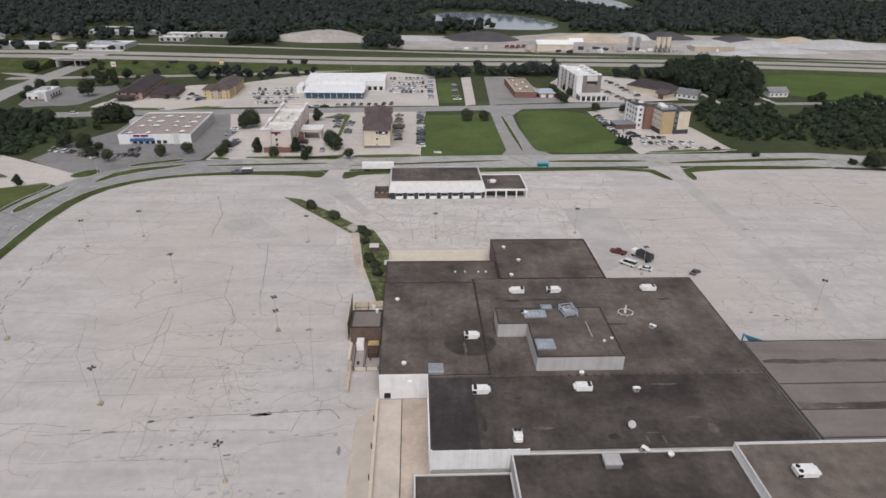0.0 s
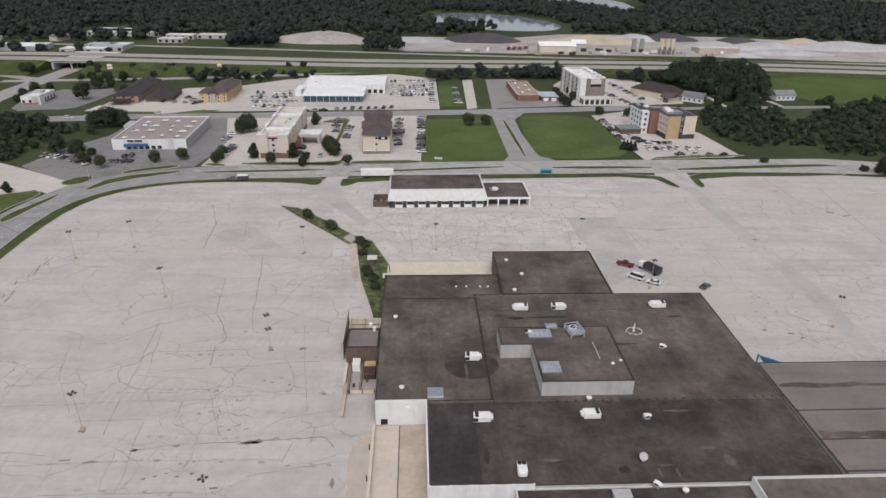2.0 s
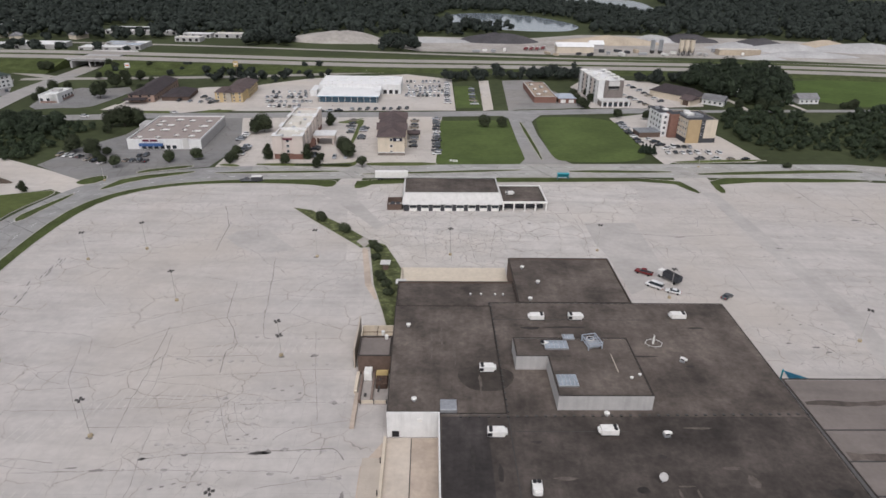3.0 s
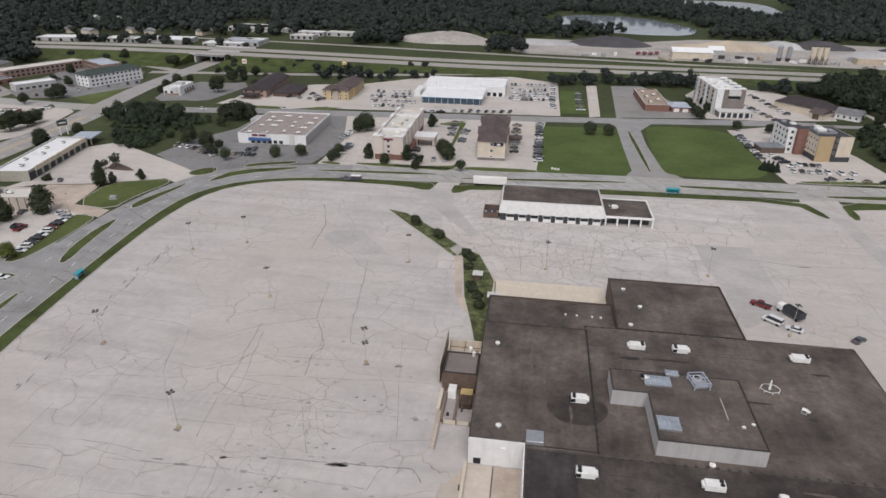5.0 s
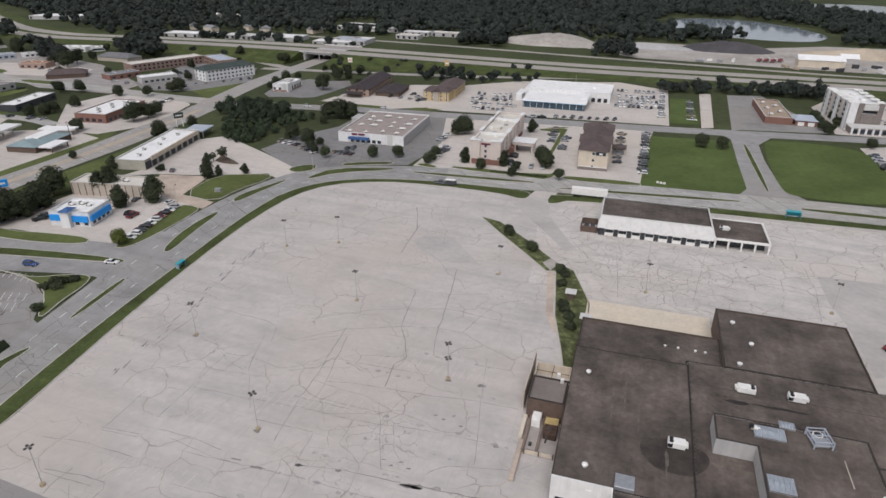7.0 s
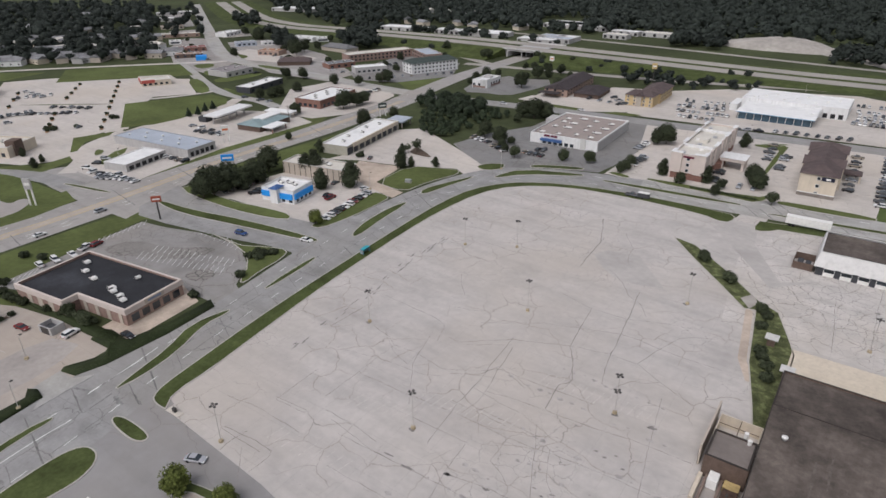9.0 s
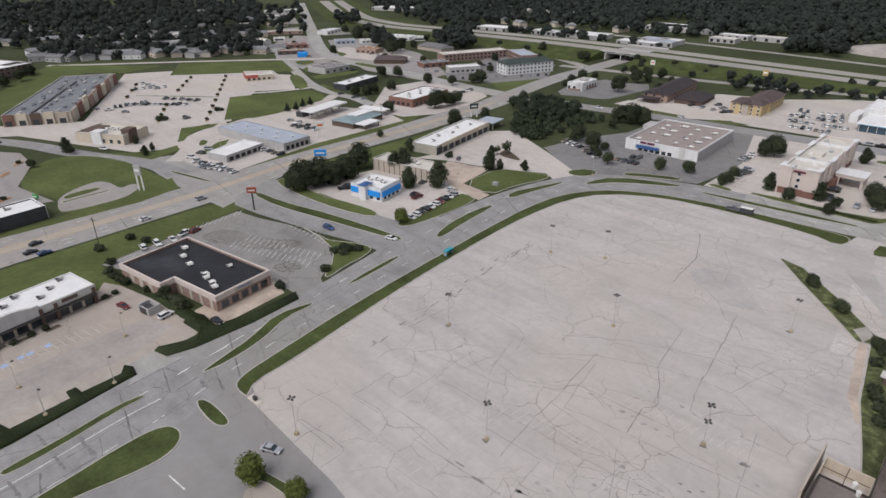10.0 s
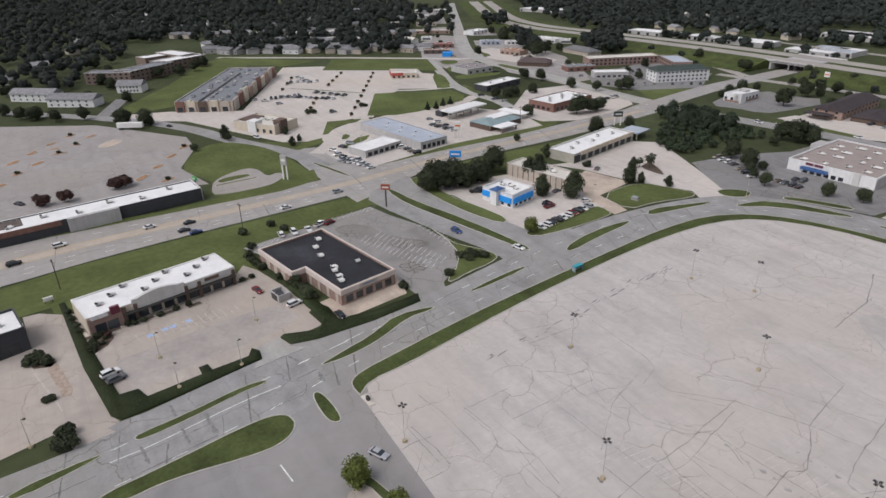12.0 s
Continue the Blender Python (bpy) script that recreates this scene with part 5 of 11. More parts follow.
crack([(-100.5, 108.7), (-100.9, 120.1), (-101.5, 134.0), (-105.3, 136.3), (-111.9, 137.1)], 0.18, 64)
crack([(-101.5, 134.0), (-94.8, 134.9), (-85.4, 133.5)], 0.18, 65)
crack([(-97.1, 105.7), (-87.7, 105.9), (-80.9, 105.2)], 0.20, 66)
crack([(-85.4, 133.5), (-78.2, 137.7), (-70.8, 144.6)], 0.16, 67)
crack([(-118.8, 95.1), (-109.4, 97.0), (-96.1, 97.1)], 0.18, 68)
rg = random.Random(77)
for k in range(40):
    x, y = rg.uniform(-135, 190), rg.uniform(60, 282)
    if x > -22 and y < 200 or x < -100 and y < 110:
        continue
    a, line = rg.choice((0.05, 1.6, 0.8, 2.5)) + rg.uniform(-0.3, 0.3), [(x, y)]
    for s in range(rg.randint(2, 5)):
        a += rg.uniform(-0.5, 0.5)
        line.append((line[-1][0] + 6 * math.cos(a), line[-1][1] + 6 * math.sin(a)))
    if all(inside_lot(p) for p in line):
        crack(line, rg.uniform(0.12, 0.22), 100 + k)


def blot(p, rx, ry, ang, seed):
    rg = random.Random(seed)
    m = Matrix.Rotation(radians(ang), 2)
    pts = [Vector(p) + m @ Vector((rx * math.cos(t) * rg.uniform(0.35, 1.15), ry * math.sin(t) * rg.uniform(0.35, 1.15))) for t in np.linspace(0, 2 * math.pi, 14, endpoint=False)]
    me = bpy.data.meshes.new("stain")
    me.from_pydata([(q.x, q.y, 0.024) for q in pts], [], [list(range(14))])
    me.materials.append(STAIN)
    return part("stain", me, None, lot)


for k, (p, rx, ry) in enumerate(zip([(-63.4, 107.2), (-55.2, 108.6), (-40.1, 110.1), (-43.6, 97.5), (-21.1, 99.4), (-76.5, 104), (-27.5, 126.2), (-63.4, 107.2), (26.8, 233.6), (89.8, 157), (96.3, 155.4), (98.6, 153.2), (113.7, 217.2), (53.5, 234.7), (-3, 227.5), (155.8, 245.1), (160.8, 241.7), (190, 270.9), (145, 269), (80.6, 224.7)], (1.0, 1.0, 2.2, 1.2, 0.7, 1.6, 0.9, 0.7, 1.2, 1.0, 1.2, 1.0, 2.2, 1.0, 1.0, 2.6, 2.6, 3.0, 2.2, 3.0), (0.5, 0.4, 0.7, 0.4, 1.6, 0.3, 0.4, 0.5, 0.6, 0.5, 0.5, 0.5, 0.6, 0.6, 0.8, 0.9, 0.8, 0.6, 0.5, 0.5))):
    blot(p, rx, ry, 5, k)
for k, p in enumerate([(-42.8, 130.9), (-40.6, 130.3), (-38.9, 132.1), (-36.3, 129.5), (-47.9, 114.6), (-45.8, 113.7), (-44.3, 115.2), (-42.2, 114.1), (-54.4, 101), (-51.9, 100.3), (-49.3, 101.1), (-47.1, 99.7), (-56.4, 100.2), (-58.3, 99.5), (95.1, 178.5), (96.2, 175), (97.3, 171.6), (97.5, 166.7), (91.6, 166.5), (92.7, 163.4), (103.5, 166.9), (104.4, 162.2)]):
    blot(p, 0.6, 0.3, 20, 40 + k)

for k, (p, rx, ry) in enumerate((((-40.3, 109.9), 2.6, 0.55), ((-38.6, 110.4), 1.2, 0.7), ((-36.2, 144.6), 1.1, 0.9), ((-44.2, 143.6), 1.2, 0.7), ((-70.9, 103.7), 2.2, 0.4), ((-114.2, 137.6), 0.9, 0.6), ((-77.2, 112.6), 0.9, 0.7), ((-47.8, 200.2), 1.0, 0.8))):
    blot(p, rx, ry, 5, 300 + k)
rg = random.Random(15)
for k in range(34):
    t = rg.random()
    p = (-122.0 - 9 * t + rg.gauss(0, 1.0), 117 + 78 * t + rg.uniform(-3, 3))
    blot(p, rg.uniform(0.5, 2.6), rg.uniform(0.12, 0.34), rg.choice((96, 99, 104)), 200 + k)
rg = random.Random(12)
for y, x0, x1 in ((104, -66, -22), (111, -62, -24), (119, -60, -26), (127, -58, -24), (141, -70, -30), (96, -70, -30), (88, -60, -25), (152, -64, -34), (210, 95, 150), (228, 100, 160), (243, 110, 170)):
    bm = bmesh.new()
    for x in np.arange(x0, x1, 2.7):
        if rg.random() < 0.66:
            c, s = (x + rg.uniform(-0.4, 0.4), y + rg.uniform(-0.5, 0.5)), rg.uniform(0.25, 0.8)
            bm.faces.new([bm.verts.new((c[0] + s * 1.3 * math.cos(t) * rg.uniform(0.5, 1.1), c[1] + s * 0.8 * math.sin(t) * rg.uniform(0.5, 1.1), 0.023)) for t in np.linspace(0, 2 * math.pi, 9, endpoint=False)])
    part("oil_stain", bm, FAINTOIL, lot)


# ---- buildings ----
TURN = 2.8
MALL = Matrix.Rotation(radians(TURN), 4, "Z")
pane_meshes = {}


def pane_mesh(w, h, material=None):
    key = (round(w, 2), round(h, 2), material.name if material else "")
    if key not in pane_meshes:
        pane_meshes[key] = mesh_of(boxes((-w / 2, w / 2, -0.06, 0.04, -h / 2, h / 2)), material or GLASS, "pane")
    return pane_meshes[key]


frame_meshes = {}


def frame_mesh(w, h, material):
    key = (round(w, 2), round(h, 2), material.name)
    if key not in frame_meshes:
        t = 0.12
        frame_meshes[key] = mesh_of(boxes((-w / 2 - t, w / 2 + t, -0.10, 0.02, h / 2, h / 2 + t), (-w / 2 - t, w / 2 + t, -0.14, 0.02, -h / 2 - t, -h / 2),
                                          (-w / 2 - t, -w / 2, -0.10, 0.02, -h / 2, h / 2), (w / 2, w / 2 + t, -0.10, 0.02, -h / 2, h / 2)), material, "frame")
    return frame_meshes[key]


SIDES = {"S": lambda w, d, s: (s, 0, 0), "E": lambda w, d, s: (w, s, 90), "N": lambda w, d, s: (s, d, 180), "W": lambda w, d, s: (0, s, 270)}


def on_side(side, w, d, s, z):
    x, y, a = SIDES[side](w, d, s)
    return Matrix.Translation((x, y, z)) @ Matrix.Rotation(radians(a), 4, "Z")


def windows(root, w, d, side, s0, s1, n, zs, ww, hh, framed=None, name="window", material=None):
    for z in zs:
        for s in np.linspace(s0, s1, n) if n > 1 else [(s0 + s1) / 2]:
            ob = part(name, pane_mesh(ww, hh, material), None, root, at=on_side(side, w, d, float(s), z))
            if framed:
                part("window_frame", frame_mesh(ww, hh, framed), None, ob)


def panel(root, w, d, side, s0, s1, z0, z1, material, out=0.15, name="panel", label=""):
    m = on_side(side, w, d, 0, 0)
    sg = 1 if side in "SE" else -1
    a, b = sorted((sg * s0, sg * s1))
    return part(name, boxes((a, b, -out, 0.05, z0, z1)), material, root, label, at=m)


def block(name, label, category, corner, yaw, w, d, h, wall, roof, parapet=0.6, coping=COPING, group="", outline=None):
    """A flat-roofed building: walls with a parapet and a coping round a roof."""
    root = thing(name, label, category, pose(corner[0], corner[1], 0, 0, 0, yaw), group)
    o = ccw(outline or [(0, 0), (w, 0), (w, d), (0, d)])
    part("wall", ring(bmesh.new(), o, inset(o, 0.35), -0.1, h + parapet), wall, root)
    part("roof", prism(bmesh.new(), inset(o, 0.36), h - 0.4, h), roof, root)
    if coping:
        part("coping", ring(bmesh.new(), inset(o, -0.06), inset(o, 0.45), h + parapet + 0.004, h + parapet + 0.10), coping, root)
    return root


def gable(bm, w, d, z0, rise, over=0.5, hip=0.0):
    """A pitched roof along x, hipped at its ends where hip is over 0."""
    a = [(-over, -over, z0), (w + over, -over, z0), (w + over, d + over, z0), (-over, d + over, z0), (hip - over, d / 2, z0 + rise), (w + over - hip, d / 2, z0 + rise)]
    v = [bm.verts.new(p) for p in a]
    for f in ((0, 1, 5, 4), (2, 3, 4, 5), (3, 0, 4), (1, 2, 5), (3, 2, 1, 0)):
        bm.faces.new([v[k] for k in f])
    return bm


def pitched(name, label, category, corner, yaw, w, d, h, rise, wall, roof, hip=0.0, over=0.6, group=""):
    root = thing(name, label, category, pose(corner[0], corner[1], 0, 0, 0, yaw), group)
    bm = box(bmesh.new(), 0, w, 0, d, -0.1, h)
    if not hip:
        for x in (0.02, w - 0.02):
            bm.faces.new([bm.verts.new(p) for p in ((x, 0, h), (x, d, h), (x, d / 2, h + rise))])
    part("wall", bm, wall, root)
    part("roof", gable(bmesh.new(), w, d, h, rise, over, hip), roof, root)
    return root


def rooftop_unit(at, yaw=0, w=3.6, d=2.2, h=1.7, group="rooftop units", material=None):
    """A packaged rooftop air handler: casing, curb, side louvre and two fan cowls."""
    root = thing("rooftop_unit", "boxy white rooftop air handler on a low curb", "air handler", pose(*at, 0, 0, yaw), group)
    part("curb", boxes((-w / 2 + 0.15, w / 2 - 0.15, -d / 2 + 0.15, d / 2 - 0.15, 0, 0.32)), DARKTRIM, root)
    part("casing", boxes((-w / 2, w / 2, -d / 2, d / 2, 0.3, h), bevel=0.06), material or UNITWHITE, root)
    part("louvre", boxes((-w / 2 - 0.04, -w / 2 + 0.9, -d / 2 - 0.03, -d / 2 + 0.03, 0.5, h - 0.25)), DARKVOID, root)
    for y in (-d * 0.23, d * 0.23):
        bm = tube(bmesh.new(), (-w * 0.32, y, h - 0.02), (-w * 0.32, y, h + 0.14), 0.42, 0.42, 12)
        part("fan_cowl", bm, DARKVOID, root)
    part("hood", boxes((w / 2 - 0.02, w / 2 + 0.5, -d / 2 + 0.25, d / 2 - 0.25, 0.7, h - 0.35)), material or UNITWHITE, root)
    return root


def roof_vent(at, r=0.45, h=0.8):
    root = thing("roof_vent", "small pale mushroom vent on the roof", "roof vent", pose(*at), "roof vents")
    part("vent_pipe", tube(bmesh.new(), (0, 0, 0), (0, 0, h * 0.6), r * 0.55, r * 0.55, 10), STEEL, root)
    bm = tube(bmesh.new(), (0, 0, h * 0.55), (0, 0, h * 0.8), r, r, 12)
    part("cap", tube(bm, (0, 0, h * 0.8), (0, 0, h), r, r * 0.3, 12), UNITWHITE, root)
    return root


def skylight(at, yaw, w, d, h=0.7):
    root = thing("skylight", "blue-grey glazed skylight with metal ribs on the roof", "skylight", pose(*at, 0, 0, yaw), "skylights")
    part("curb", boxes((-w / 2, w / 2, -d / 2, d / 2, 0, h * 0.55)), STEEL, root)
    bm = bmesh.new()
    b = [bm.verts.new((sx * w / 2 * 0.96, sy * d / 2 * 0.96, h * 0.55)) for sx, sy in ((-1, -1), (1, -1), (1, 1), (-1, 1))]
    t = [bm.verts.new((-w * 0.3, 0, h)), bm.verts.new((w * 0.3, 0, h))]
    for f in ((b[0], b[1], t[1], t[0]), (b[2], b[3], t[0], t[1]), (b[3], b[0], t[0]), (b[1], b[2], t[1])):
        bm.faces.new(f)
    part("glazing", bm, GLAZE, root)
    for k in range(4):
        x = -w * 0.3 + w * 0.6 * k / 3
        bm = tube(bmesh.new(), (x, -d / 2 * 0.96, h * 0.58), (x, 0, h + 0.03), 0.06, 0.06, 4)
        part("rib", tube(bm, (x, 0, h + 0.03), (x, d / 2 * 0.96, h * 0.58), 0.045, 0.045, 4), STEEL, root)
    return root


def in_mall(u, v, z=0.0):
    p = MALL @ Vector((u, v, z))
    return (p.x, p.y, p.z)


# the old department store: one building of joined volumes
store = thing("department_store", "closed flat-roofed department store with dark stained membrane roofs", "building", MALL.copy())
HIGH = 6.5


def volume(o, h, roof, wall, parapet=0.35, coping=ROOFEDGE, label="", edge=0.3):
    o = ccw(o)
    part("wall", ring(bmesh.new(), o, inset(o, edge), -0.1, h + parapet), wall, store)
    r = part("roof", prism(bmesh.new(), inset(o, edge + 0.01), h - 0.5, h), roof, store, label)
    part("coping", ring(bmesh.new(), inset(o, -0.03), inset(o, edge + 0.03), h + parapet + 0.004, h + parapet + 0.08), coping, store)
    return r


volume([(2.7, 92.2), (80.6, 92.2), (81.7, 161.98), (16.9, 161.98), (16.9, 116.4), (2.7, 116.4)], HIGH, ROOFDARK, GREYWALL, 0.06, edge=0.12)
volume([(-8.5, 116.42), (16.88, 116.42), (16.88, 160.2), (-8.9, 160.2)], HIGH + 0.02, ROOFDARK, BROWNBRICK, 0.04, edge=0.12)
volume([(-8.9, 160.22), (16.86, 160.22), (16.86, 162.0), (24.98, 162.0), (24.98, 175.2), (-8.9, 175.2)], HIGH - 1.0, ROOFDARK, BROWNBRICK, 0.4)
volume([(25, 162.0), (56.5, 162.0), (56.5, 189.4), (25, 189.4)], HIGH - 0.15, ROOFDARK, BROWNBRICK, 0.3)
volume([(-0.6, 60), (18.4, 60), (18.4, 90.6), (-0.6, 90.6)], 2.3, ROOFSOUTH, GREYWALL, 0.25, COPING)
volume([(18.42, 55), (62.4, 55), (62.4, 92.18), (18.42, 92.18)], 5.7, ROOFSOUTH, GREYWALL, 0.2, COPING)
volume([(62.42, 50), (150, 50), (150, 92.18), (62.42, 92.18)], 7.3, ROOFBROWN, WHITEWALL, 0.35, COPING)
volume([(81.9, 92.2), (215, 92.2), (215, 128.9), (81.9, 128.9)], 6.1, ROOFTAN, GREYWALL, 0.12)
part("roof_section", boxes((2.95, 80.35, 92.4, 115.6, HIGH - 0.2, HIGH + 0.006)), ROOFSOUTH, store, "darker wetter southern part of the roof")
part("roof_section", boxes((3.1, 12.6, 92.6, 115.4, HIGH - 0.2, HIGH + 0.012)), WETSOUTH, store, "blackened wet strip of the southern roof")
# raised machine room in the middle of the roof
PENT = [(20.5, 139.4), (20.5, 131.8), (27.8, 131.8), (27.8, 117.6), (48.1, 117.6), (48.1, 139.4)]
volume(PENT, 10.2, ROOFDARK, GREYWALL, 0.06)
# seams, drains and clamps across the membrane
clamp = mesh_of(boxes((-0.3, 0.3, -0.25, 0.25, -0.1, 0.14)), DARKTRIM, "roof_clamp")
for a, b in (((7.0, 115.4), (81, 116.4)), ((16.9, 162.0), (56, 162.0)), ((17.1, 117), (17.1, 160))):
    n = int(math.dist(a, b) / 1.9)
    for p in along(a, b, n):
        part("roof_clamp", clamp, None, store, at=Matrix.Translation((p[0], p[1], HIGH)))
for row in ((17.2, 41, 111.0, 111.15), (17.2, 60, 153.4, 153.55)):
    part("roof_seam", boxes((*row, HIGH - 0.1, HIGH + 0.03)), DARKTRIM, store)
for row in ((17.0, 17.2, 92.8, 116), (17.0, 17.15, 117, 160)):
    part("roof_seam", boxes((*row, HIGH - 0.1, HIGH + 0.03)), DARKTRIM, store)
for v in (94.4, 103.0, 111.8):
    part("roof_seam", boxes((82.4, 214, v, v + 0.35, 6.0, 6.16)), DARKTRIM, store)
# white ribbed wall over the loading ramp, with posts along its top
rib = mesh_of(boxes((0, 0.36, 116.25, 116.44, 0.2, 6.95)), WHITEWALL, "rib")
for k in range(24):
    part("rib", rib, None, store, at=Matrix.Translation((-8.45 + k * (11.1 / 24), 0, 0)))
part("wall_sheet", boxes((-8.5, 2.68, 116.34, 116.46, 0.2, 7.0)), WHITEWALL, store)
part("louvre", boxes((-7.4, -5.9, 116.1, 116.3, 0.5, 1.9)), DARKVOID, store)
part("wall_box", boxes((-2.0, -1.0, 116.0, 116.3, 4.6, 5.3)), UNITWHITE, store)
part("wall_sheet", boxes((2.72, 21.9, 92.02, 92.18, 2.3, 7.1)), WHITEWALL, store, "white sheet-metal parapet wall")
for k in range(6):
    part("wall_post", boxes((2.7 + k * 3.8, 2.95 + k * 3.8, 91.85, 92.1, 2.3, 7.35)), UNITWHITE, store)
for k in range(8):
    part("wall_post", boxes((2.4, 2.66, 93.5 + k * 3.1, 93.75 + k * 3.1, 2.0, 7.3)), UNITWHITE, store)
part("wall_sheet", boxes((2.45, 2.68, 92.2, 116.3, 0, 7.0)), WHITEWALL, store)
part("roof_hatch", boxes((2.8, 6.3, 116.5, 119.9, 6.6, 7.5), bevel=0.05), STEEL, store, "grey metal stair head")
# dark brick annex and dock on the west side
annex = ccw([(-17.0, 138.5), (-8.95, 138.5), (-8.95, 147.0), (-17.0, 147.0)])
part("annex_wall", ring(bmesh.new(), annex, inset(annex, 0.3), -0.1, 5.4), BROWNBRICK, store, "dark brown brick annex")
part("annex_roof", prism(bmesh.new(), inset(annex, 0.31), 4.8, 5.2), ROOFTAN, store)
part("annex_coping", ring(bmesh.new(), inset(annex, -0.05), inset(annex, 0.4), 5.404, 5.5), ROOFEDGE, store)
yard = ccw([(-17.4, 147.3), (-9.0, 147.3), (-9.0, 155.0), (-17.4, 155.0)])
part("yard_wall", ring(bmesh.new(), yard, inset(yard, 0.25), 0, 3.6), CREAM, store, "tan walled yard")
part("yard_floor", boxes((-17.1, -9.3, 147.6, 154.7, 0.0, 0.5)), PAD, store)
part("screen_wall", boxes((-18.4, -18.0, 141, 157, 0, 5.2)), BEIGE, store)
part("dock_pit", boxes((-16.8, -9.0, 127, 138.4, -0.05, 0.08)), LANE, store)
for u0, u1, z in ((-16.0, -15.5, 1.0), (-13.2, -12.7, 1.0)):
    part("dock_wall", boxes((u0, u1, 127.6, 138.4, 0.0, z)), TAUPE, store, "low brown dock wall")
part("dock_bed", boxes((-15.45, -13.25, 128.5, 138.4, 0.02, 0.35)), LANE, store, "grey sloping truck bed")
part("dock_locker", boxes((-15.3, -13.4, 135.4, 138.2, 0.36, 2.5), bevel=0.06), UNITWHITE, store, "white steel locker")
part("dock_bumper", boxes((-14.8, -14.2, 129.4, 130.2, 0.36, 0.9), bevel=0.05), DARKTRIM, store)
part("dock_leveller", boxes((-12.5, -9.6, 136.2, 138.3, 0.0, 1.5), bevel=0.05), YPAINT, store, "faded yellow dock platform")
part("compactor", boxes((-12.3, -9.5, 132.6, 135.9, 0.0, 1.7), bevel=0.15), mat("rusted_steel", (0.075, 0.048, 0.036), 0.8, vary=0.35, scale=1.2), store, "rust-brown waste compactor")
part("compactor_pipe", tube(bmesh.new(), (-11.6, 131.4, 0.2), (-11.2, 134.4, 1.9), 0.22, 0.22, 8), DARKTRIM, store)
part("dock_rail", boxes((-15.4, -9.3, 127.4, 127.6, 0.0, 0.9)), CREAM, store)
for u in (-15.4, -12.4, -9.5):
    part("dock_post", boxes((u, u + 0.2, 127.1, 127.35, 0.0, 1.3)), DARKTRIM, store)
for v in (149.4, 152.0):
    part("yard_pipe", tube(bmesh.new(), (-17.1, v, 3.4), (-9.2, v, 3.4), 0.08, 0.08, 6), BROWNBRICK, store)
part("yard_pipe", tube(bmesh.new(), (-13.2, 147.6, 3.5), (-13.2, 154.8, 3.5), 0.08, 0.08, 6), BROWNBRICK, store)
for u, v, h in ((-11.4, 147.8, 1.2), (-10.4, 146.2, 1.0)):
    part("annex_vent", tube(bmesh.new(), (u, v, 5.0), (u, v, 5.3 + h), 0.35, 0.45, 10), UNITWHITE, store)
part("dock_beam", boxes((-16.9, -15.9, 119.0, 130.6, 0.0, 0.7), bevel=0.08), TANPAD, store, "faded yellow concrete guard beam")
part("dock_beam", boxes((-17.3, -16.5, 130.8, 138.2, 0.0, 1.1), bevel=0.08), CREAM, store)
part("wall_base", boxes((-8.9, 24.9, 175.3, 195.0, 0, 0.16)), CREAM, store, "pale tan walkway along the north wall")
# ramp below the white wall
flat("pavement_ramp", [in_mall(u, v)[:2] for u, v in ((-8.6, 116.2), (2.4, 116.2), (2.4, 60), (-14, 60), (-13.5, 108))], 0.02, TANPAD, "tan concrete loading ramp beside the store", category="ramp")
flat("pavement_ramp_lane", [in_mall(u, v)[:2] for u, v in ((-8.55, 116.1), (-3.4, 116.1), (-3.4, 60), (-8.55, 60))], 0.026, mat("pale_ramp_concrete", (0.52, 0.455, 0.385), 0.9, vary=0.10, scale=0.1, spots=(0.15, 0.5, 0.72, 0.85)), "paler lane of the loading ramp", category="ramp")
ramp_wall = thing("retaining_wall", "weathered tan retaining wall of the loading ramp", "wall", MALL.copy())
part("coping", boxes((-9.2, -8.6, 60, 115.8, 0.02, 1.0)), CREAM, ramp_wall)
for k in range(6):
    part("rail_post", boxes((-9.5, -9.3, 66 + k * 8.5, 66.2 + k * 8.5, 0.02, 1.9)), DARKTRIM, ramp_wall)
part("slab", boxes((-13.2, -9.2, 60, 110, 0.03, 0.45)), BEIGE, ramp_wall)
part("joint", boxes((-3.4, -3.2, 60, 116, 0.02, 0.06)), DARKTRIM, ramp_wall)

for p, yaw, w in zip([(21.2, 155), (31.3, 155.6), (59, 157.6), (7.3, 131.9), (8.6, 110.6), (31.6, 112.2)], (0, 180, 0, 180, 180, 0), (3.7, 3.5, 3.9, 3.3, 3.5, 3.6)):
    rooftop_unit((p[0], p[1], HIGH), TURN + yaw + 180, w, 1.9, 1.6)
for p in [(15.4, 96.3)]:
    rooftop_unit((p[0], p[1], HIGH), -88, 2.4, 1.8, 1.7)
hb = thing("roof_cover", "pale grey boxed roof cover on a low curb", "roof equipment", pose(*in_mall(37.4, 89.2)[:2], 5.7, 0, 0, TURN))
part("curb", boxes((-1.5, 1.5, -1.3, 1.3, 0, 0.9)), STEEL, hb)
part("lid", boxes((-1.7, 1.7, -1.5, 1.5, 0.904, 1.35), bevel=0.08), GREYWALL, hb)
for p in [(-12.3, 149.4), (-8.7, 120.2), (32.2, 117.6), (19.6, 183.6), (23.5, 174.6), (20.4, 164.8), (44.6, 92.2)]:
    roof_vent((p[0], p[1], HIGH), 0.6, 1.1)
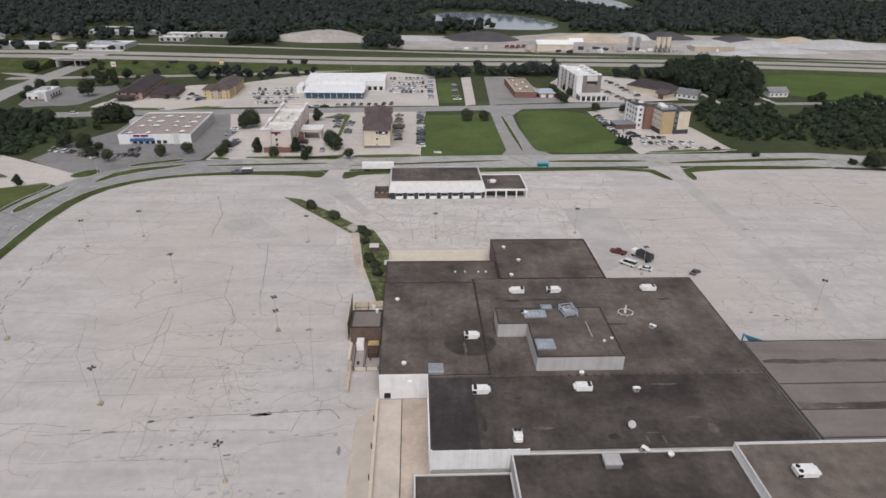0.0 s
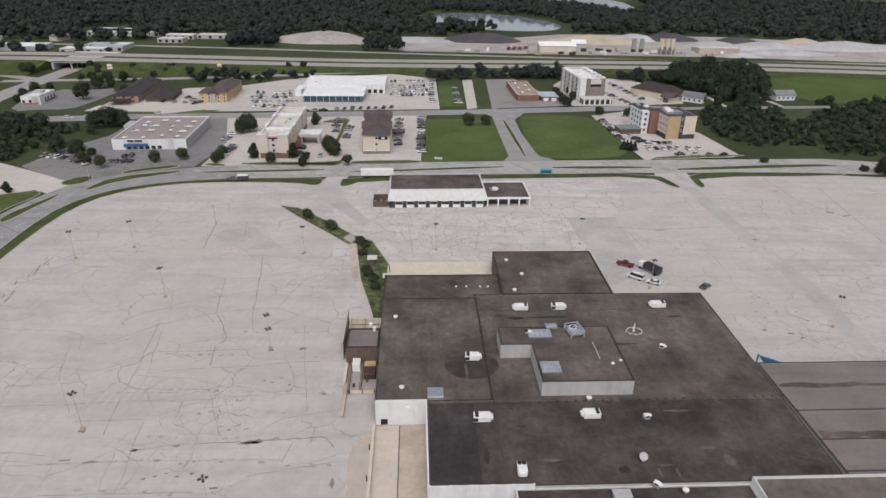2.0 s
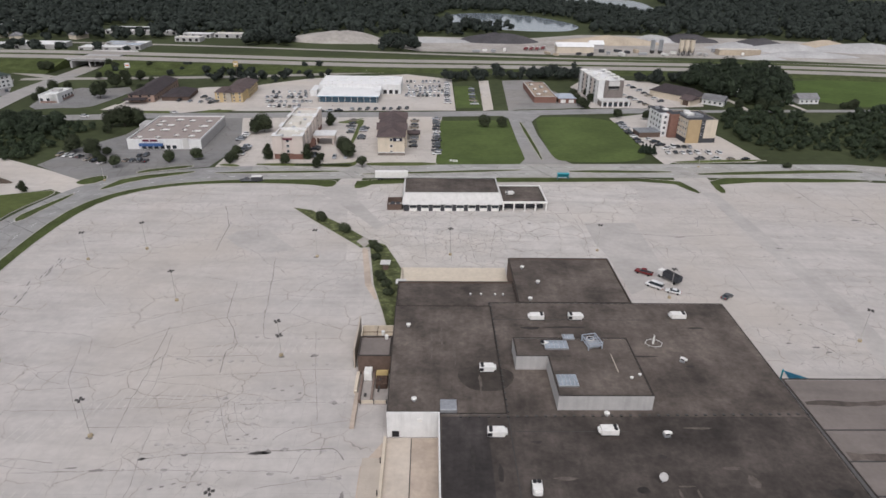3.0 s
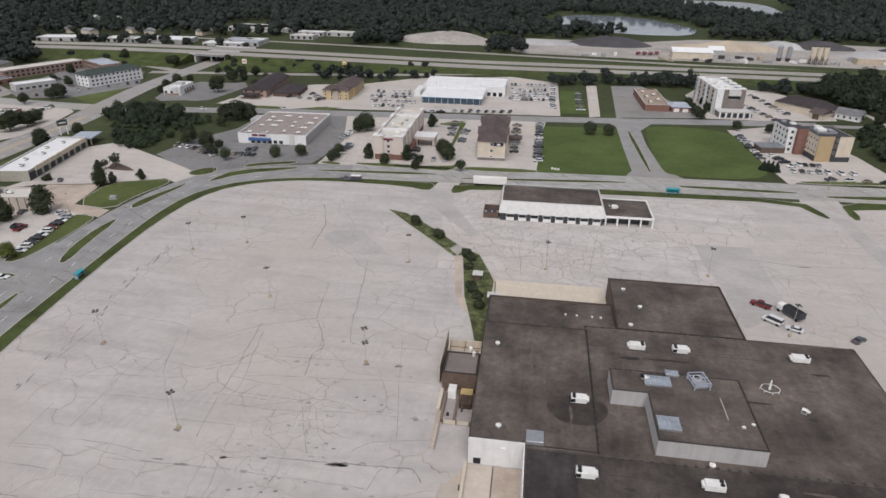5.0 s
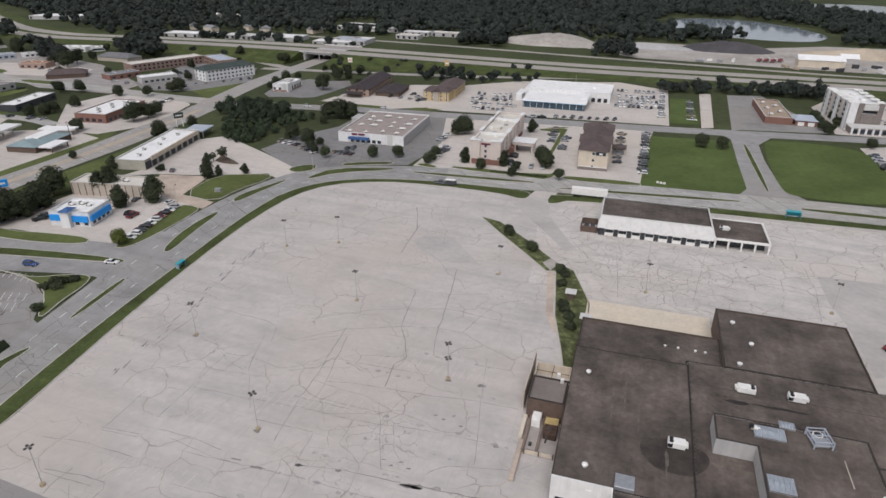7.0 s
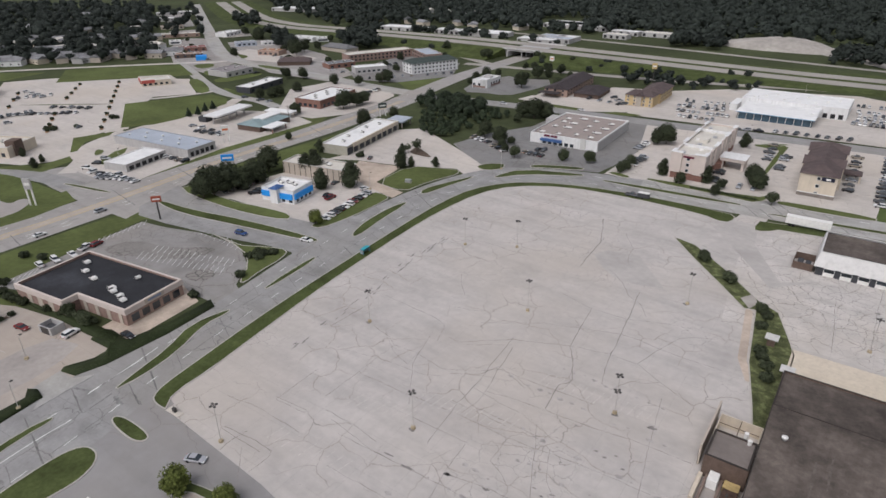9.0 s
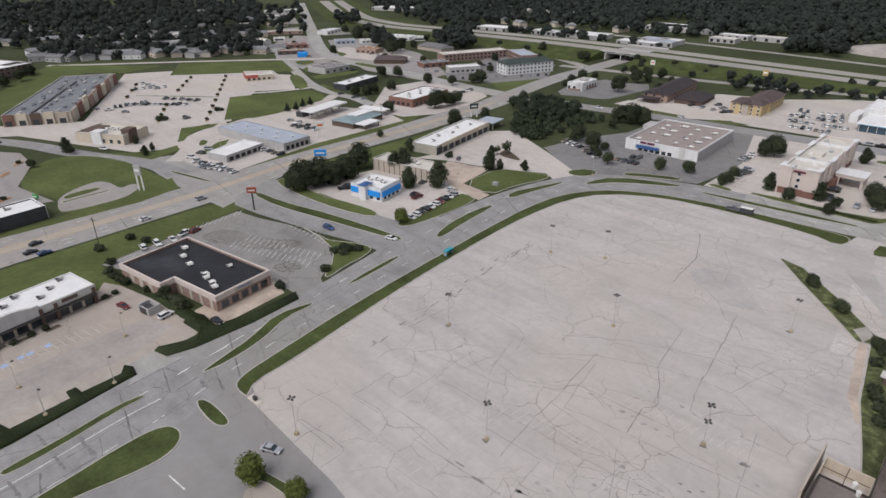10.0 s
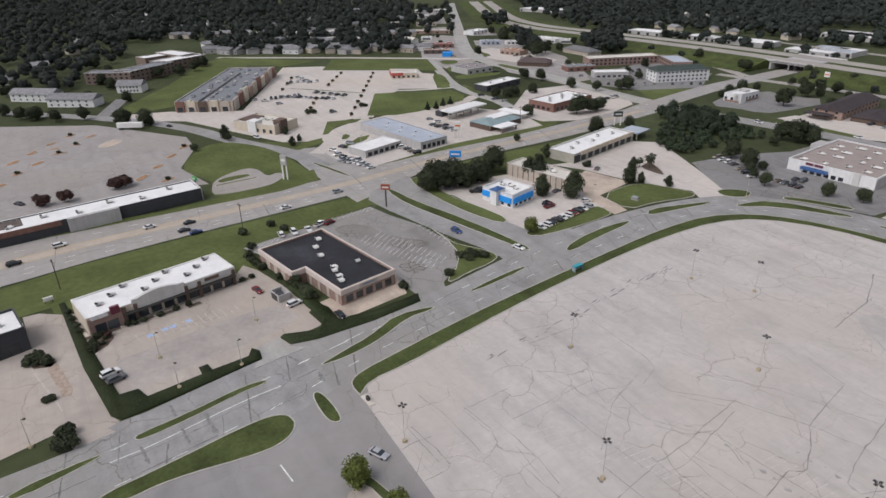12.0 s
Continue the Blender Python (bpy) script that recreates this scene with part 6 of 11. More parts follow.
for u, v, a in ((48.6, 109.9, 10), (44.4, 91.6, -40), (61.0, 135.2, -30)):
    ex = thing("exhaust_unit", "small white exhaust fan housing on the roof", "roof vent", pose(*in_mall(u, v, HIGH), 0, 0, a), "exhaust units")
    part("curb", boxes((-0.6, 0.6, -0.6, 0.6, 0, 0.4)), STEEL, ex)
    part("casing", boxes((-0.6, 0.6, -0.5, 0.5, 0.404, 1.0), bevel=0.1), UNITWHITE, ex)
    part("hood", boxes((0.59, 1.05, -0.35, 0.35, 0.5, 0.9), bevel=0.08), UNITWHITE, ex)
    part("louvre", boxes((-0.4, 0.4, -0.54, -0.48, 0.55, 0.9)), DARKVOID, ex)
for p in [(3.8, 168.4), (6.8, 168.5), (10.8, 168.6), (13.1, 168.7)]:
    roof_vent((p[0], p[1], HIGH - 1.0), 0.32, 0.7)
for p, w, d in zip([(23.7, 137.5), (27.1, 141), (24.5, 124)], (5.6, 2.8, 4.4), (3.4, 2.0, 4.0)):
    skylight((p[0], p[1], 10.2), TURN, w, d)
rack = thing("cooling_frame", "pale blue steel frame with round fan on the roof", "roof equipment", pose(*in_mall(39.0, 136.6, 10.2), 0, 0, TURN + 12))
for x in (-1.7, 1.7):
    for y in (-2.0, 2.0):
        part("leg", boxes((x - 0.1, x + 0.1, y - 0.1, y + 0.1, 0, 1.5)), ROOFBLUE, rack)
for z in (0.7, 1.5):
    for x in (-1.7, 1.7):
        part("rail", boxes((x - 0.09, x + 0.09, -2.1, 2.1, z, z + 0.16)), ROOFBLUE, rack)
    for y in (-2.0, 0.0, 2.0):
        part("rail", boxes((-1.8, 1.8, y - 0.09, y + 0.09, z + 0.17, z + 0.3)), ROOFBLUE, rack)
part("casing", boxes((-1.3, 1.3, -1.7, 0.2, 0.1, 1.1), bevel=0.08), STEEL, rack)
part("fan", tube(bmesh.new(), (0, 0.9, 0.3), (0, 0.9, 1.2), 0.95, 0.95, 14), UNITWHITE, rack)
part("fan_grille", tube(bmesh.new(), (0, 0.9, 1.2), (0, 0.9, 1.26), 0.7, 0.7, 14), DARKVOID, rack)
lad = thing("roof_ladder", "weathered timber plank laid on the machine room roof", "plank", pose(*in_mall(42.6, 129.2, 10.2), 0, 0, TURN))
part("plank", boxes((-0.09, 0.09, -3.4, 3.4, 0, 0.1)), BEIGE, lad)
for u, v in ((44.9, 123.6), (47.0, 124.7)):
    roof_vent(in_mall(u, v, 10.2), 0.4, 0.6)
rooftop_unit(in_mall(27.6, 136.6, 10.2), TURN, 1.3, 1.0, 0.8)
p, = [(49.2, 144.7)]
hoist = thing("flue_frame", "white flue inside a low octagonal frame on the roof", "roof equipment", pose(p[0], p[1], HIGH))
for k in range(8):
    a, b = k * math.pi / 4, (k + 1) * math.pi / 4
    part("rail", tube(bmesh.new(), (2.1 * math.cos(a), 1.7 * math.sin(a), 0.5), (2.1 * math.cos(b), 1.7 * math.sin(b), 0.5), 0.07, 0.07, 5), UNITWHITE, hoist)
    part("post", tube(bmesh.new(), (2.1 * math.cos(a), 1.7 * math.sin(a), 0), (2.1 * math.cos(a), 1.7 * math.sin(a), 0.55), 0.06, 0.06, 5), UNITWHITE, hoist)
part("flue", tube(bmesh.new(), (0, 0.4, 0), (0, 0.4, 2.4), 0.3, 0.16, 10), UNITWHITE, hoist)
p, = [(38.9, 99.6)]
dish = thing("satellite_dish", "white satellite dish on a short mast", "satellite dish", pose(p[0], p[1], HIGH))
part("mast", tube(bmesh.new(), (0, 0, 0), (0, 0, 1.3), 0.09, 0.09), STEEL, dish)
bm = bmesh.new()
q = Euler((radians(48), 0, radians(-8))).to_matrix()
prev = None
for r, dz in ((0.05, 0.0), (0.45, 0.07), (0.82, 0.22)):
    now = [bm.verts.new(Vector((0, 0, 1.4)) + q @ Vector((r * math.cos(2 * math.pi * k / 14), r * math.sin(2 * math.pi * k / 14), dz))) for k in range(14)]
    if prev:
        for k in range(14):
            bm.faces.new((prev[k], prev[(k + 1) % 14], now[(k + 1) % 14], now[k]))
    else:
        bm.faces.new(now)
    prev = now
part("reflector", bm, GREYWALL, dish)
# dark ponding ring round one unit
p = in_mall(13.3, 127.3)
flat_ring = rounded([(p[0] + 6.5 * math.cos(a) * (1 + 0.12 * math.sin(3 * a)), p[1] + 1.2 + 5.2 * math.sin(a) * (1 + 0.1 * math.cos(2 * a))) for a in np.linspace(0, 2 * math.pi, 12, endpoint=False)], 2)
flat("roof_stain", flat_ring, HIGH + 0.026, mat("wet_membrane", (0.046, 0.038, 0.032), 0.7, vary=0.3, scale=0.3), "dark ponding stain on the roof", category="stain")
WETROOF = mat("black_roof_stain", (0.030, 0.026, 0.023), 0.7, vary=0.35, scale=0.5)
DUSTROOF = mat("pale_roof_scuff", (0.112, 0.095, 0.082), 0.95, vary=0.3, scale=0.6)
rg = random.Random(9)
for u, v, ru, rv, m in ((76, 95, 3, 1.2, WETROOF), (69.5, 149.6, 3.0, 0.6, WETROOF), (36, 149.8, 7, 0.5, WETROOF), (27, 149.5, 3.4, 0.8, WETROOF), (61, 97.5, 1.2, 2.2, DUSTROOF), (39.6, 95.7, 1.4, 0.9, WETROOF), (47.7, 96.6, 2.1, 0.25, DUSTROOF), (46.2, 94.8, 0.3, 1.6, DUSTROOF), (49.6, 94.6, 0.3, 1.5, DUSTROOF), (33, 131, 0.3, 5.5, WETROOF), (52, 137, 4.5, 0.4, WETROOF), (22, 108, 1.2, 0.5, WETROOF), (14, 100, 0.6, 3.0, WETROOF), (9, 104, 0.5, 4.0, WETROOF), (26, 98.5, 2.6, 0.5, DUSTROOF), (56, 112, 3.0, 0.4, DUSTROOF),
                        (58, 101, 2.2, 0.5, DUSTROOF), (1, 142, 0.35, 6, DUSTROOF), (3.5, 146, 0.3, 7, DUSTROOF), (6.5, 138, 0.3, 5, DUSTROOF), (10, 150, 2.6, 0.3, DUSTROOF), (12, 127, 0.4, 4.5, DUSTROOF), (46, 104, 1.0, 0.6, WETROOF), (30, 151.5, 6, 0.35, DUSTROOF), (62, 133, 1.3, 0.5, WETROOF)):
    pts = [(u + ru * math.cos(t) * rg.uniform(0.55, 1.1), v + rv * math.sin(t) * rg.uniform(0.55, 1.1)) for t in np.linspace(0, 2 * math.pi, 16, endpoint=False)]
    me = bpy.data.meshes.new("roof_stain")
    me.from_pydata([(x, y, HIGH + 0.03) for x, y in pts], [], [list(range(16))])
    me.materials.append(m)
    part("roof_stain", me, None, store)
for u, v in ((0.6, 88), (0.8, 84.5), (0.5, 90.5)):
    part("ramp_stain", tube(bmesh.new(), (u, v, 0.0), (u, v, 0.034), 0.55, 0.5, 9), STAIN, store)
for u, v in ((-8.4, 181.2), (-14.0, 194.0)):
    hut = thing("pump_hut", "small pale flat-roofed hut beside the grass", "hut", pose(*in_mall(u, v), 0, 0, TURN), "huts")
    part("wall", boxes((-0.9, 0.9, -0.8, 0.8, 0, 2.4)), BROWNBRICK, hut)
    part("roof", boxes((-1.6, 1.6, -1.5, 1.5, 2.404, 2.65)), OFFWHITE, hut)
rooftop_unit((*in_mall(72, 84)[:2], 7.3), TURN, 4.0, 2.6, 1.4)
for v, w in ((120.4, 0.7), (104.3, 1.0)):
    bm = bmesh.new()
    rg = random.Random(int(v))
    pts = [(83 + k * 3.0, v + rg.uniform(-0.3, 0.3), w * rg.uniform(0.5, 1.4)) for k in range(40)]
    top = [bm.verts.new((x, y + t, 6.112)) for x, y, t in pts]
    low = [bm.verts.new((x, y - t, 6.112)) for x, y, t in pts]
    for k in range(39):
        bm.faces.new((low[k], low[k + 1], top[k + 1], top[k]))
    part("roof_stain", bm, ROOFDARK, store, "dark wet streak along a roof valley")
# blue glazed canopy at the north entrance
cp = in_mall(84.5, 129.4)
canopy = thing("entrance_canopy", "bright blue tarpaulin-covered entrance frame with green posts", "canopy", pose(cp[0], cp[1], 0, 0, 0, TURN))
bm = bmesh.new()
v = [bm.verts.new(c) for c in ((0, 0.3, 5.2), (8, 0.3, 4.4), (8.5, 3.6, 2.6), (0, 3.6, 5.6))]
bm.faces.new(v)
bmesh.ops.solidify(bm, geom=bm.faces[:], thickness=0.12)
part("sheet", bm, mat("blue_tarpaulin", (0.025, 0.19, 0.30), 0.5, vary=0.4, scale=0.5), canopy)
for x, z in ((0, 5.8), (8.5, 2.8)):
    part("post", tube(bmesh.new(), (x, 3.6, 0), (x, 3.6, z), 0.2, 0.2), TEAL, canopy)

# the disused service centre with its row of bay doors
YAW_N = 3.6
svc = thing("service_centre", "low car service building with white mansard front and eight bay doors", "building", pose(-22.0, 242.8, 0, 0, 0, YAW_N))
o = [(0, 0), (38.4, 0), (38.4, 21.5), (0, 21.5)]
part("wall", ring(bmesh.new(), o, inset(o, 0.35), -0.1, 3.4), DARKGREY, svc)
bm = bmesh.new()
lo = [(-0.7, -0.9), (39.1, -0.9), (39.1, 22.2), (-0.7, 22.2)]
hi = [(0.1, 3.0), (38.3, 3.0), (38.3, 21.5), (0.1, 21.5)]
for zl, zh in ((3.1, 6.6), ):
    a = [bm.verts.new((x, y, zl)) for x, y in lo]
    b = [bm.verts.new((x, y, zh)) for x, y in hi]
    for k in range(4):
        bm.faces.new((a[k], a[(k + 1) % 4], b[(k + 1) % 4], b[k]))
    bm.faces.new(a[::-1])
part("mansard", bm, OFFWHITE, svc, "sloping white metal mansard")
part("roof", boxes((0.4, 38.0, 3.3, 21.2, 5.8, 6.15)), ROOFDARK, svc)
part("coping", ring(bmesh.new(), [(0.0, 2.9), (38.4, 2.9), (38.4, 21.6), (0.0, 21.6)], [(0.5, 3.4), (37.9, 3.4), (37.9, 21.1), (0.5, 21.1)], 6.55, 6.72), COPING, svc)
for k in range(8):
    x = 2.2 + k * 4.65
    dr = part("bay_door", boxes((x, x + 3.0, -0.12, 0.08, 0.05, 2.9)), UNITWHITE, svc, "white sectional bay door with a dark glazed row")
    part("door_glass", boxes((x + 0.12, x + 2.88, -0.15, -0.05, 1.35, 2.55)), GLASS, dr)
part("side_roof", boxes((39.0, 56.5, 3.2, 19.0, 3.3, 3.7)), ROOFDARK, svc)
part("side_wall", ring(bmesh.new(), [(39.15, 3.4), (56, 3.4), (56, 18.8), (39.15, 18.8)], [(39.4, 3.7), (55.7, 3.7), (55.7, 18.5), (39.4, 18.5)], -0.1, 3.3), DARKGREY, svc)
part("canopy_fascia", ring(bmesh.new(), [(38.9, 0.2), (57.2, 0.2), (57.2, 19.3), (38.9, 19.3)], [(39.5, 0.8), (56.6, 0.8), (56.6, 18.7), (39.5, 18.7)], 3.2, 3.95), UNITWHITE, svc, "white canopy fascia")
part("canopy_deck", boxes((39.4, 56.7, 0.7, 3.25, 3.2, 3.6)), ROOFDARK, svc)
for k in range(5):
    x = 39.3 + k * 4.3
    part("canopy_post", boxes((x, x + 0.55, 0.3, 0.85, 0, 3.0)), UNITWHITE, svc)
for k in range(4):
    part("shop_window", pane_mesh(3.2, 1.9), None, svc, at=Matrix.Translation((41.5 + k * 4.2, 3.4, 1.5)))
yd = [(-6.6, 1.0), (-0.8, 1.0), (-0.8, 9), (-6.6, 9)]
part("yard_fence", ring(bmesh.new(), yd, inset(yd, 0.12), 0, 2.4), BROWNBRICK, svc, "dark slatted yard fence")
part("yard_scrap", boxes((-5.5, -3.8, 3, 7, 0, 1.4), (-3.2, -1.6, 2.2, 5.5, 0, 1.8), bevel=0.1), DARKGREY, svc)
for p in [(20.2, 254.3)]:
    rooftop_unit((p[0], p[1], 3.7), YAW_N, 3.0, 1.8, 1.4)


# hotels and shops to the north
def hotel_windows(root, w, d, h, floors, side, s0, s1, n, framed=None, ww=1.5, hh=1.5):
    fl = h / floors
    windows(root, w, d, side, s0, s1, n, [fl * (k + 0.55) for k in range(floors)], ww, hh, framed)


# four-storey hotel with projecting bays and a white stepped parapet
H, W, D = 10.4, 13.6, 58.5
r = block("hotel", "four-storey pale pink hotel with brick base and stepped white parapets", "hotel", (-90.4, 304.4), 3, W, D, H, PINK, ROOFCREAM, 0.9, WHITEWALL)
panel(r, W, D, "S", 0.02, W - 0.02, -0.1, 2.9, BRICK, 0.22, "brick_base")
panel(r, W, D, "E", 0.02, D - 0.02, -0.1, 2.9, BRICK, 0.22, "brick_base")
for s0, s1 in ((-0.5, 4.2), (W - 4.2, W + 0.5)):
    panel(r, W, D, "S", s0, s1, 2.9, H + 1.3, PINK, 0.8, "bay")
    part("parapet_cap", boxes((s0 - 0.2, s1 + 0.2, -1.05, 1.2, H + 1.304, H + 1.65), bevel=0.06), WHITEWALL, r)
for side, x0, x1 in (("E", W - 1.0, W + 0.85), ("W", -0.85, 1.0)):
    for k, (s0, s1) in enumerate(((-0.4, 5.0), (9.5, 13.0), (17.5, 24.5), (29.0, 32.5), (37.0, 44.0), (48.5, 51.5), (54.0, 58.9))):
        panel(r, W, D, side, s0, s1, 2.9 if side == "E" else 0, H + 1.1, PINK, 0.6, "bay")
        if s1 - s0 > 3.6:
            part("parapet_cap", boxes((x0, x1, s0 - 0.2, s1 + 0.2, H + 1.104, H + 1.5), bevel=0.06), WHITEWALL, r)
hotel_windows(r, W, D, H, 4, "S", W / 2, W / 2, 1, WHITEWALL, 1.2, 1.3)
hotel_windows(r, W, D, H, 4, "E", 7.2, 53, 11, None, 1.3, 1.4)
panel(r, W, D, "S", 4.6, 9.0, H - 0.7, H + 0.1, MAROON, 0.3, "sign", "dark sign letters as plain bars")
part("parapet_step", boxes((0.6, W - 0.6, 14.2, 15.0, H, H + 1.35), bevel=0.06), WHITEWALL, r)
part("parapet_step", boxes((0.6, W - 0.6, 43.6, 44.3, H, H + 1.25), bevel=0.06), WHITEWALL, r)
part("stair_head", boxes((4.6, 8.4, 24, 29, H, H + 1.5), bevel=0.06), ROOFCREAM, r)
for k in range(7):
    part("roof_duct", boxes((2.4 + k * 5 % 3 * 2.9, 4.1 + k * 5 % 3 * 2.9, 3.5 + k * 7.7, 5.0 + k * 7.7, H, H + 0.8), bevel=0.08), UNITWHITE if k % 2 else STEEL, r)
part("brick_plinth", boxes((W + 0.25, W + 2.6, 20, 33.5, 0, 3.3)), BRICK, r)
part("porch_roof", boxes((W + 1.4, W + 12.2, 23.5, 33.0, 3.9, 5.3), bevel=0.1), PINK, r, "pale porte-cochere")
part("porch_cap", boxes((W + 1.1, W + 12.5, 23.2, 33.3, 5.304, 5.55), bevel=0.06), WHITEWALL, r)
for x, y in ((2.2, 24.0), (10.9, 24.0), (2.2, 32.0), (10.9, 32.0)):
    part("porch_pillar", boxes((W + x, W + x + 0.9, y, y + 0.9, 0, 3.9)), PINK, r)

# three-storey hotel with a hipped roof and cross gables
H, W, D = 9.4, 13.3, 50
r = thing("hotel", "three-storey cream hotel with brown hipped roof", "hotel", pose(-41.3, 314.4, 0, 0, 0, 4.2))
part("wall", boxes((0, W, 0, D, -0.1, H)), CREAM, r)


def roof_mesh(corners, faces):
    bm = bmesh.new()
    v = [bm.verts.new(c) for c in corners]
    for f in faces:
        bm.faces.new([v[k] for k in f])
    return bm


part("roof", roof_mesh(((-0.6, -0.6, H), (W + 0.6, -0.6, H), (W + 0.6, D + 0.6, H), (-0.6, D + 0.6, H), (W / 2, 7, H + 3.0), (W / 2, 43, H + 3.0)), ((0, 1, 4), (1, 2, 5, 4), (2, 3, 5), (3, 0, 4, 5), (3, 2, 1, 0))), SHINGLE, r, "brown shingled hipped roof")
for y in (13.0, 35.0):
    part("cross_gable", roof_mesh(((-1.3, y, H), (W + 1.3, y, H), (W + 1.3, y + 9, H), (-1.3, y + 9, H), (-1.3, y + 4.5, H + 2.7), (W + 1.3, y + 4.5, H + 2.7)), ((0, 1, 5, 4), (2, 3, 4, 5), (3, 0, 4), (1, 2, 5), (3, 2, 1, 0))), SHINGLE, r)
    part("gable_bay", boxes((-0.9, W + 0.9, y + 0.6, y + 8.4, -0.05, H - 0.01)), CREAM, r)
hotel_windows(r, W, D, H, 3, "S", W / 2, W / 2, 1, WHITEWALL, 1.2, 1.2)
hotel_windows(r, W, D, H, 3, "E", 2, 48, 13, None, 1.4, 1.3)
panel(r, W, D, "S", -0.1, W + 0.1, 0, 1.5, mat("grey_stone_base", (0.2, 0.175, 0.155), vary=0.2), 0.25, "stone_base")
panel(r, W, D, "S", -0.1, W + 0.1, 1.5, 1.75, WHITEWALL, 0.32, "base_trim")
panel(r, W, D, "S", 7.6, 12.2, H - 2.1, H - 0.5, mat("black_sign", (0.02, 0.022, 0.04), 0.5), 0.25, "sign", "black sign with a pale shape")
panel(r, W, D, "S", 9.2, 10.8, H - 1.75, H - 0.9, UNITWHITE, 0.32, "sign_shape")
part("drive_canopy", boxes((W + 0.92, W + 8, 27, 33, 3.2, 3.9)), SHINGLE, r, "brown-roofed entrance canopy")
for y in (27.4, 32.2):
    part("canopy_post", boxes((W + 7.2, W + 7.7, y, y + 0.5, 0, 3.2)), CREAM, r)

r = block("party_store", "single-storey white store with mauve gravel roof and blue awning", "shop", (-167.8, 314.6), 5, 36.4, 47.5, 4.6, WHITEWALL, ROOFMAUVE, 0.55, WHITEWALL)
panel(r, 36.4, 47.5, "S", 6.2, 17.6, 1.9, 3.1, NAVY, 1.6, "awning", "blue awning over the entrance")
panel(r, 36.4, 47.5, "S", 7.4, 15.6, 3.5, 5.5, WHITEWALL, 0.3, "sign_board")
for s0, s1 in ((7.8, 11.0), (11.5, 15.2)):
    panel(r, 36.4, 47.5, "S", s0, s1, 4.0, 5.1, MAROON, 0.45, "sign", "dark red sign letters as plain bars")
windows(r, 36.4, 47.5, "S", 8, 23, 6, [1.1], 2.0, 1.7)
panel(r, 36.4, 47.5, "S", 27.5, 30.2, 0, 5.6, OFFWHITE, 0.5, "pilaster")
panel(r, 36.4, 47.5, "E", 0, 47.5, 0, 4.4, GREYWALL, 0.06, "side_panel")
part("lean_to", boxes((-7.5, -0.02, 36, 46, 0, 3.2)), GREYWALL, r)
rng = random.Random(4)
for k in range(16):
    c = Matrix(r.matrix_basis) @ Vector((5 + (k % 4) * 8.6 + rng.uniform(-1.4, 1.4), 6 + (k // 4) * 10.5 + rng.uniform(-2, 2), 4.6))
    rooftop_unit(c, 5, rng.choice((1.8, 2.6, 4.0)), 1.9, 0.8)

r = block("car_showroom", "long white car showroom with glazed teal front", "showroom", (-100.2, 454.0), 2.5, 57, 31, 6.2, WHITEWALL, ROOFWHITE, 0.4, WHITEWALL)
SHOWGLASS = mat("teal_shop_glass", (0.045, 0.085, 0.12), 0.15, vary=0.25, scale=0.4, spec=0.6)
part("show_front", boxes((4, 43, -27, -0.02, -0.05, 3.9)), SHOWGLASS, r, "teal glazed show front")
part("show_roof", boxes((3.0, 44.2, -28.4, -0.1, 3.92, 4.7), bevel=0.25), ROOFWHITE, r)
part("blue_band", boxes((3.2, 44.0, -28.5, -28.38, 3.98, 4.35)), mat("pale_blue_fascia", (0.20, 0.36, 0.50), 0.5), r, "pale blue fascia band")
part("show_wing", boxes((-4.5, -0.02, -10, 8, 0, 4.2), bevel=0.1), WHITEWALL, r)
part("wing_roof", boxes((40, 44, -16, -1, 4.72, 5.6), bevel=0.2), ROOFWHITE, r)
for k in range(10):
    part("mullion", boxes((4.4 + k * 4.2, 4.6 + k * 4.2, -27.2, -27.02, 0.2, 3.9)), UNITWHITE, r)
for k in range(9):
    part("roof_duct", boxes((5 + k * 5.6, 6.6 + k * 5.6, 5 + k * 7 % 20, 6.5 + k * 7 % 20, 6.2, 6.9), bevel=0.06), UNITWHITE, r)
windows(r, 57, 31, "S", 46, 54, 3, [1.6], 2.4, 2.6, None, "bay_door", DARKVOID)

r = block("brick_shop", "low red brick building with tan flat roof", "shop", (48.5, 439.0), 4, 15, 50, 3.6, BRICK, mat("tan_roof", (0.33, 0.26, 0.2), vary=0.15, scale=0.1), 0.5, COPING)
for k in range(5):
    c = Matrix(r.matrix_basis) @ Vector((4 + 6 * (k % 2), 8 + k * 8, 3.6))
    rooftop_unit(c, 4, 2.4, 1.8, 1.2)
r = pitched("garage", "small grey-roofed garage with two doors", "garage", (65.0, 439.5), 4, 11.5, 14, 3.2, 2.0, BRICK, ROOFBLUE, 3.0)
windows(r, 11.5, 14, "S", 3, 8.5, 2, [1.3], 3.4, 2.2, None, "garage_door", UNITWHITE)

H, W, D = 14.2, 17.5, 44
r = block("hotel", "five-storey white and grey hotel with stepped white roof", "hotel", (90.2, 440.5), 7, W, D, H, GREYWALL, ROOFWHITE, 1.0, UNITWHITE)
TAUPEPANEL = mat("taupe_panel", (0.20, 0.175, 0.16), vary=0.1)
for s0, s1, m in ((0.0, 4.2, WHITEWALL), (4.6, 7.2, TAUPEPANEL), (14.4, W, TAUPEPANEL)):
    panel(r, W, D, "S", s0, s1, 0, H + 1.2, m, 0.6, "bay")
panel(r, W, D, "S", 7.2, 14.4, 10.2, 11.8, DARKVOID, 0.7, "glass_band", "dark curved glass band")
panel(r, W, D, "S", 7.2, 14.4, 11.8, 14.6, OFFWHITE, 1.4, "brow", "white curved brow")
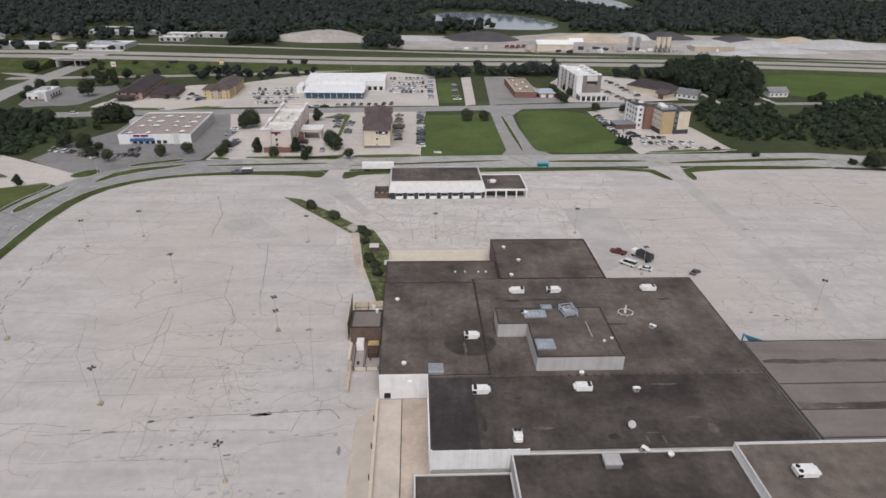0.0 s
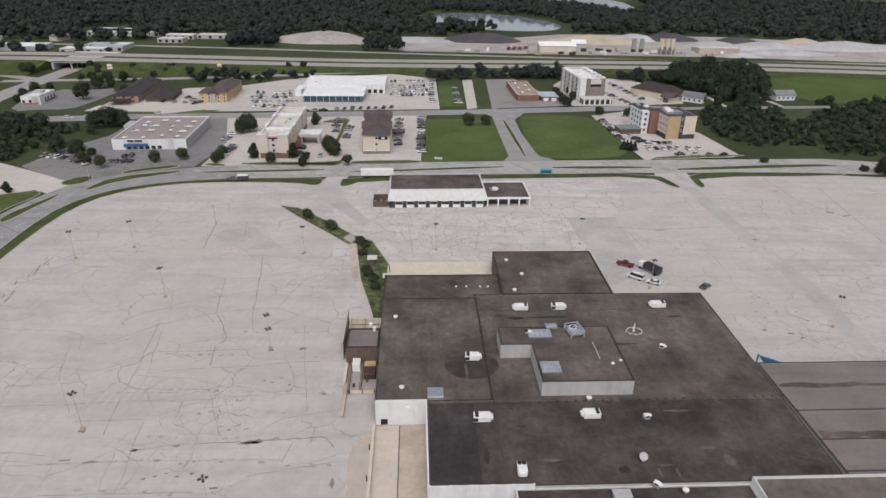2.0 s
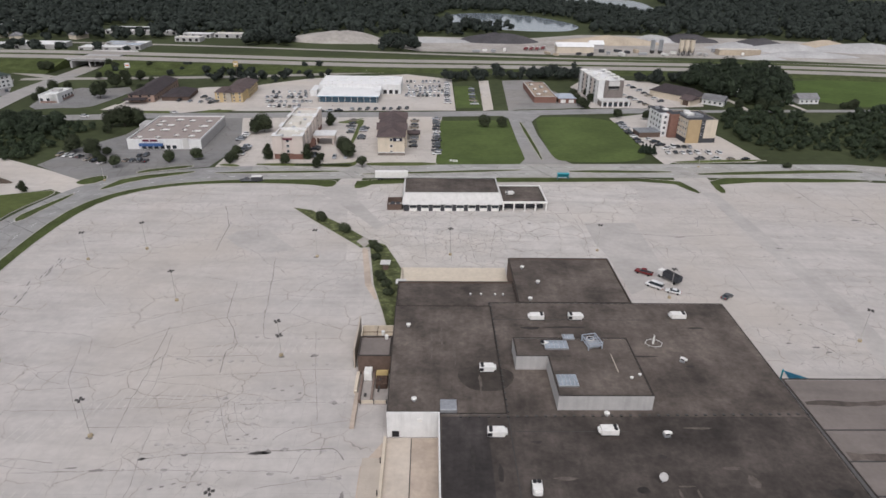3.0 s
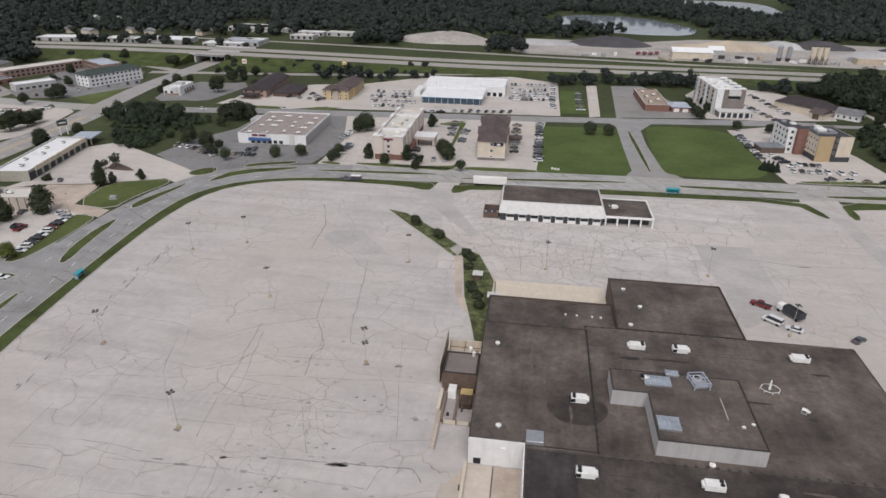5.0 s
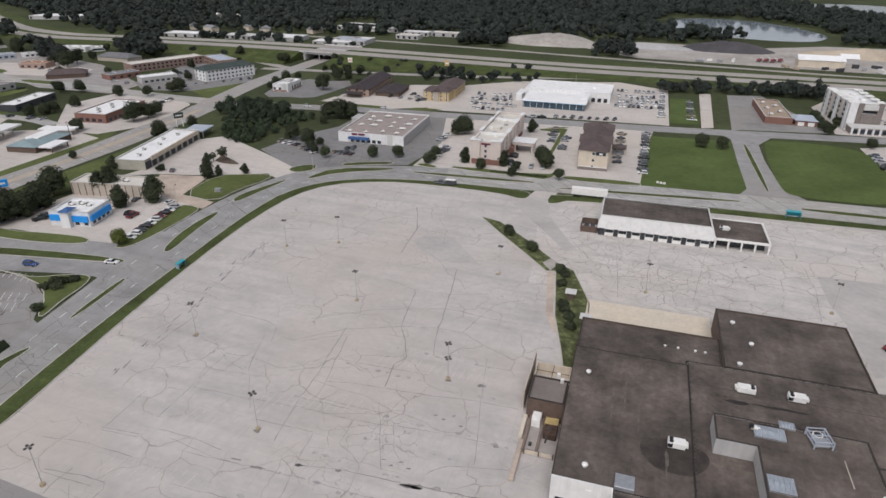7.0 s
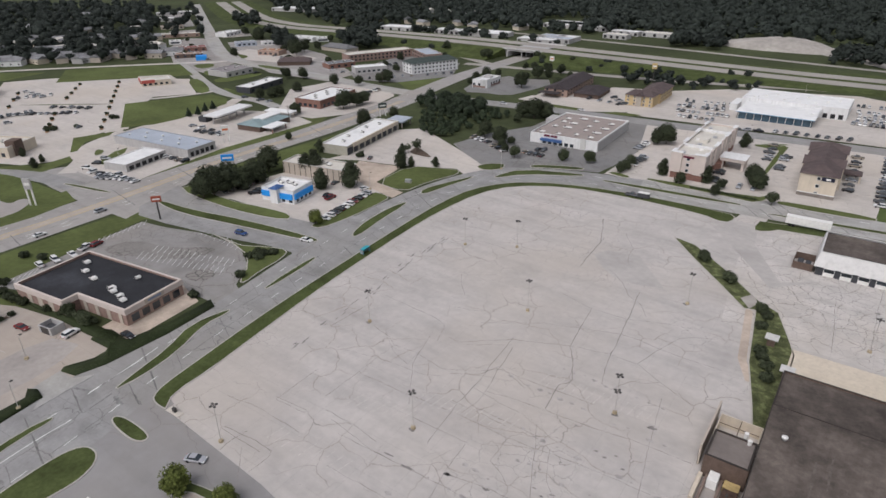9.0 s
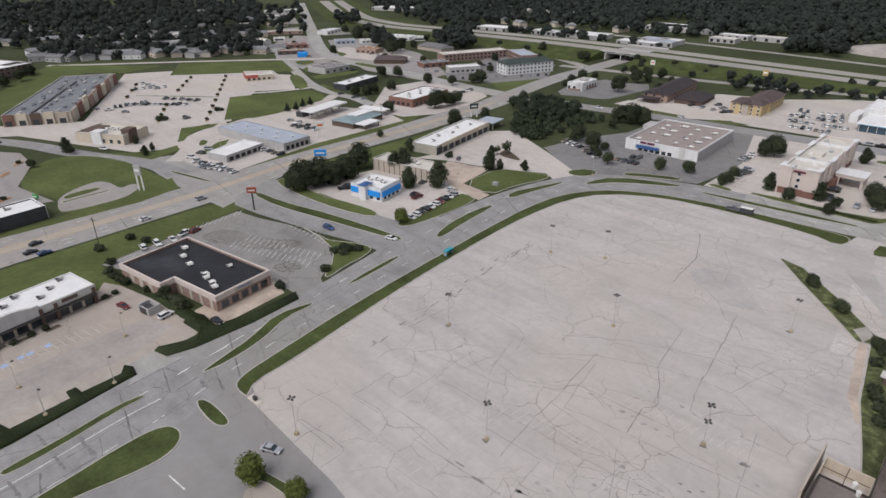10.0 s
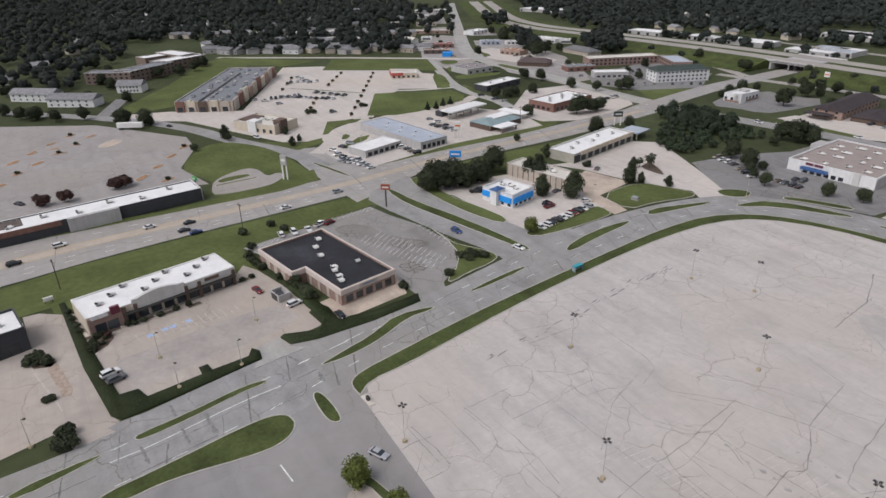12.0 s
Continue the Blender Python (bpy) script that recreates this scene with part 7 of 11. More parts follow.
panel(r, W, D, "S", 6.8, 15.0, 4.0, 9.2, TAUPEPANEL, 1.2, "entrance_bay")
for k in range(5):
    panel(r, W, D, "W", 1 + k * 8.8, 4.2 + k * 8.8, 0, H + 1.1, PINK if k % 2 else WHITEWALL, 0.6, "bay")
    part("parapet_cap", boxes((-0.9, 3.6 + k % 2, 0.6 + k * 8.8, 4.8 + k * 8.8, H + 1.104, H + 1.7), bevel=0.08), UNITWHITE, r)
    part("parapet_cap", boxes((W - 3.2, W + 0.8, 1.6 + k * 8.8, 5.8 + k * 8.8, H + 1.104, H + 1.7), bevel=0.08), UNITWHITE, r)
    part("roof_plant", boxes((5 + k % 2 * 4, 7.4 + k % 2 * 4, 4 + k * 8, 6.6 + k * 8, H, H + 1.1), bevel=0.08), UNITWHITE, r)
part("podium", boxes((0.5, W + 2.5, -9.5, -1.3, 0, 3.4), bevel=0.1), TAUPEPANEL, r, "low stone podium with a terrace")
part("podium_roof", boxes((0.1, W + 2.9, -9.9, -1.25, 3.404, 4.0), bevel=0.06), OFFWHITE, r)
for k in range(6):
    part("podium_pier", boxes((0.6 + k * 3.6, 1.5 + k * 3.6, -10.2, -9.5, 0, 3.4)), WHITEWALL, r)
    part("podium_window", pane_mesh(2.4, 2.2), None, r, at=Matrix.Translation((2.9 + k * 3.6 if k < 5 else 19.2, -9.5, 1.6)))
hotel_windows(r, W, D, H, 5, "W", 6.5, 41, 5, None, 3.0, 1.4)
hotel_windows(r, W, D, H, 5, "S", 2, 2, 1, None, 1.6, 1.3)

H, W, D = 12.2, 16.8, 22
r = block("hotel", "four-storey cream and ochre hotel with brick tower and dark roof", "hotel", (121.6, 349.4), 9.5, W, D, H, CREAM, DARKGREY, 0.4, DARKTRIM)
panel(r, W, D, "S", 7.4, W, -0.05, 2.4, DARKGREY, 0.25, "stone_base")
panel(r, W, D, "W", 0.2, 10.6, -0.05, 2.6, DARKGREY, 0.25, "stone_base")
panel(r, W, D, "S", -0.1, 7.2, 0, H + 0.5, OCHRE, 0.4, "ochre_panel", "ochre wall panel")
panel(r, W, D, "S", 7.4, 9.7, 2.4, H + 0.5, DARKGREY, 0.1, "window_strip")
hotel_windows(r, W, D, H, 4, "S", 8.5, 8.5, 1, WHITEWALL, 0.9, 1.2)
windows(r, W, D, "W", 2.0, 10.0, 4, [4.4, 7.4, 10.4], 0.9, 1.3, WHITEWALL)
hotel_windows(r, W, D, H, 4, "E", 2.5, 20, 6, None, 1.3, 1.5)
part("brick_tower", boxes((-4.6, -0.02, 11.0, 17, -0.1, H + 0.9)), BRICK, r, "red brick stair tower")
part("tower_roof", boxes((-4.3, -0.3, 11.3, 16.7, H + 0.904, H + 1.0)), DARKGREY, r)
part("white_wing", boxes((-8.6, -4.64, 13.5, 30, -0.1, H + 0.3)), WHITEWALL, r)
part("rear_wing", boxes((-4.62, 0.3, 17.02, 34, -0.1, H)), CREAM, r)
part("rear_roof", boxes((-8.3, 0.1, 17.3, 33.7, H + 0.31, H + 0.45)), DARKGREY, r)
for k in range(4):
    for j in range(4):
        part("window", pane_mesh(1.2, 1.4), None, r, at=Matrix.Translation((-8.6, 15.4 + j * 3.6, 2.0 + k * 3.0)) @ Matrix.Rotation(radians(270), 4, "Z"))
    part("window", pane_mesh(1.2, 1.4), None, r, at=Matrix.Translation((-6.6, 13.5, 2.0 + k * 3.0)))
for x, y, w, d, h in ((3.2, 8.5, 4.2, 4.6, 1.5), (8.6, 8, 2.4, 3.2, 1.0), (5.6, 15.5, 3.0, 2.6, 1.3), (-3.6, 22, 2.6, 3.0, 1.0), (-6.6, 26, 2.2, 2.2, 1.2)):
    part("roof_plant", boxes((x, x + w, y, y + d, H + 0.3, H + 0.3 + h), bevel=0.2), UNITWHITE if w > 2.5 else STEEL, r)
part("plant_screen", ring(bmesh.new(), [(2, 6.8), (11.8, 6.8), (11.8, 14.4), (2, 14.4)], [(2.2, 7.0), (11.6, 7.0), (11.6, 14.2), (2.2, 14.2)], H, H + 1.1), STEEL, r)
part("low_annex", boxes((-21, -8.7, 12.5, 21, 0, 2.8)), BROWNBRICK, r, "low stone-faced annex")
part("annex_roof", boxes((-21.4, -8.62, 12.1, 21.4, 2.804, 3.2)), ROOFGREY, r)

r = pitched("motel", "low tan motel with brown hipped roof", "motel", (133.5, 470.0), -48, 34, 17, 4.2, 4.6, CREAM, DARKSHINGLE, 7.0)
part("porch", boxes((29, 36, -7, 3, 0, 3.7)), CREAM, r)
part("porch_gable", gable(bmesh.new(), 8, 11, 3.7, 2.6, 0.6), SHINGLE, r, at=Matrix.Translation((28.5, -7.4, 0)))
part("porch_door", boxes((30.5, 34.5, -7.12, -6.95, 0.1, 3.2)), BROWNBRICK, r)

r = pitched("motel", "two-storey brick motel with brown pitched roof", "motel", (-200.0, 416.0), 97, 54, 16, 4.8, 3.0, TANBRICK, DARKSHINGLE, 2.0)
part("porch_roof", boxes((-7, 0.4, 4, 18, 2.8, 3.2)), DARKSHINGLE, r)
windows(r, 52, 17, "W", 3, 14, 3, [1.5, 4.0], 1.4, 1.2)
windows(r, 52, 17, "S", 3, 49, 10, [1.5, 4.0], 1.4, 1.2)
r = pitched("motel_wing", "low grey-shingled motel wing", "motel", (-180.5, 423.0), 98, 26, 17, 2.6, 2.2, BROWNBRICK, DARKSHINGLE, 4.0)
r = pitched("inn", "mustard yellow inn with brown hipped roofs", "inn", (-161.3, 420.0), 5, 17.5, 13, 6.4, 2.6, YELLOW, SHINGLE, 4.5)
hotel_windows(r, 17.5, 13, 6.4, 3, "S", 2.0, 6.0, 2, WHITEWALL, 1.1, 1.1)
hotel_windows(r, 17.5, 13, 6.4, 3, "S", 12.0, 15.8, 2, WHITEWALL, 1.1, 1.1)
part("entrance_bay", boxes((7.2, 10.4, -1.0, 0, 0, 6.2)), mat("pale_stone_bay", (0.40, 0.36, 0.31), vary=0.1), r)
part("front_gable", roof_mesh(((5.4, -1.6, 6.4), (12.2, -1.6, 6.4), (8.8, -1.6, 8.6), (8.8, 7, 8.6), (5.4, 7, 6.4), (12.2, 7, 6.4)), ((0, 1, 2), (0, 2, 3, 4), (1, 5, 3, 2), (0, 4, 5, 1))), SHINGLE, r)
part("rear_wing", boxes((5, 18.5, 13.02, 42, -0.1, 6.4)), YELLOW, r)
part("rear_roof", gable(bmesh.new(), 29, 14, 6.4, 2.6, 0.6, 4.5), SHINGLE, r, at=Matrix.Translation((19.0, 12.8, 0)) @ Matrix.Rotation(radians(90), 4, "Z"))
for z in (1.3, 3.4, 5.4):
    for y in np.linspace(15, 40, 8):
        part("window", pane_mesh(1.1, 1.1), None, r, at=Matrix.Translation((18.5, float(y), z)) @ Matrix.Rotation(radians(90), 4, "Z"))
# the small white restaurant by the freeway ramp
r = block("restaurant", "small white restaurant with stepped parapet and pink brick base", "restaurant", (-259.6, 408.0), 95, 22, 11, 4.4, WHITEWALL, ROOFWHITE, 0.8, WHITEWALL)
part("tower", boxes((0, 6, -0.8, 4, 0, 6.0), bevel=0.06), WHITEWALL, r)
part("tower", boxes((13, 18, 4, 9, 4.4, 5.8), bevel=0.06), GREYWALL, r)
panel(r, 22, 11, "S", 6.4, 21.6, 0.1, 1.3, PINKBRICK, 0.14, "brick_base")
panel(r, 22, 11, "W", 0.4, 10.6, 0.1, 1.3, PINKBRICK, 0.14, "brick_base")
windows(r, 22, 11, "S", 8, 20, 4, [2.2], 2.2, 1.6)
windows(r, 22, 11, "W", 5.4, 9.5, 2, [2.2], 1.8, 1.6)
# ---- western parcels ----
r = block("flooring_shop", "low brick shop with black flat roof and cream parapet", "shop", (-204.6, 84.5), 10, 40, 24.2, 4.4, PINKBRICK, ROOFBLACK, 0.75, PINK,
          outline=[(-2, 0), (20, 0), (20, 4.8), (40, 4.8), (40, 24.2), (-2, 24.2)])
o = [(-2, 0), (20, 0), (20, 4.8), (40, 4.8), (40, 24.2), (-2, 24.2)]
part("fascia", ring(bmesh.new(), inset(o, -0.25), inset(o, 0.1), 3.5, 5.2), PINK, r, "pale pink fascia band below the roof edge")
panel(r, 40, 24.2, "E", 5.5, 23.8, 0.3, 3.2, TANBRICK, 0.12, "brick_front")
for s in (7.5, 11.0, 14.5, 18.0, 21.5):
    part("shop_window", pane_mesh(2.4, 2.2), None, r, at=on_side("E", 40.15, 24.2, s, 1.7))
panel(r, 40, 24.2, "E", 11.0, 17.5, 3.9, 5.3, BEIGE, 0.45, "sign_board")
panel(r, 40, 24.2, "E", 12.0, 16.5, 4.3, 4.9, mat("slate_blue_letters", (0.20, 0.24, 0.34), 0.6), 0.5, "sign", "blue sign letters as a plain bar")
for s in (3, 8, 13):
    panel(r, 40, 24.2, "S", s, s + 2.2, 0.3, 3.4, BEIGE, 0.12, "pilaster")
for s in (22, 27, 32, 37):
    part("pilaster", boxes((s, s + 1.4, 4.6, 4.85, 0.2, 3.4)), BEIGE, r)
for u, v, w in ((4, 19, 2.2), (9, 15.0, 2.2), (15.5, 13.0, 2.2), (27, 19.5, 1.2), (25.5, 11.8, 2.4), (27.5, 10.6, 2.0), (31.5, 9.8, 2.2), (34.2, 8.6, 2.2)):
    c = Matrix(r.matrix_basis) @ Vector((u, v, 4.4))
    rooftop_unit(c, 9, w, 1.5, 1.1)
# painted stalls north of the shop
stall = mesh_of(boxes((-2.5, 2.5, -0.06, 0.06, 0, 0.012)), FADED, "stall_line")


bright_stall = mesh_of(boxes((-2.5, 2.5, -0.06, 0.06, 0, 0.012)), PAINT, "stall_line")


def stalls(name, a, b, n, ang, label="row of painted parking stall lines", line=stall):
    root = thing(name, label, "road marking")
    root["kind"] = "structure"
    for p in along(a, b, n):
        part("stall_line", line, None, root, at=Matrix.Translation((p[0], p[1], 0.012)) @ Matrix.Rotation(radians(ang), 4, "Z"))
    return root


for a, b, n, c, d in (([(-205.2, 121)][0], [(-173.3, 131.2)][0], 17, [(-203.8, 118.8)][0], [(-208.4, 125)][0]), ([(-205.9, 127)][0], [(-175.2, 136.4)][0], 15, [(-203.4, 122.8)][0], [(-207.7, 128.8)][0]),
                      ([(-228.2, 117.8)][0], [(-230.1, 136.7)][0], 10, [(-225.3, 125.3)][0], [(-231.2, 130.8)][0]), ([(-204.8, 145.3)][0], [(-184.1, 145.3)][0], 9, [(-190.2, 142)][0], [(-193.8, 148)][0]), ([(-219.6, 84.8)][0], [(-221.8, 96.7)][0], 7, [(-218, 88.9)][0], [(-222.7, 93.6)][0])):
    stalls("stall_row", a, b, n, math.degrees(math.atan2(d[1] - c[1], d[0] - c[0])), "row of white painted parking stall lines", bright_stall)
for a, b, n, ang in (([(-178.2, 18.2)][0], [(-160, 23.1)][0], 7, 10), ([(-180.2, 42.8)][0], [(-181.9, 69.8)][0], 14, 12)):
    stalls("stall_row", a, b, n, ang)
for a, b, n, ang in (([(-94.2, 112.7)][0], [(-81, 115.7)][0], 7, 80), ([(-82.6, 122.5)][0], [(-60.7, 127.2)][0], 12, 84), ([(-100.2, 94)][0], [(-81.3, 95.8)][0], 9, 84), ([(-63.3, 145.2)][0], [(-38, 148.1)][0], 14, 84)):
    stalls("stall_row", a, b, n, ang, "row of almost worn-off parking stall lines")
for p in [(-180.2, 45.8), (-181.3, 49.7), (-181.6, 51.9), (-182.3, 56.3)]:
    tagged(part("disabled_stall", boxes((-0.85, 0.85, -0.8, 0.8, 0.03, 0.038)), BPAINT, at=Matrix.Translation((p[0], p[1], 0)) @ Matrix.Rotation(radians(12), 4, "Z")), "blue painted disabled parking stall", "road marking", "blue stalls")

r = block("shop_row", "white-roofed row of shops with tan stone fronts", "shop", (-188.9, 31.8), 101.4, 43, 14.2, 5.2, CREAM, ROOFWHITE, 0.15, WHITEWALL)
panel(r, 43, 14.2, "S", 0.2, 9.0, 0, 5.0, PINKBRICK, 0.7, "brick_front", "dark red brick shop front")
panel(r, 43, 14.2, "S", 1.0, 5.5, 4.6, 5.8, WHITEWALL, 0.85, "fascia")
panel(r, 43, 14.2, "S", 6.2, 8.6, 4.4, 6.6, MAROON, 0.9, "sign", "dark red square sign")
panel(r, 43, 14.2, "S", 12, 27, 3.4, 6.6, OFFWHITE, 0.6, "raised_fascia", "arched cream fascia")
panel(r, 43, 14.2, "S", 27.2, 42.8, 3.8, 5.9, OFFWHITE, 0.5, "fascia")
panel(r, 43, 14.2, "S", 33, 37.5, 4.4, 5.4, BROWNBRICK, 0.65, "sign", "dark brown sign as a plain bar")
for s in (3, 6.2, 10.8, 14.5, 18.2, 21.9, 25.6, 29.3, 33, 36.7, 40.4):
    part("shop_window", pane_mesh(2.9, 2.7), None, r, at=on_side("S", 43, 14.2, s, 1.6) @ Matrix.Translation((0, -0.75 if s < 9 else -0.12, 0)))
for s in (9.6, 12.6, 27.2, 31.2, 42):
    part("pier", boxes((s - 0.5, s + 0.5, -0.85, 0.1, 0, 5.2)), BROWNBRICK, r)
bm = bmesh.new()
arch = [(13.0, 6.5)] + [(13.0 + 12.5 * t, 6.5 + 1.1 * math.sin(math.pi * t)) for t in np.linspace(0.04, 0.96, 13)] + [(25.5, 6.5)]
lo, hi = [[bm.verts.new((x, y, z)) for x, z in arch] for y in (-0.72, 0.3)]
bm.faces.new(lo)
bm.faces.new(hi[::-1])
for k in range(len(arch)):
    bm.faces.new((lo[k], hi[k], hi[(k + 1) % len(arch)], lo[(k + 1) % len(arch)]))
part("arch", bm, OFFWHITE, r, "low white arch over the middle shops")
part("canopy", boxes((9.4, 42.5, -1.6, -0.1, 3.0, 3.25)), DARKTRIM, r)
for k in range(9):
    c = Matrix(r.matrix_basis) @ Vector((5 + k * 4.2, 5.5 + 3.2 * ((k * 7) % 3), 5.2))
    rooftop_unit(c, 101, 1.6, 1.2, 0.8, material=GREYWALL)
r = block("grey_shop", "charcoal clad building with white roof", "shop", (-185.0, -11.0), 101, 29.5, 13.5, 6.2, DARKGREY, ROOFWHITE, 0.6, DARKGREY)
panel(r, 29.5, 13.5, "E", 2, 12, 0.2, 4.6, GLASS, 0.2, "glazing")
panel(r, 29.5, 13.5, "E", 3, 5.2, 4.8, 5.9, UNITWHITE, 0.25, "sign_shape")
windows(r, 29.5, 13.5, "S", 3, 26, 6, [1.8], 2.6, 2.6)
for k in range(3):
    rooftop_unit(Matrix(r.matrix_basis) @ Vector((24 - k * 6, 6, 6.2)), 101, 2.2, 1.6, 1.0)
r = block("long_shop", "long dark building with white membrane roof along the arterial", "shop", (-264.0, -40.0), 96.7, 122, 13, 4.8, DARKGREY, ROOFWHITE, 0.4, WHITEWALL)
part("roof_section", boxes((0.6, 58.5, 4.2, 12.4, 4.5, 4.83)), ROOFDARK, r, "dark brown roof over one end")
panel(r, 122, 13, "S", 72, 90, 0, 5.3, GREYWALL, 1.6, "grey_front", "pale grey projecting front")
panel(r, 122, 13, "S", 40, 70, 3.2, 5.2, BRICK, 0.3, "brick_band")
panel(r, 122, 13, "S", 91, 121, 0.2, 4.0, DARKGREY, 0.3, "glazing")
panel(r, 122, 13, "E", 0, 13, 0, 4.8, GREYWALL, 0.3, "end_wall")
for k in range(10):
    rooftop_unit(Matrix(r.matrix_basis) @ Vector((8 + k * 11.5, 4 + 4 * (k % 2), 4.8)), 97, 2.2, 1.6, 1.0)

r = block("diner", "white diner with bright blue awnings and roof sign", "restaurant", (-213.5, 178.5), 14, 15.6, 13.4, 5.0, WHITEWALL, ROOFWHITE, 0.7)
panel(r, 15.6, 13.4, "S", 0.4, 5.4, 2.2, 4.4, BLUE, 0.7, "awning", "bright blue awning")
panel(r, 15.6, 13.4, "S", 9.2, 15.2, 2.0, 4.2, BLUE, 0.7, "awning", "bright blue awning")
panel(r, 15.6, 13.4, "E", 0.5, 12.6, 2.0, 4.2, BLUE, 0.7, "awning", "bright blue awning")
part("entrance_bay", boxes((5.6, 9.0, -2.0, 3.0, 0, 6.2), bevel=0.08), WHITEWALL, r)
bm = bmesh.new()
v = [bm.verts.new(c) for c in ((5.2, -2.4, 6.22), (9.4, -2.4, 6.22), (9.4, 3.4, 6.22), (5.2, 3.4, 6.22), (7.3, 0.5, 7.4))]
for f in ((0, 1, 4), (1, 2, 4), (2, 3, 4), (3, 0, 4), (3, 2, 1, 0)):
    bm.faces.new([v[k] for k in f])
part("cap_roof", bm, NAVY, r, "blue pyramid roof over the entrance")
windows(r, 15.6, 13.4, "S", 10.5, 14, 2, [1.3], 1.6, 1.5)
windows(r, 15.6, 13.4, "E", 2.5, 11, 4, [1.3], 1.6, 1.5)
for k in range(3):
    rooftop_unit(Matrix(r.matrix_basis) @ Vector((4 + k * 3.4, 8 + k % 2, 5.0)), 14, 2.0, 1.6, 1.0)
r = block("panel_building", "beige ribbed building with cream roof", "office", (-232.5, 205.0), 12, 32.5, 10.8, 5.2, BEIGE, ROOFCREAM, 0.4, COPING)
for k in range(11):
    panel(r, 32.5, 10.8, "S", 0.3 + k * 3, 0.6 + k * 3, 0, 5.2, DARKTRIM, 0.08, "rib")
panel(r, 32.5, 10.8, "E", 0.5, 10.3, 0.3, 4.9, BROWNBRICK, 0.15, "brick_end")
rooftop_unit(Matrix(r.matrix_basis) @ Vector((22, 5, 5.2)), 12, 2.6, 1.6, 1.1)
r = block("shop_row", "white-roofed strip of shops beside the arterial road", "shop", (-227.0, 240.0), 103, 53, 15, 4.2, mat("pale_olive_panel", (0.36, 0.345, 0.29), vary=0.1), ROOFWHITE, 0.5, WHITEWALL)
for k in range(8):
    panel(r, 53, 15, "S", 6 + k * 5.8, 9.5 + k * 5.8, 0.3, 2.8, DARKGREY, 0.2, "shop_front")
    panel(r, 53, 15, "S", 5.2 + k * 5.8, 10.2 + k * 5.8, 3.2, 5.2, CREAM, 0.7, "fascia")
panel(r, 53, 15, "S", 0.2, 5.0, 0.2, 3.6, DARKGREY, 0.15, "dark_front")
for k in range(5):
    rooftop_unit(Matrix(r.matrix_basis) @ Vector((8 + k * 9, 7 + k % 2 * 3, 4.2)), 103, 2.0, 1.5, 1.0)
part("drive_canopy", boxes((53.5, 66, -2, 9, 3.4, 4.0)), ROOFBLUE, r, "pale metal drive-through canopy")
for x, y in ((55, -1), (65, -1), (55, 8), (65, 8)):
    part("canopy_post", boxes((x, x + 0.5, y, y + 0.5, 0, 3.4)), BEIGE, r)

r = block("shopping_centre", "long grey-roofed shopping centre with tan and brick fronts", "shopping centre", (-430.0, 133.5), 149.8, 124, 37, 6.0, BEIGE, ROOFGREY, 0.6, COPING)
for k in range(10):
    panel(r, 124, 37, "S", 2 + k * 12, 11 + k * 12, 0, 7.4 + 0.8 * (k % 3), (BEIGE, BRICK, CREAM, TANBRICK)[k % 4], 1.2, "shop_front")
for k in range(5):
    panel(r, 124, 37, "W", 2 + k * 7.2, 7.5 + k * 7.2, 0, 6.8 + 0.5 * (k % 2), (BEIGE, CREAM, BROWNBRICK, CREAM, BRICK)[k], 0.9, "shop_front")
    panel(r, 124, 37, "W", 3 + k * 7.2, 6.5 + k * 7.2, 0.3, 3.2, GLASS, 1.0, "shop_window")
part("roof_step", boxes((4, 100, 21.2, 22.6, 5.9, 6.6)), DARKTRIM, r)
rng = random.Random(8)
for k in range(36):
    rooftop_unit(Matrix(r.matrix_basis) @ Vector((6 + (k % 12) * 9.8 + rng.uniform(-2, 2), 5.5 + (k // 12) * 11 + rng.uniform(-3, 3), 6.0)), 150, 2.4, 2.0, 1.3, material=STEEL if k % 3 else UNITWHITE)
r = block("restaurant", "white and tan stone restaurant with stepped towers", "restaurant", (-383.5, 122.0), 32, 30, 20, 4.6, CREAM, ROOFCREAM, 0.7)
part("tower", boxes((0, 9, 4, 16, 0, 5.4)), BROWNBRICK, r)
part("tower", boxes((11, 17, -1, 5, 0, 6.6)), WHITEWALL, r)
part("tower", boxes((26, 31, 4, 10, 0, 7.4)), BROWNBRICK, r)
windows(r, 30, 20, "S", 12.5, 27, 4, [1.6], 2.0, 2.0)
for k in range(4):
    rooftop_unit(Matrix(r.matrix_basis) @ Vector((11 + k * 4.5, 11, 4.6)), 32, 2.0, 1.6, 1.1)
r = block("car_wash", "low building with bright white metal roof", "garage", (-291.0, 162.0), 106, 24.5, 13.5, 3.4, GREYWALL, ROOFWHITE, 0.2, WHITEWALL)
windows(r, 24.5, 13.5, "S", 3, 22, 6, [1.4], 2.6, 1.9, None, "bay_door", DARKVOID)
r = block("workshop", "long blue-grey metal-roofed workshop", "workshop", (-340.7, 182.0), 9, 55, 17.5, 4.2, GREYWALL, ROOFBLUE, 0.1, STEEL)
windows(r, 55, 17.5, "E", 2.5, 15, 5, [1.6], 2.0, 2.2, None, "bay_door", DARKVOID)
for k in range(8):
    roof_vent(Matrix(r.matrix_basis) @ Vector((6 + k * 6.2, 5 + 6 * (k % 2), 4.2)), 0.7, 1.0)
r = thing("fuel_canopy", "long white forecourt canopy on columns", "canopy", pose(-327.3, 235.1, 0, 0, 0, 104))
part("deck", boxes((0, 31, 0, 10, 4.4, 5.3), bevel=0.05), WHITEWALL, r)
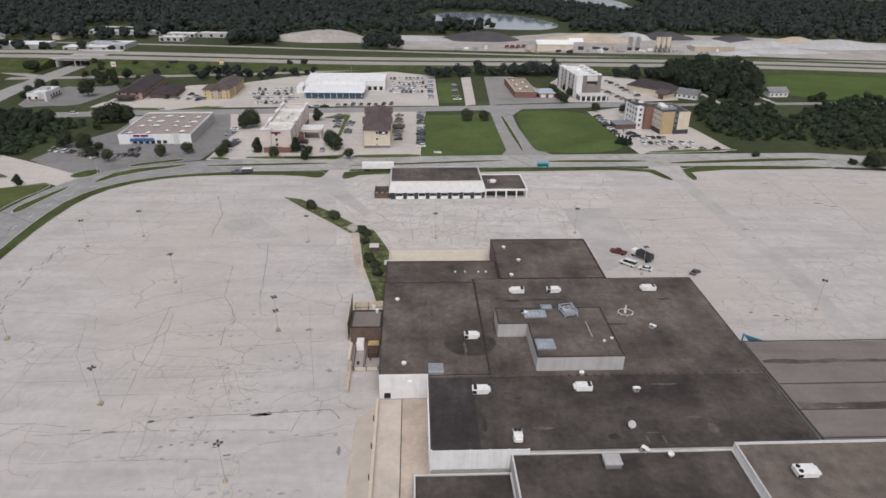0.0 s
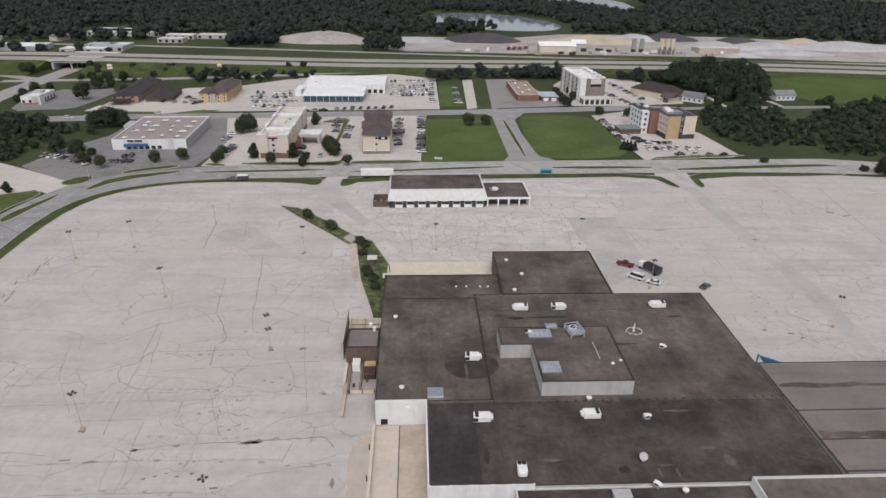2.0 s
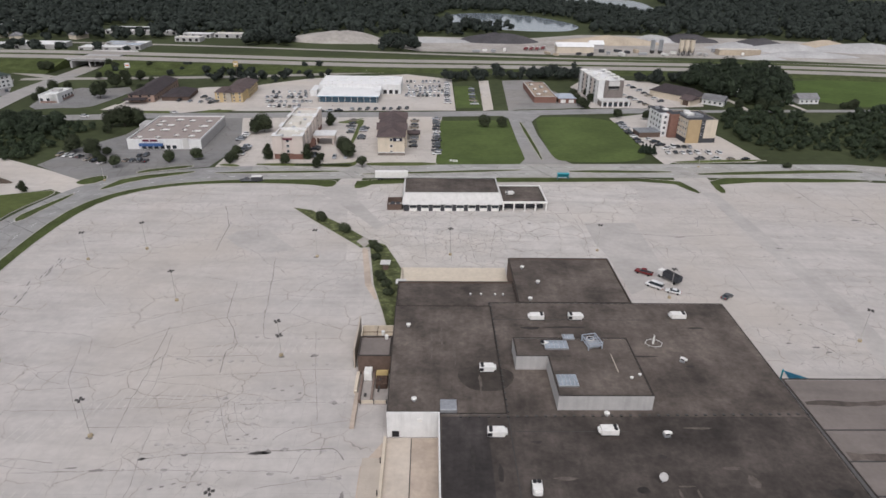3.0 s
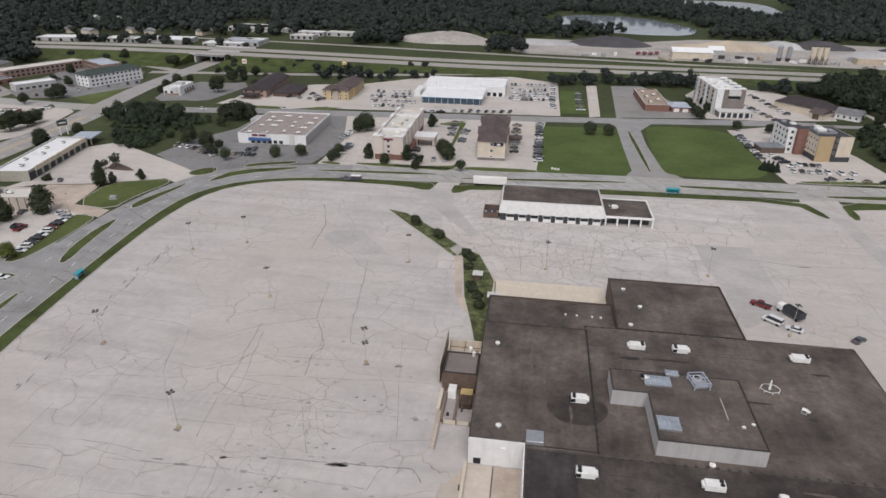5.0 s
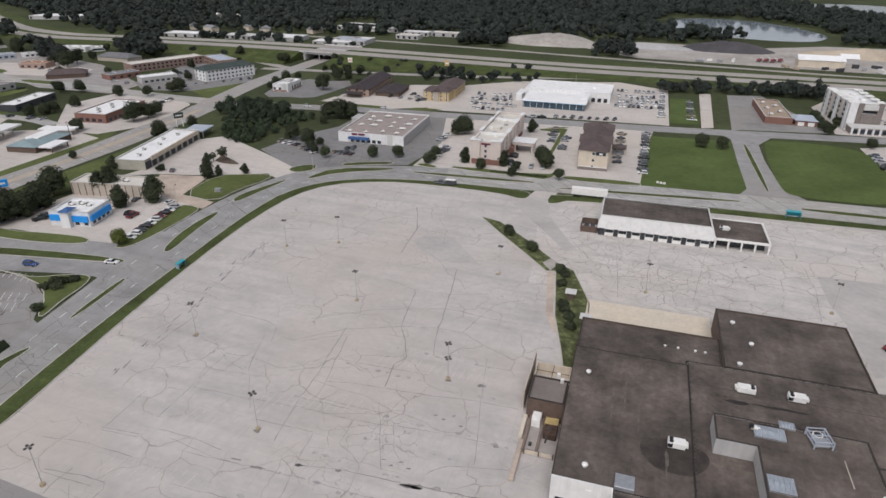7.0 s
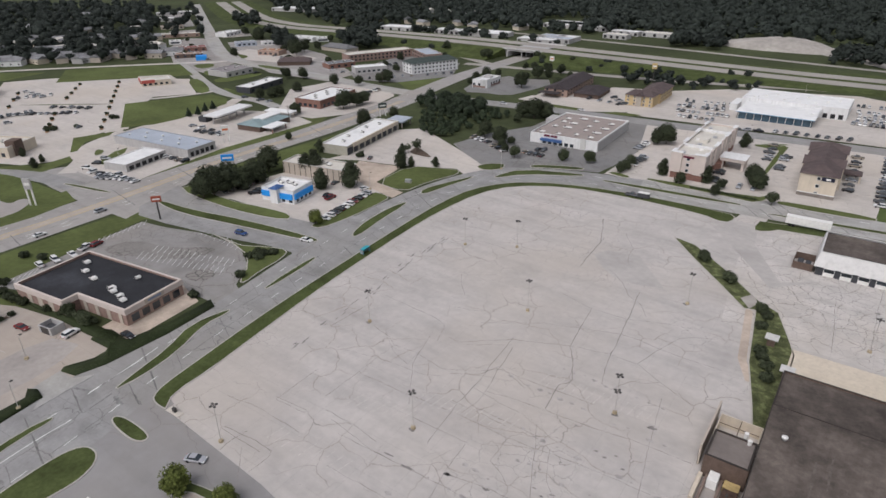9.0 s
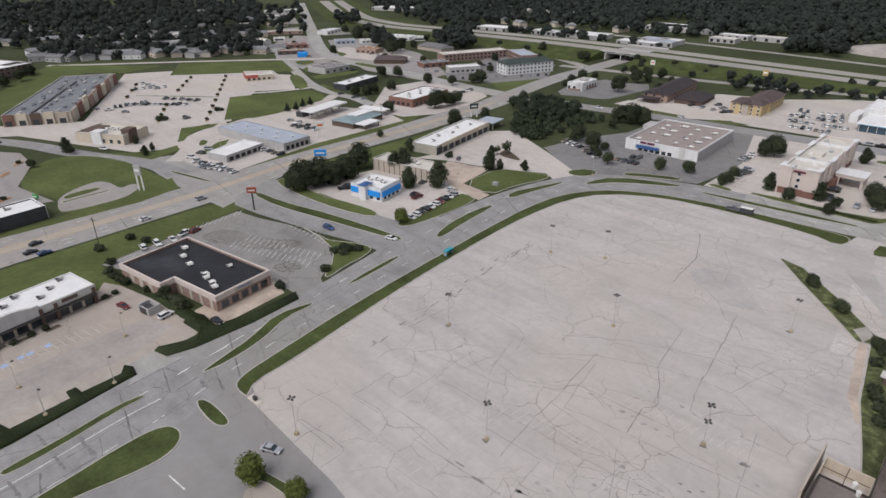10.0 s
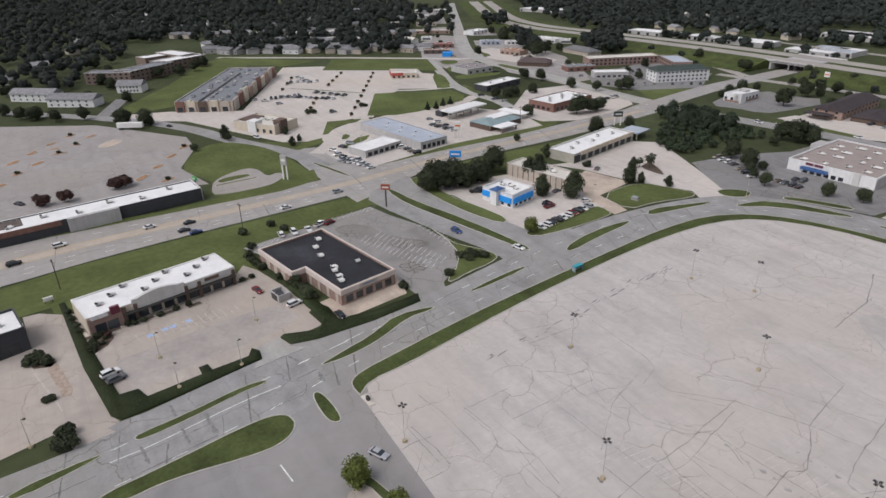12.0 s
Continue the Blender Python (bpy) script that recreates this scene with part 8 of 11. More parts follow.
for k in range(5):
    part("column", boxes((2 + k * 6.6, 2.6 + k * 6.6, 4.7, 5.3, 0, 4.4)), GREYWALL, r)
part("kiosk", boxes((3, 28, 11.5, 17, 0, 3.0)), DARKGREY, r)
r = pitched("shop", "low shop with teal-grey hipped metal roof", "shop", (-296.0, 240.7), 102, 26, 16, 3.0, 2.0, BROWNBRICK, TEALROOF, 5.0)
part("roof_deck", boxes((9, 24, 5.0, 12.5, 4.2, 5.1), bevel=0.08), ROOFWHITE, r, "white flat roof deck with air handlers")
part("drive_canopy", boxes((1, 14, -8, -0.7, 2.6, 3.2)), ROOFWHITE, r)
for x, y in ((1.5, -7.5), (13, -7.5)):
    part("canopy_post", boxes((x, x + 0.5, y, y + 0.5, 0, 2.6)), BRICK, r)
r = thing("carport", "long white flat canopy beside the hipped shop", "canopy", pose(-305.5, 270, 0, 0, 0, 104))
part("deck", boxes((0, 7, 0, 19, 3.0, 3.5)), ROOFWHITE, r)
for x, y in ((0.4, 0.4), (6.1, 0.4), (0.4, 18), (6.1, 18)):
    part("post", boxes((x, x + 0.4, y, y + 0.4, 0, 3.0)), GREYWALL, r)
r = block("brick_store", "brick store with white flat roof", "shop", (-309.0, 297.0), 100, 38, 20, 4.8, BRICK, ROOFWHITE, 0.5, COPING)
windows(r, 38, 20, "S", 4, 34, 8, [1.6], 2.4, 1.8)
windows(r, 38, 20, "W", 4, 16, 4, [1.6], 2.4, 1.8)
for k in range(5):
    rooftop_unit(Matrix(r.matrix_basis) @ Vector((6 + k * 6, 8 + k % 2 * 5, 4.8)), 100, 2.2, 1.6, 1.1)
r = pitched("motel", "three-storey white motel with dark green hipped roof", "motel", (-334.8, 416.0), 68.7, 42, 16, 8.0, 3.0, WHITEWALL, GREENROOF, 5.0)
hotel_windows(r, 42, 16, 8.0, 3, "S", 3, 39, 12, None, 1.5, 1.2)
hotel_windows(r, 42, 16, 8.0, 3, "W", 3, 13, 3, None, 1.5, 1.2)
r = block("motel", "two-storey red brick motel with pale flat roof", "motel", (-413.0, 424.0), 68.5, 62, 15, 6.2, PINKBRICK, ROOFCREAM, 0.3, COPING)
windows(r, 62, 15, "S", 3, 59, 16, [1.8, 4.6], 1.8, 1.5)
r = block("motel_wing", "two-storey red brick motel wing with pale roof", "motel", (-390.0, 482.0), -30, 34, 15, 6.2, PINKBRICK, ROOFBLUE, 0.3, COPING)
windows(r, 34, 15, "S", 3, 31, 8, [1.8, 4.6], 1.8, 1.5)
r = block("motel_office", "small white flat-roofed office", "office", [(-371.9, 391)][0], 60, 26, 12, 4.5, GREYWALL, ROOFWHITE, 0.3)
windows(r, 26, 12, "S", 3, 23, 6, [1.8], 2.2, 1.4)
r = block("apartment_block", "three-storey brown brick apartments with white flat roof", "apartments", (-571.0, 91.0), 126.8, 48, 17, 8.6, TAUPE, ROOFGREY, 0.4, COPING)
windows(r, 48, 17, "S", 3, 45, 10, [1.7, 4.8, 7.9], 1.8, 1.4)
r = block("apartment_block", "three-storey brown brick apartments with grey flat roof", "apartments", (-588.0, 60.0), 59, 36, 15, 8.2, TAUPE, ROOFGREY, 0.4, COPING)
windows(r, 36, 15, "S", 3, 33, 8, [1.7, 4.6, 7.4], 1.8, 1.4)
r = block("apartment_block", "three-storey brown brick apartments with white flat roof", "apartments", (-603.0, 120.0), 118, 46, 17, 8.6, TAUPE, ROOFWHITE, 0.4, COPING)
windows(r, 46, 17, "S", 3, 43, 9, [1.7, 4.8, 7.9], 1.8, 1.4)
r = block("apartment_block", "three-storey brown brick apartments with white flat roof", "apartments", (-632.0, 158.0), 203, 46, 17, 8.6, TAUPE, ROOFWHITE, 0.4, COPING)
windows(r, 46, 17, "W", 3, 14, 4, [1.7, 4.8, 7.9], 1.8, 1.4)
r = block("apartment_link", "low white-roofed link between apartment blocks", "apartments", (-640.0, 112.0), 112, 34, 16, 8.0, TAUPE, ROOFWHITE, 0.4, COPING)
windows(r, 34, 16, "S", 3, 31, 8, [1.7, 4.8], 1.8, 1.4)
for p, yaw in (([(-516.1, 31.6)][0], 54), ([(-552.3, 10.1)][0], 50), ([(-538, 76.9)][0], 60)):
    r = pitched("town_house", "white gabled town house row with grey roof", "house", p, yaw, 33 if yaw < 58 else 18, 12, 5.2, 3.2, WHITEWALL, SHINGLEGREY)
    windows(r, 33 if yaw < 58 else 18, 12, "S", 3, 28 if yaw < 58 else 15, 6, [1.5, 4.0], 1.3, 1.2)
# shops along the road into town and in the far lots
rng = random.Random(21)

TOWN_SHOPS = (((-691, 412.4), 40, 13, 58, 3.4, TANBRICK, ROOFCREAM), ((-639.8, 391), 12, 10, 58, 3.2, WHITEWALL, ROOFWHITE), ((-586.3, 368.5), 26, 12, 62, 3.6, BRICK, mat("faded_red_roof", (0.30, 0.12, 0.11), vary=0.15)),
                                    ((-557.5, 347.5), 24, 12, 55, 3.2, BROWNBRICK, TANBRICK), ((-846, 480.3), 36, 16, 66, 3.4, GREYWALL, ROOFWHITE), ((-907.5, 532.7), 50, 16, 66, 3.4, GREYWALL, ROOFWHITE), ((-760, 452), 26, 14, 60, 3.2, BEIGE, TANBRICK))
TOWN_SHOPS += (((-639.2, 459.4), 29, 14, 112, 3.6, WHITEWALL, ROOFWHITE), ((-570.2, 422.8), 20, 12, 64, 3.6, ROOFBLUE, ROOFBLUE), ((-556, 444), 18, 10, 64, 3.0, WHITEWALL, ROOFWHITE), ((-512.8, 404.7), 22, 14, 20, 4.0, TANBRICK, mat("orange_roof", (0.36, 0.20, 0.12), vary=0.15)),
                                    ((-559.7, 483), 27, 14, 15, 3.8, WHITEWALL, ROOFWHITE), ((-530.2, 492.5), 13, 12, 50, 3.4, WHITEWALL, ROOFWHITE), ((-443.1, 322.5), 26, 22, 95, 4.0, GREYWALL, mat("mauve_grey_roof", (0.24, 0.22, 0.22), vary=0.1)), ((-381.8, 298.3), 37, 12, 104, 3.8, DARKGREY, ROOFWHITE),
                                    ((-404.9, 393.5), 24, 13, 72, 3.6, BRICK, ROOFGREY))
for p, w, d, yaw, h, wall, roof in TOWN_SHOPS:
    r = block("roadside_shop", "flat-roofed roadside shop on the road into town", "shop", p, yaw, w, d, h, wall, roof, 0.3, COPING, "roadside shops")
    windows(r, w, d, "S", 3, w - 3, 4, [1.6], 2.4, 1.6)
    for k in range(2):
        rooftop_unit(Matrix(r.matrix_basis) @ Vector((w * (0.3 + 0.4 * k), d * 0.5, h)), yaw, 2.0, 1.5, 0.9)
r = pitched("roadside_hall", "low dark hipped-roof hall on the road into town", "shop", (-452.6, 379), 42, 27, 17, 3.0, 3.0, BROWNBRICK, SHINGLE, 6.0)
r = pitched("roadside_hall", "low grey hipped-roof hall on the road into town", "shop", (-486, 459), 0, 34, 16, 3.4, 3.2, BEIGE, SHINGLEGREY, 6.0)
r = block("fast_food", "small red-fronted restaurant with white roof", "restaurant", (-464, 265), 67, 20, 15, 3.8, CREAM, ROOFCREAM, 0.4, WHITEWALL)
panel(r, 20, 15, "W", 0.2, 14.8, 2.2, 4.6, mat("faded_red_panel", (0.42, 0.10, 0.08), 0.6, vary=0.1), 0.7, "fascia", "faded red fascia")
panel(r, 20, 15, "S", 0.2, 9.0, 2.4, 4.6, MATS["faded_red_panel"], 0.7, "fascia", "faded red fascia")
windows(r, 20, 15, "S", 2, 17, 5, [1.5], 2.0, 1.6)
r = block("blue_shop", "small shop with bright blue roof", "shop", (-531.9, 352.7), 55, 9, 9, 3.4, BLUE, BLUE, 0.2, None)
# buildings beyond the freeway
def warehouse(p, w, d, yaw, roof):
    r = block("warehouse", "pale metal warehouse beyond the freeway", "warehouse", p, yaw, w, d, 4.2, GREYWALL, roof, 0.2, WHITEWALL, "warehouses")
    windows(r, w, d, "S", 3, w - 3, 4, [1.9], 3.0, 2.8, None, "bay_door", DARKVOID)


warehouse([(-540.9, 601.2)][0], 40, 20, 10, ROOFWHITE)
warehouse([(-500.1, 614)][0], 18, 12, 10, ROOFWHITE)
warehouse([(-471, 615)][0], 26, 16, 5, ROOFWHITE)
warehouse([(-443.7, 615.8)][0], 60, 26, 5, ROOFWHITE)
warehouse([(-358.8, 608.9)][0], 40, 18, 5, ROOFWHITE)
warehouse([(-338.7, 624.2)][0], 30, 15, 5, ROOFBLUE)
warehouse([(-398.3, 741)][0], 60, 28, 0, ROOFWHITE)
warehouse([(-398.2, 732.6)][0], 80, 30, 0, ROOFWHITE)
warehouse([(-349.5, 641.3)][0], 26, 12, 0, ROOFBLUE)
warehouse([(-332.3, 643.2)][0], 22, 12, 0, ROOFWHITE)
warehouse([(-300.6, 686.3)][0], 26, 14, 0, ROOFCREAM)
warehouse([(-271.8, 720.4)][0], 40, 14, 0, ROOFCREAM)
warehouse([(-304, 716.4)][0], 30, 12, 0, ROOFWHITE)
warehouse([(-778.9, 823.7)][0], 70, 30, 10, ROOFWHITE)
warehouse([(-565.9, 750.4)][0], 30, 18, 10, ROOFCREAM)
warehouse([(-633.2, 823.5)][0], 60, 24, 10, ROOFWHITE)
warehouse([(-826.3, 669.7)][0], 70, 30, 15, ROOFWHITE)
# the quarry
r = pitched("quarry_shed", "large white arched quarry shed", "shed", [(92.4, 660.8)][0], 2, 36, 16, 6.0, 3.5, CREAM, ROOFWHITE)
r = pitched("quarry_shed", "small white domed quarry shed", "shed", [(131.2, 695.6)][0], 2, 14, 12, 4.0, 3.5, GREYWALL, ROOFWHITE)
r = block("quarry_office", "long low tan quarry office", "office", [(253.6, 667.4)][0], 4, 42, 10, 5, SAND, ROOFCREAM, 0.2)
silo_at, = [(218.5, 660)]
for k in range(3):
    s = thing("silo", "tall cream cement silo on a dark frame", "silo", pose(silo_at[0] - 5.4 + k * 5.2, silo_at[1], 0), "silos")
    part("drum", tube(bmesh.new(), (0, 0, 5), (0, 0, 15), 2.3, 2.3, 16), CREAM, s)
    part("cone", tube(bmesh.new(), (0, 0, 3), (0, 0, 5), 0.7, 2.3, 16), CREAM, s)
    part("top_rail", tube(bmesh.new(), (0, 0, 15.0), (0, 0, 16.2), 1.6, 1.6, 8), DARKTRIM, s)
    for x, y in ((-1.8, -1.8), (1.8, -1.8), (1.8, 1.8), (-1.8, 1.8)):
        part("leg", tube(bmesh.new(), (x, y, 0), (x, y, 7), 0.3, 0.3), DARKTRIM, s)
s2, = [(192.5, 671.7)]
for k in range(2):
    s = thing("silo", "grey steel silo at the quarry", "silo", pose(s2[0] - 4 + k * 8, s2[1], 0), "silos")
    part("drum", tube(bmesh.new(), (0, 0, 3), (0, 0, 13), 2.2, 2.2, 14), STEEL, s)
    part("cone", tube(bmesh.new(), (0, 0, 13), (0, 0, 14.2), 2.2, 0.6, 14), STEEL, s)
    part("skirt", tube(bmesh.new(), (0, 0, 0), (0, 0, 3.02), 2.2, 2.2, 14), DARKTRIM, s)


def heap(name, label, c, rx, ry, h, material, seed):
    """A mound of loose stone with an uneven ridge."""
    bm = bmesh.new()
    n, m = 22, 7
    rows = []
    for j in range(m + 1):
        t = j / m
        row = []
        for k in range(n):
            a = 2 * math.pi * k / n
            f = 1 + 0.22 * noise.noise((math.cos(a) * 1.4 + seed, math.sin(a) * 1.4, t * 2))
            z = h * (1 - (1 - t) ** 1.6) * (1 + 0.25 * noise.noise((math.cos(a) * 2 + seed, math.sin(a) * 2 + seed, t)))
            row.append(bm.verts.new((rx * (1 - t * 0.93) * f * math.cos(a), ry * (1 - t * 0.93) * f * math.sin(a), z - 0.1 if j else -0.2)))
        rows.append(row)
    for j in range(m):
        for k in range(n):
            bm.faces.new((rows[j][k], rows[j][(k + 1) % n], rows[j + 1][(k + 1) % n], rows[j + 1][k]))
    bm.faces.new(rows[-1])
    for f in bm.faces:
        f.smooth = True
    return tagged(part(name, bm, material, at=Matrix.Translation((c[0], c[1], 0))), label, "stone heap", "quarry heaps")


for k, (p, rx, ry, h, m, lb) in enumerate((([(-133.4, 719.4)][0], 48, 26, 8.1, DIRT, "broad pale gravel heap"), ([(38.8, 740.2)][0], 38, 24, 6.8, COAL, "dark stone heap"), ([(161.2, 741.4)][0], 48, 22, 6.2, SAND, "tan sand heap"),
                                           ([(253.5, 766.3)][0], 30, 16, 6.8, COAL, "dark stone heap"), ([(213.5, 761.4)][0], 24, 16, 5.6, CHIPS, "grey stone heap"), ([(315.7, 729)][0], 32, 18, 7.4, COAL, "dark stone heap"),
                                           ([(286.7, 717.3)][0], 26, 18, 5.0, CHIPS, "grey stone heap"), ([(336.4, 706.7)][0], 34, 18, 6.2, CHIPS, "pale stone heap"), ([(390.7, 737.6)][0], 24, 16, 6.2, SAND, "tan sand heap"),
                                           ([(425.4, 716.6)][0], 48, 22, 6.5, CHIPS, "pale stone heap"), ([(344.2, 673.4)][0], 40, 14, 3.7, CHIPS, "low grey stone heap"), ([(288.8, 650)][0], 18, 9, 3.1, CHIPS, "low grey stone heap"), ([(-48.4, 729.7)][0], 50, 18, 3.1, CHIPS, "low grey stone heap"))):
    heap("gravel_mound", lb + " in the quarry yard", p, rx * 1.25, ry, h * 1.15, m, k * 3.1)
for p in [(63.4, 676.3), (69.2, 676.9), (75, 677.6), (81.3, 682.1)]:
    root = thing("tipper_truck", "red tipper truck parked in the quarry", "truck", pose(p[0], p[1], 0, 0, 0, 70), "quarry trucks")
    part("bed", boxes((-6, 2.2, -1.2, 1.2, 1.2, 3.0), bevel=0.1), mat("red_truck_paint", (0.20, 0.055, 0.06), 0.6), root)
    part("cab", boxes((2.4, 4.6, -1.2, 1.2, 0.9, 3.1), bevel=0.2), UNITWHITE, root)
    for x in (-5, -3.6, 3.4):
        for y in (-1.1, 1.1):
            part("wheel", tube(bmesh.new(), (x, y - 0.15, 0.5), (x, y + 0.15, 0.5), 0.5, 0.5, 10), RUBBER, root)

rng = random.Random(31)
for k, p in enumerate([(12.4, 655.8), (20.9, 660.4), (29.3, 657.6), (40.7, 662.5), (110.1, 673.9), (112.4, 652.2), (137.9, 669.5), (142.6, 659), (155.1, 675.1), (163.3, 668.5), (173, 673.3), (176.3, 659.1), (197.2, 657.7), (208, 666.1), (233.1, 665.2), (237.6, 658.5), (257.7, 690.2), (269.4, 683.8), (277.3, 669.9), (287.7, 674.7), (81.9, 652.5), (89, 642.7), (122.5, 646.3), (153.4, 649.6)]):
    m = pose(p[0], p[1], 0, 0, 0, rng.uniform(0, 180))
    kind = rng.choice((STEEL, DARKGREY, GREYWALL, SAND, UNITWHITE))
    w, d, h = rng.uniform(3, 9), rng.uniform(2.2, 3.2), rng.uniform(2.0, 3.4)
    s = thing("skip", "steel container standing in the quarry yard", "container", m, "quarry containers")
    part("box", boxes((-w / 2, w / 2, -d / 2, d / 2, 0.25, h), bevel=0.06), kind, s)
    part("skid", boxes((-w / 2, w / 2, -d / 2 + 0.2, -d / 2 + 0.5, 0, 0.24), (-w / 2, w / 2, d / 2 - 0.5, d / 2 - 0.2, 0, 0.24)), DARKTRIM, s)
en = thing("bin_enclosure", "grey block bin enclosure with a dark open top", "bin store", pose(*[(-180.6, 82.5)][0], 0, 0, 0, 12))
o = [(-2.6, -2.0), (2.6, -2.0), (2.6, 2.0), (-2.6, 2.0)]
part("wall", ring(bmesh.new(), o, inset(o, 0.3), 0, 2.3), GREYWALL, en)
part("bin", boxes((-1.8, 1.8, -1.2, 1.2, 0.05, 1.4), bevel=0.08), DARKGREY, en)
part("gate", boxes((-1.6, 1.6, -2.08, -2.0, 0.1, 2.1)), DARKTRIM, en)
for p in [(-190.1, 43.1), (-189.8, 46.3), (-190.1, 52.5), (-190.4, 59.6), (-197.1, 71.2), (-197.6, 75.8), (-188, 31.7), (-188.6, 37.4)]:
    bed = thing("planting_bed", "low kerbed bed of dark mulch and small shrubs", "planting bed", pose(p[0], p[1], 0, 0, 0, 12), "planting beds")
    o = [(-1.1, -2.2), (1.1, -2.2), (1.1, 2.2), (-1.1, 2.2)]
    part("kerb", ring(bmesh.new(), o, inset(o, 0.2), 0, 0.15), KERB, bed)
    part("mulch", boxes((-0.9, 0.9, -2.0, 2.0, 0, 0.12)), MULCH, bed)


# ---- vegetation ----
def crown_quads(rs, lobes, n, size, up=0.3, rough=0.5):
    """Leaf clumps as small tilted quads over a set of lobes (x, y, z, rx, rz)."""
    lobes = np.array(lobes, float)
    w = lobes[:, 3] ** 2
    pick = rs.choice(len(lobes), n, p=w / w.sum())
    d = rs.normal(size=(n, 3))
    d /= np.linalg.norm(d, axis=1)[:, None]
    d[:, 2] = np.where(d[:, 2] < -0.35, -d[:, 2], d[:, 2])
    rad = rs.uniform(0.76, 1.16, n)[:, None]
    L = lobes[pick]
    c = L[:, :3] + d * rad * np.stack([L[:, 3], L[:, 3], L[:, 4]], 1)
    nrm = d + rs.normal(scale=rough, size=(n, 3)) + [0, 0, up]
    nrm /= np.linalg.norm(nrm, axis=1)[:, None]
    t = np.cross(nrm, rs.normal(size=(n, 3)))
    t /= np.linalg.norm(t, axis=1)[:, None]
    b = np.cross(nrm, t)
    s = size * rs.uniform(0.55, 1.3, n)[:, None]
    asp = rs.uniform(0.55, 1.0, n)[:, None]
    quads = np.stack([c - t * s - b * s * asp * 0.6, c + t * s * 0.8 - b * s * asp, c + t * s + b * s * asp * 0.7, c - t * s * 0.7 + b * s * asp], 1)
    return quads.reshape(-1, 3)


ico = bmesh.new()
bmesh.ops.create_icosphere(ico, subdivisions=2, radius=1.0)
ICO_V, ICO_F = np.array([v.co[:] for v in ico.verts]), [[v.index for v in f.verts] for f in ico.faces]
ico.free()
ico = bmesh.new()
bmesh.ops.create_icosphere(ico, subdivisions=1, radius=1.0)
ICO1_V, ICO1_F = np.array([v.co[:] for v in ico.verts]), [[v.index for v in f.verts] for f in ico.faces]
ico.free()


def cores(rs, lobes, f=0.78, fine=True):
    """Lumpy inner masses that close the crown."""
    vs, fs, base = [], [], 0
    V, F = (ICO_V, ICO_F) if fine else (ICO1_V, ICO1_F)
    for x, y, z, rx, rz in lobes:
        k = 1 + rs.uniform(-0.22, 0.16, len(V))[:, None]
        vs.append(V * k * [rx * f, rx * f, rz * f] + [x, y, z])
        fs += [[i + base for i in face] for face in F]
        base += len(V)
    return np.concatenate(vs), fs


def leaf_mesh(name, quads, core_v, core_f, material):
    n = len(quads) // 4
    faces = [[4 * k, 4 * k + 1, 4 * k + 2, 4 * k + 3] for k in range(n)] + [[i + 4 * n for i in f] for f in core_f]
    me = bpy.data.meshes.new(name)
    me.from_pydata(np.concatenate([quads, core_v]).tolist() if len(core_v) else quads.tolist(), [], faces)
    me.materials.append(material)
    me.polygons.foreach_set("use_smooth", [False] * n + [True] * len(core_f))
    return me


def lobes_for(rs, h, r, low, n=11, cone=False):
    out = []
    if cone == "blunt":
        for f, g in ((0.12, 0.80), (0.30, 1.0), (0.48, 0.95), (0.66, 0.78), (0.84, 0.48)):
            out.append((rs.uniform(-0.18, 0.18) * r, rs.uniform(-0.18, 0.18) * r, low + (h - low) * f, r * g * rs.uniform(0.85, 1.1), (h - low) * 0.17))
        return out
    if cone:
        for k in range(6):
            f = k / 5
            out.append((rs.uniform(-0.1, 0.1) * r, rs.uniform(-0.1, 0.1) * r, low + (h - low) * (0.1 + 0.82 * f), r * (1 - 0.82 * f), (h - low) * 0.16))
        return out
    out.append((rs.uniform(-0.12, 0.12) * r, rs.uniform(-0.12, 0.12) * r, (h + low) / 2, r * 0.76, (h - low) * 0.46))
    for k in range(n):
        a = 2 * math.pi * k / n + rs.uniform(-0.5, 0.5)
        d = r * rs.uniform(0.30, 0.66)
        z = low + (h - low) * rs.uniform(0.16, 0.80)
        s = r * rs.uniform(0.30, 0.44)
        out.append((d * math.cos(a), d * math.sin(a), z, s, s * rs.uniform(0.75, 1.0)))
    return out


TREES = {}


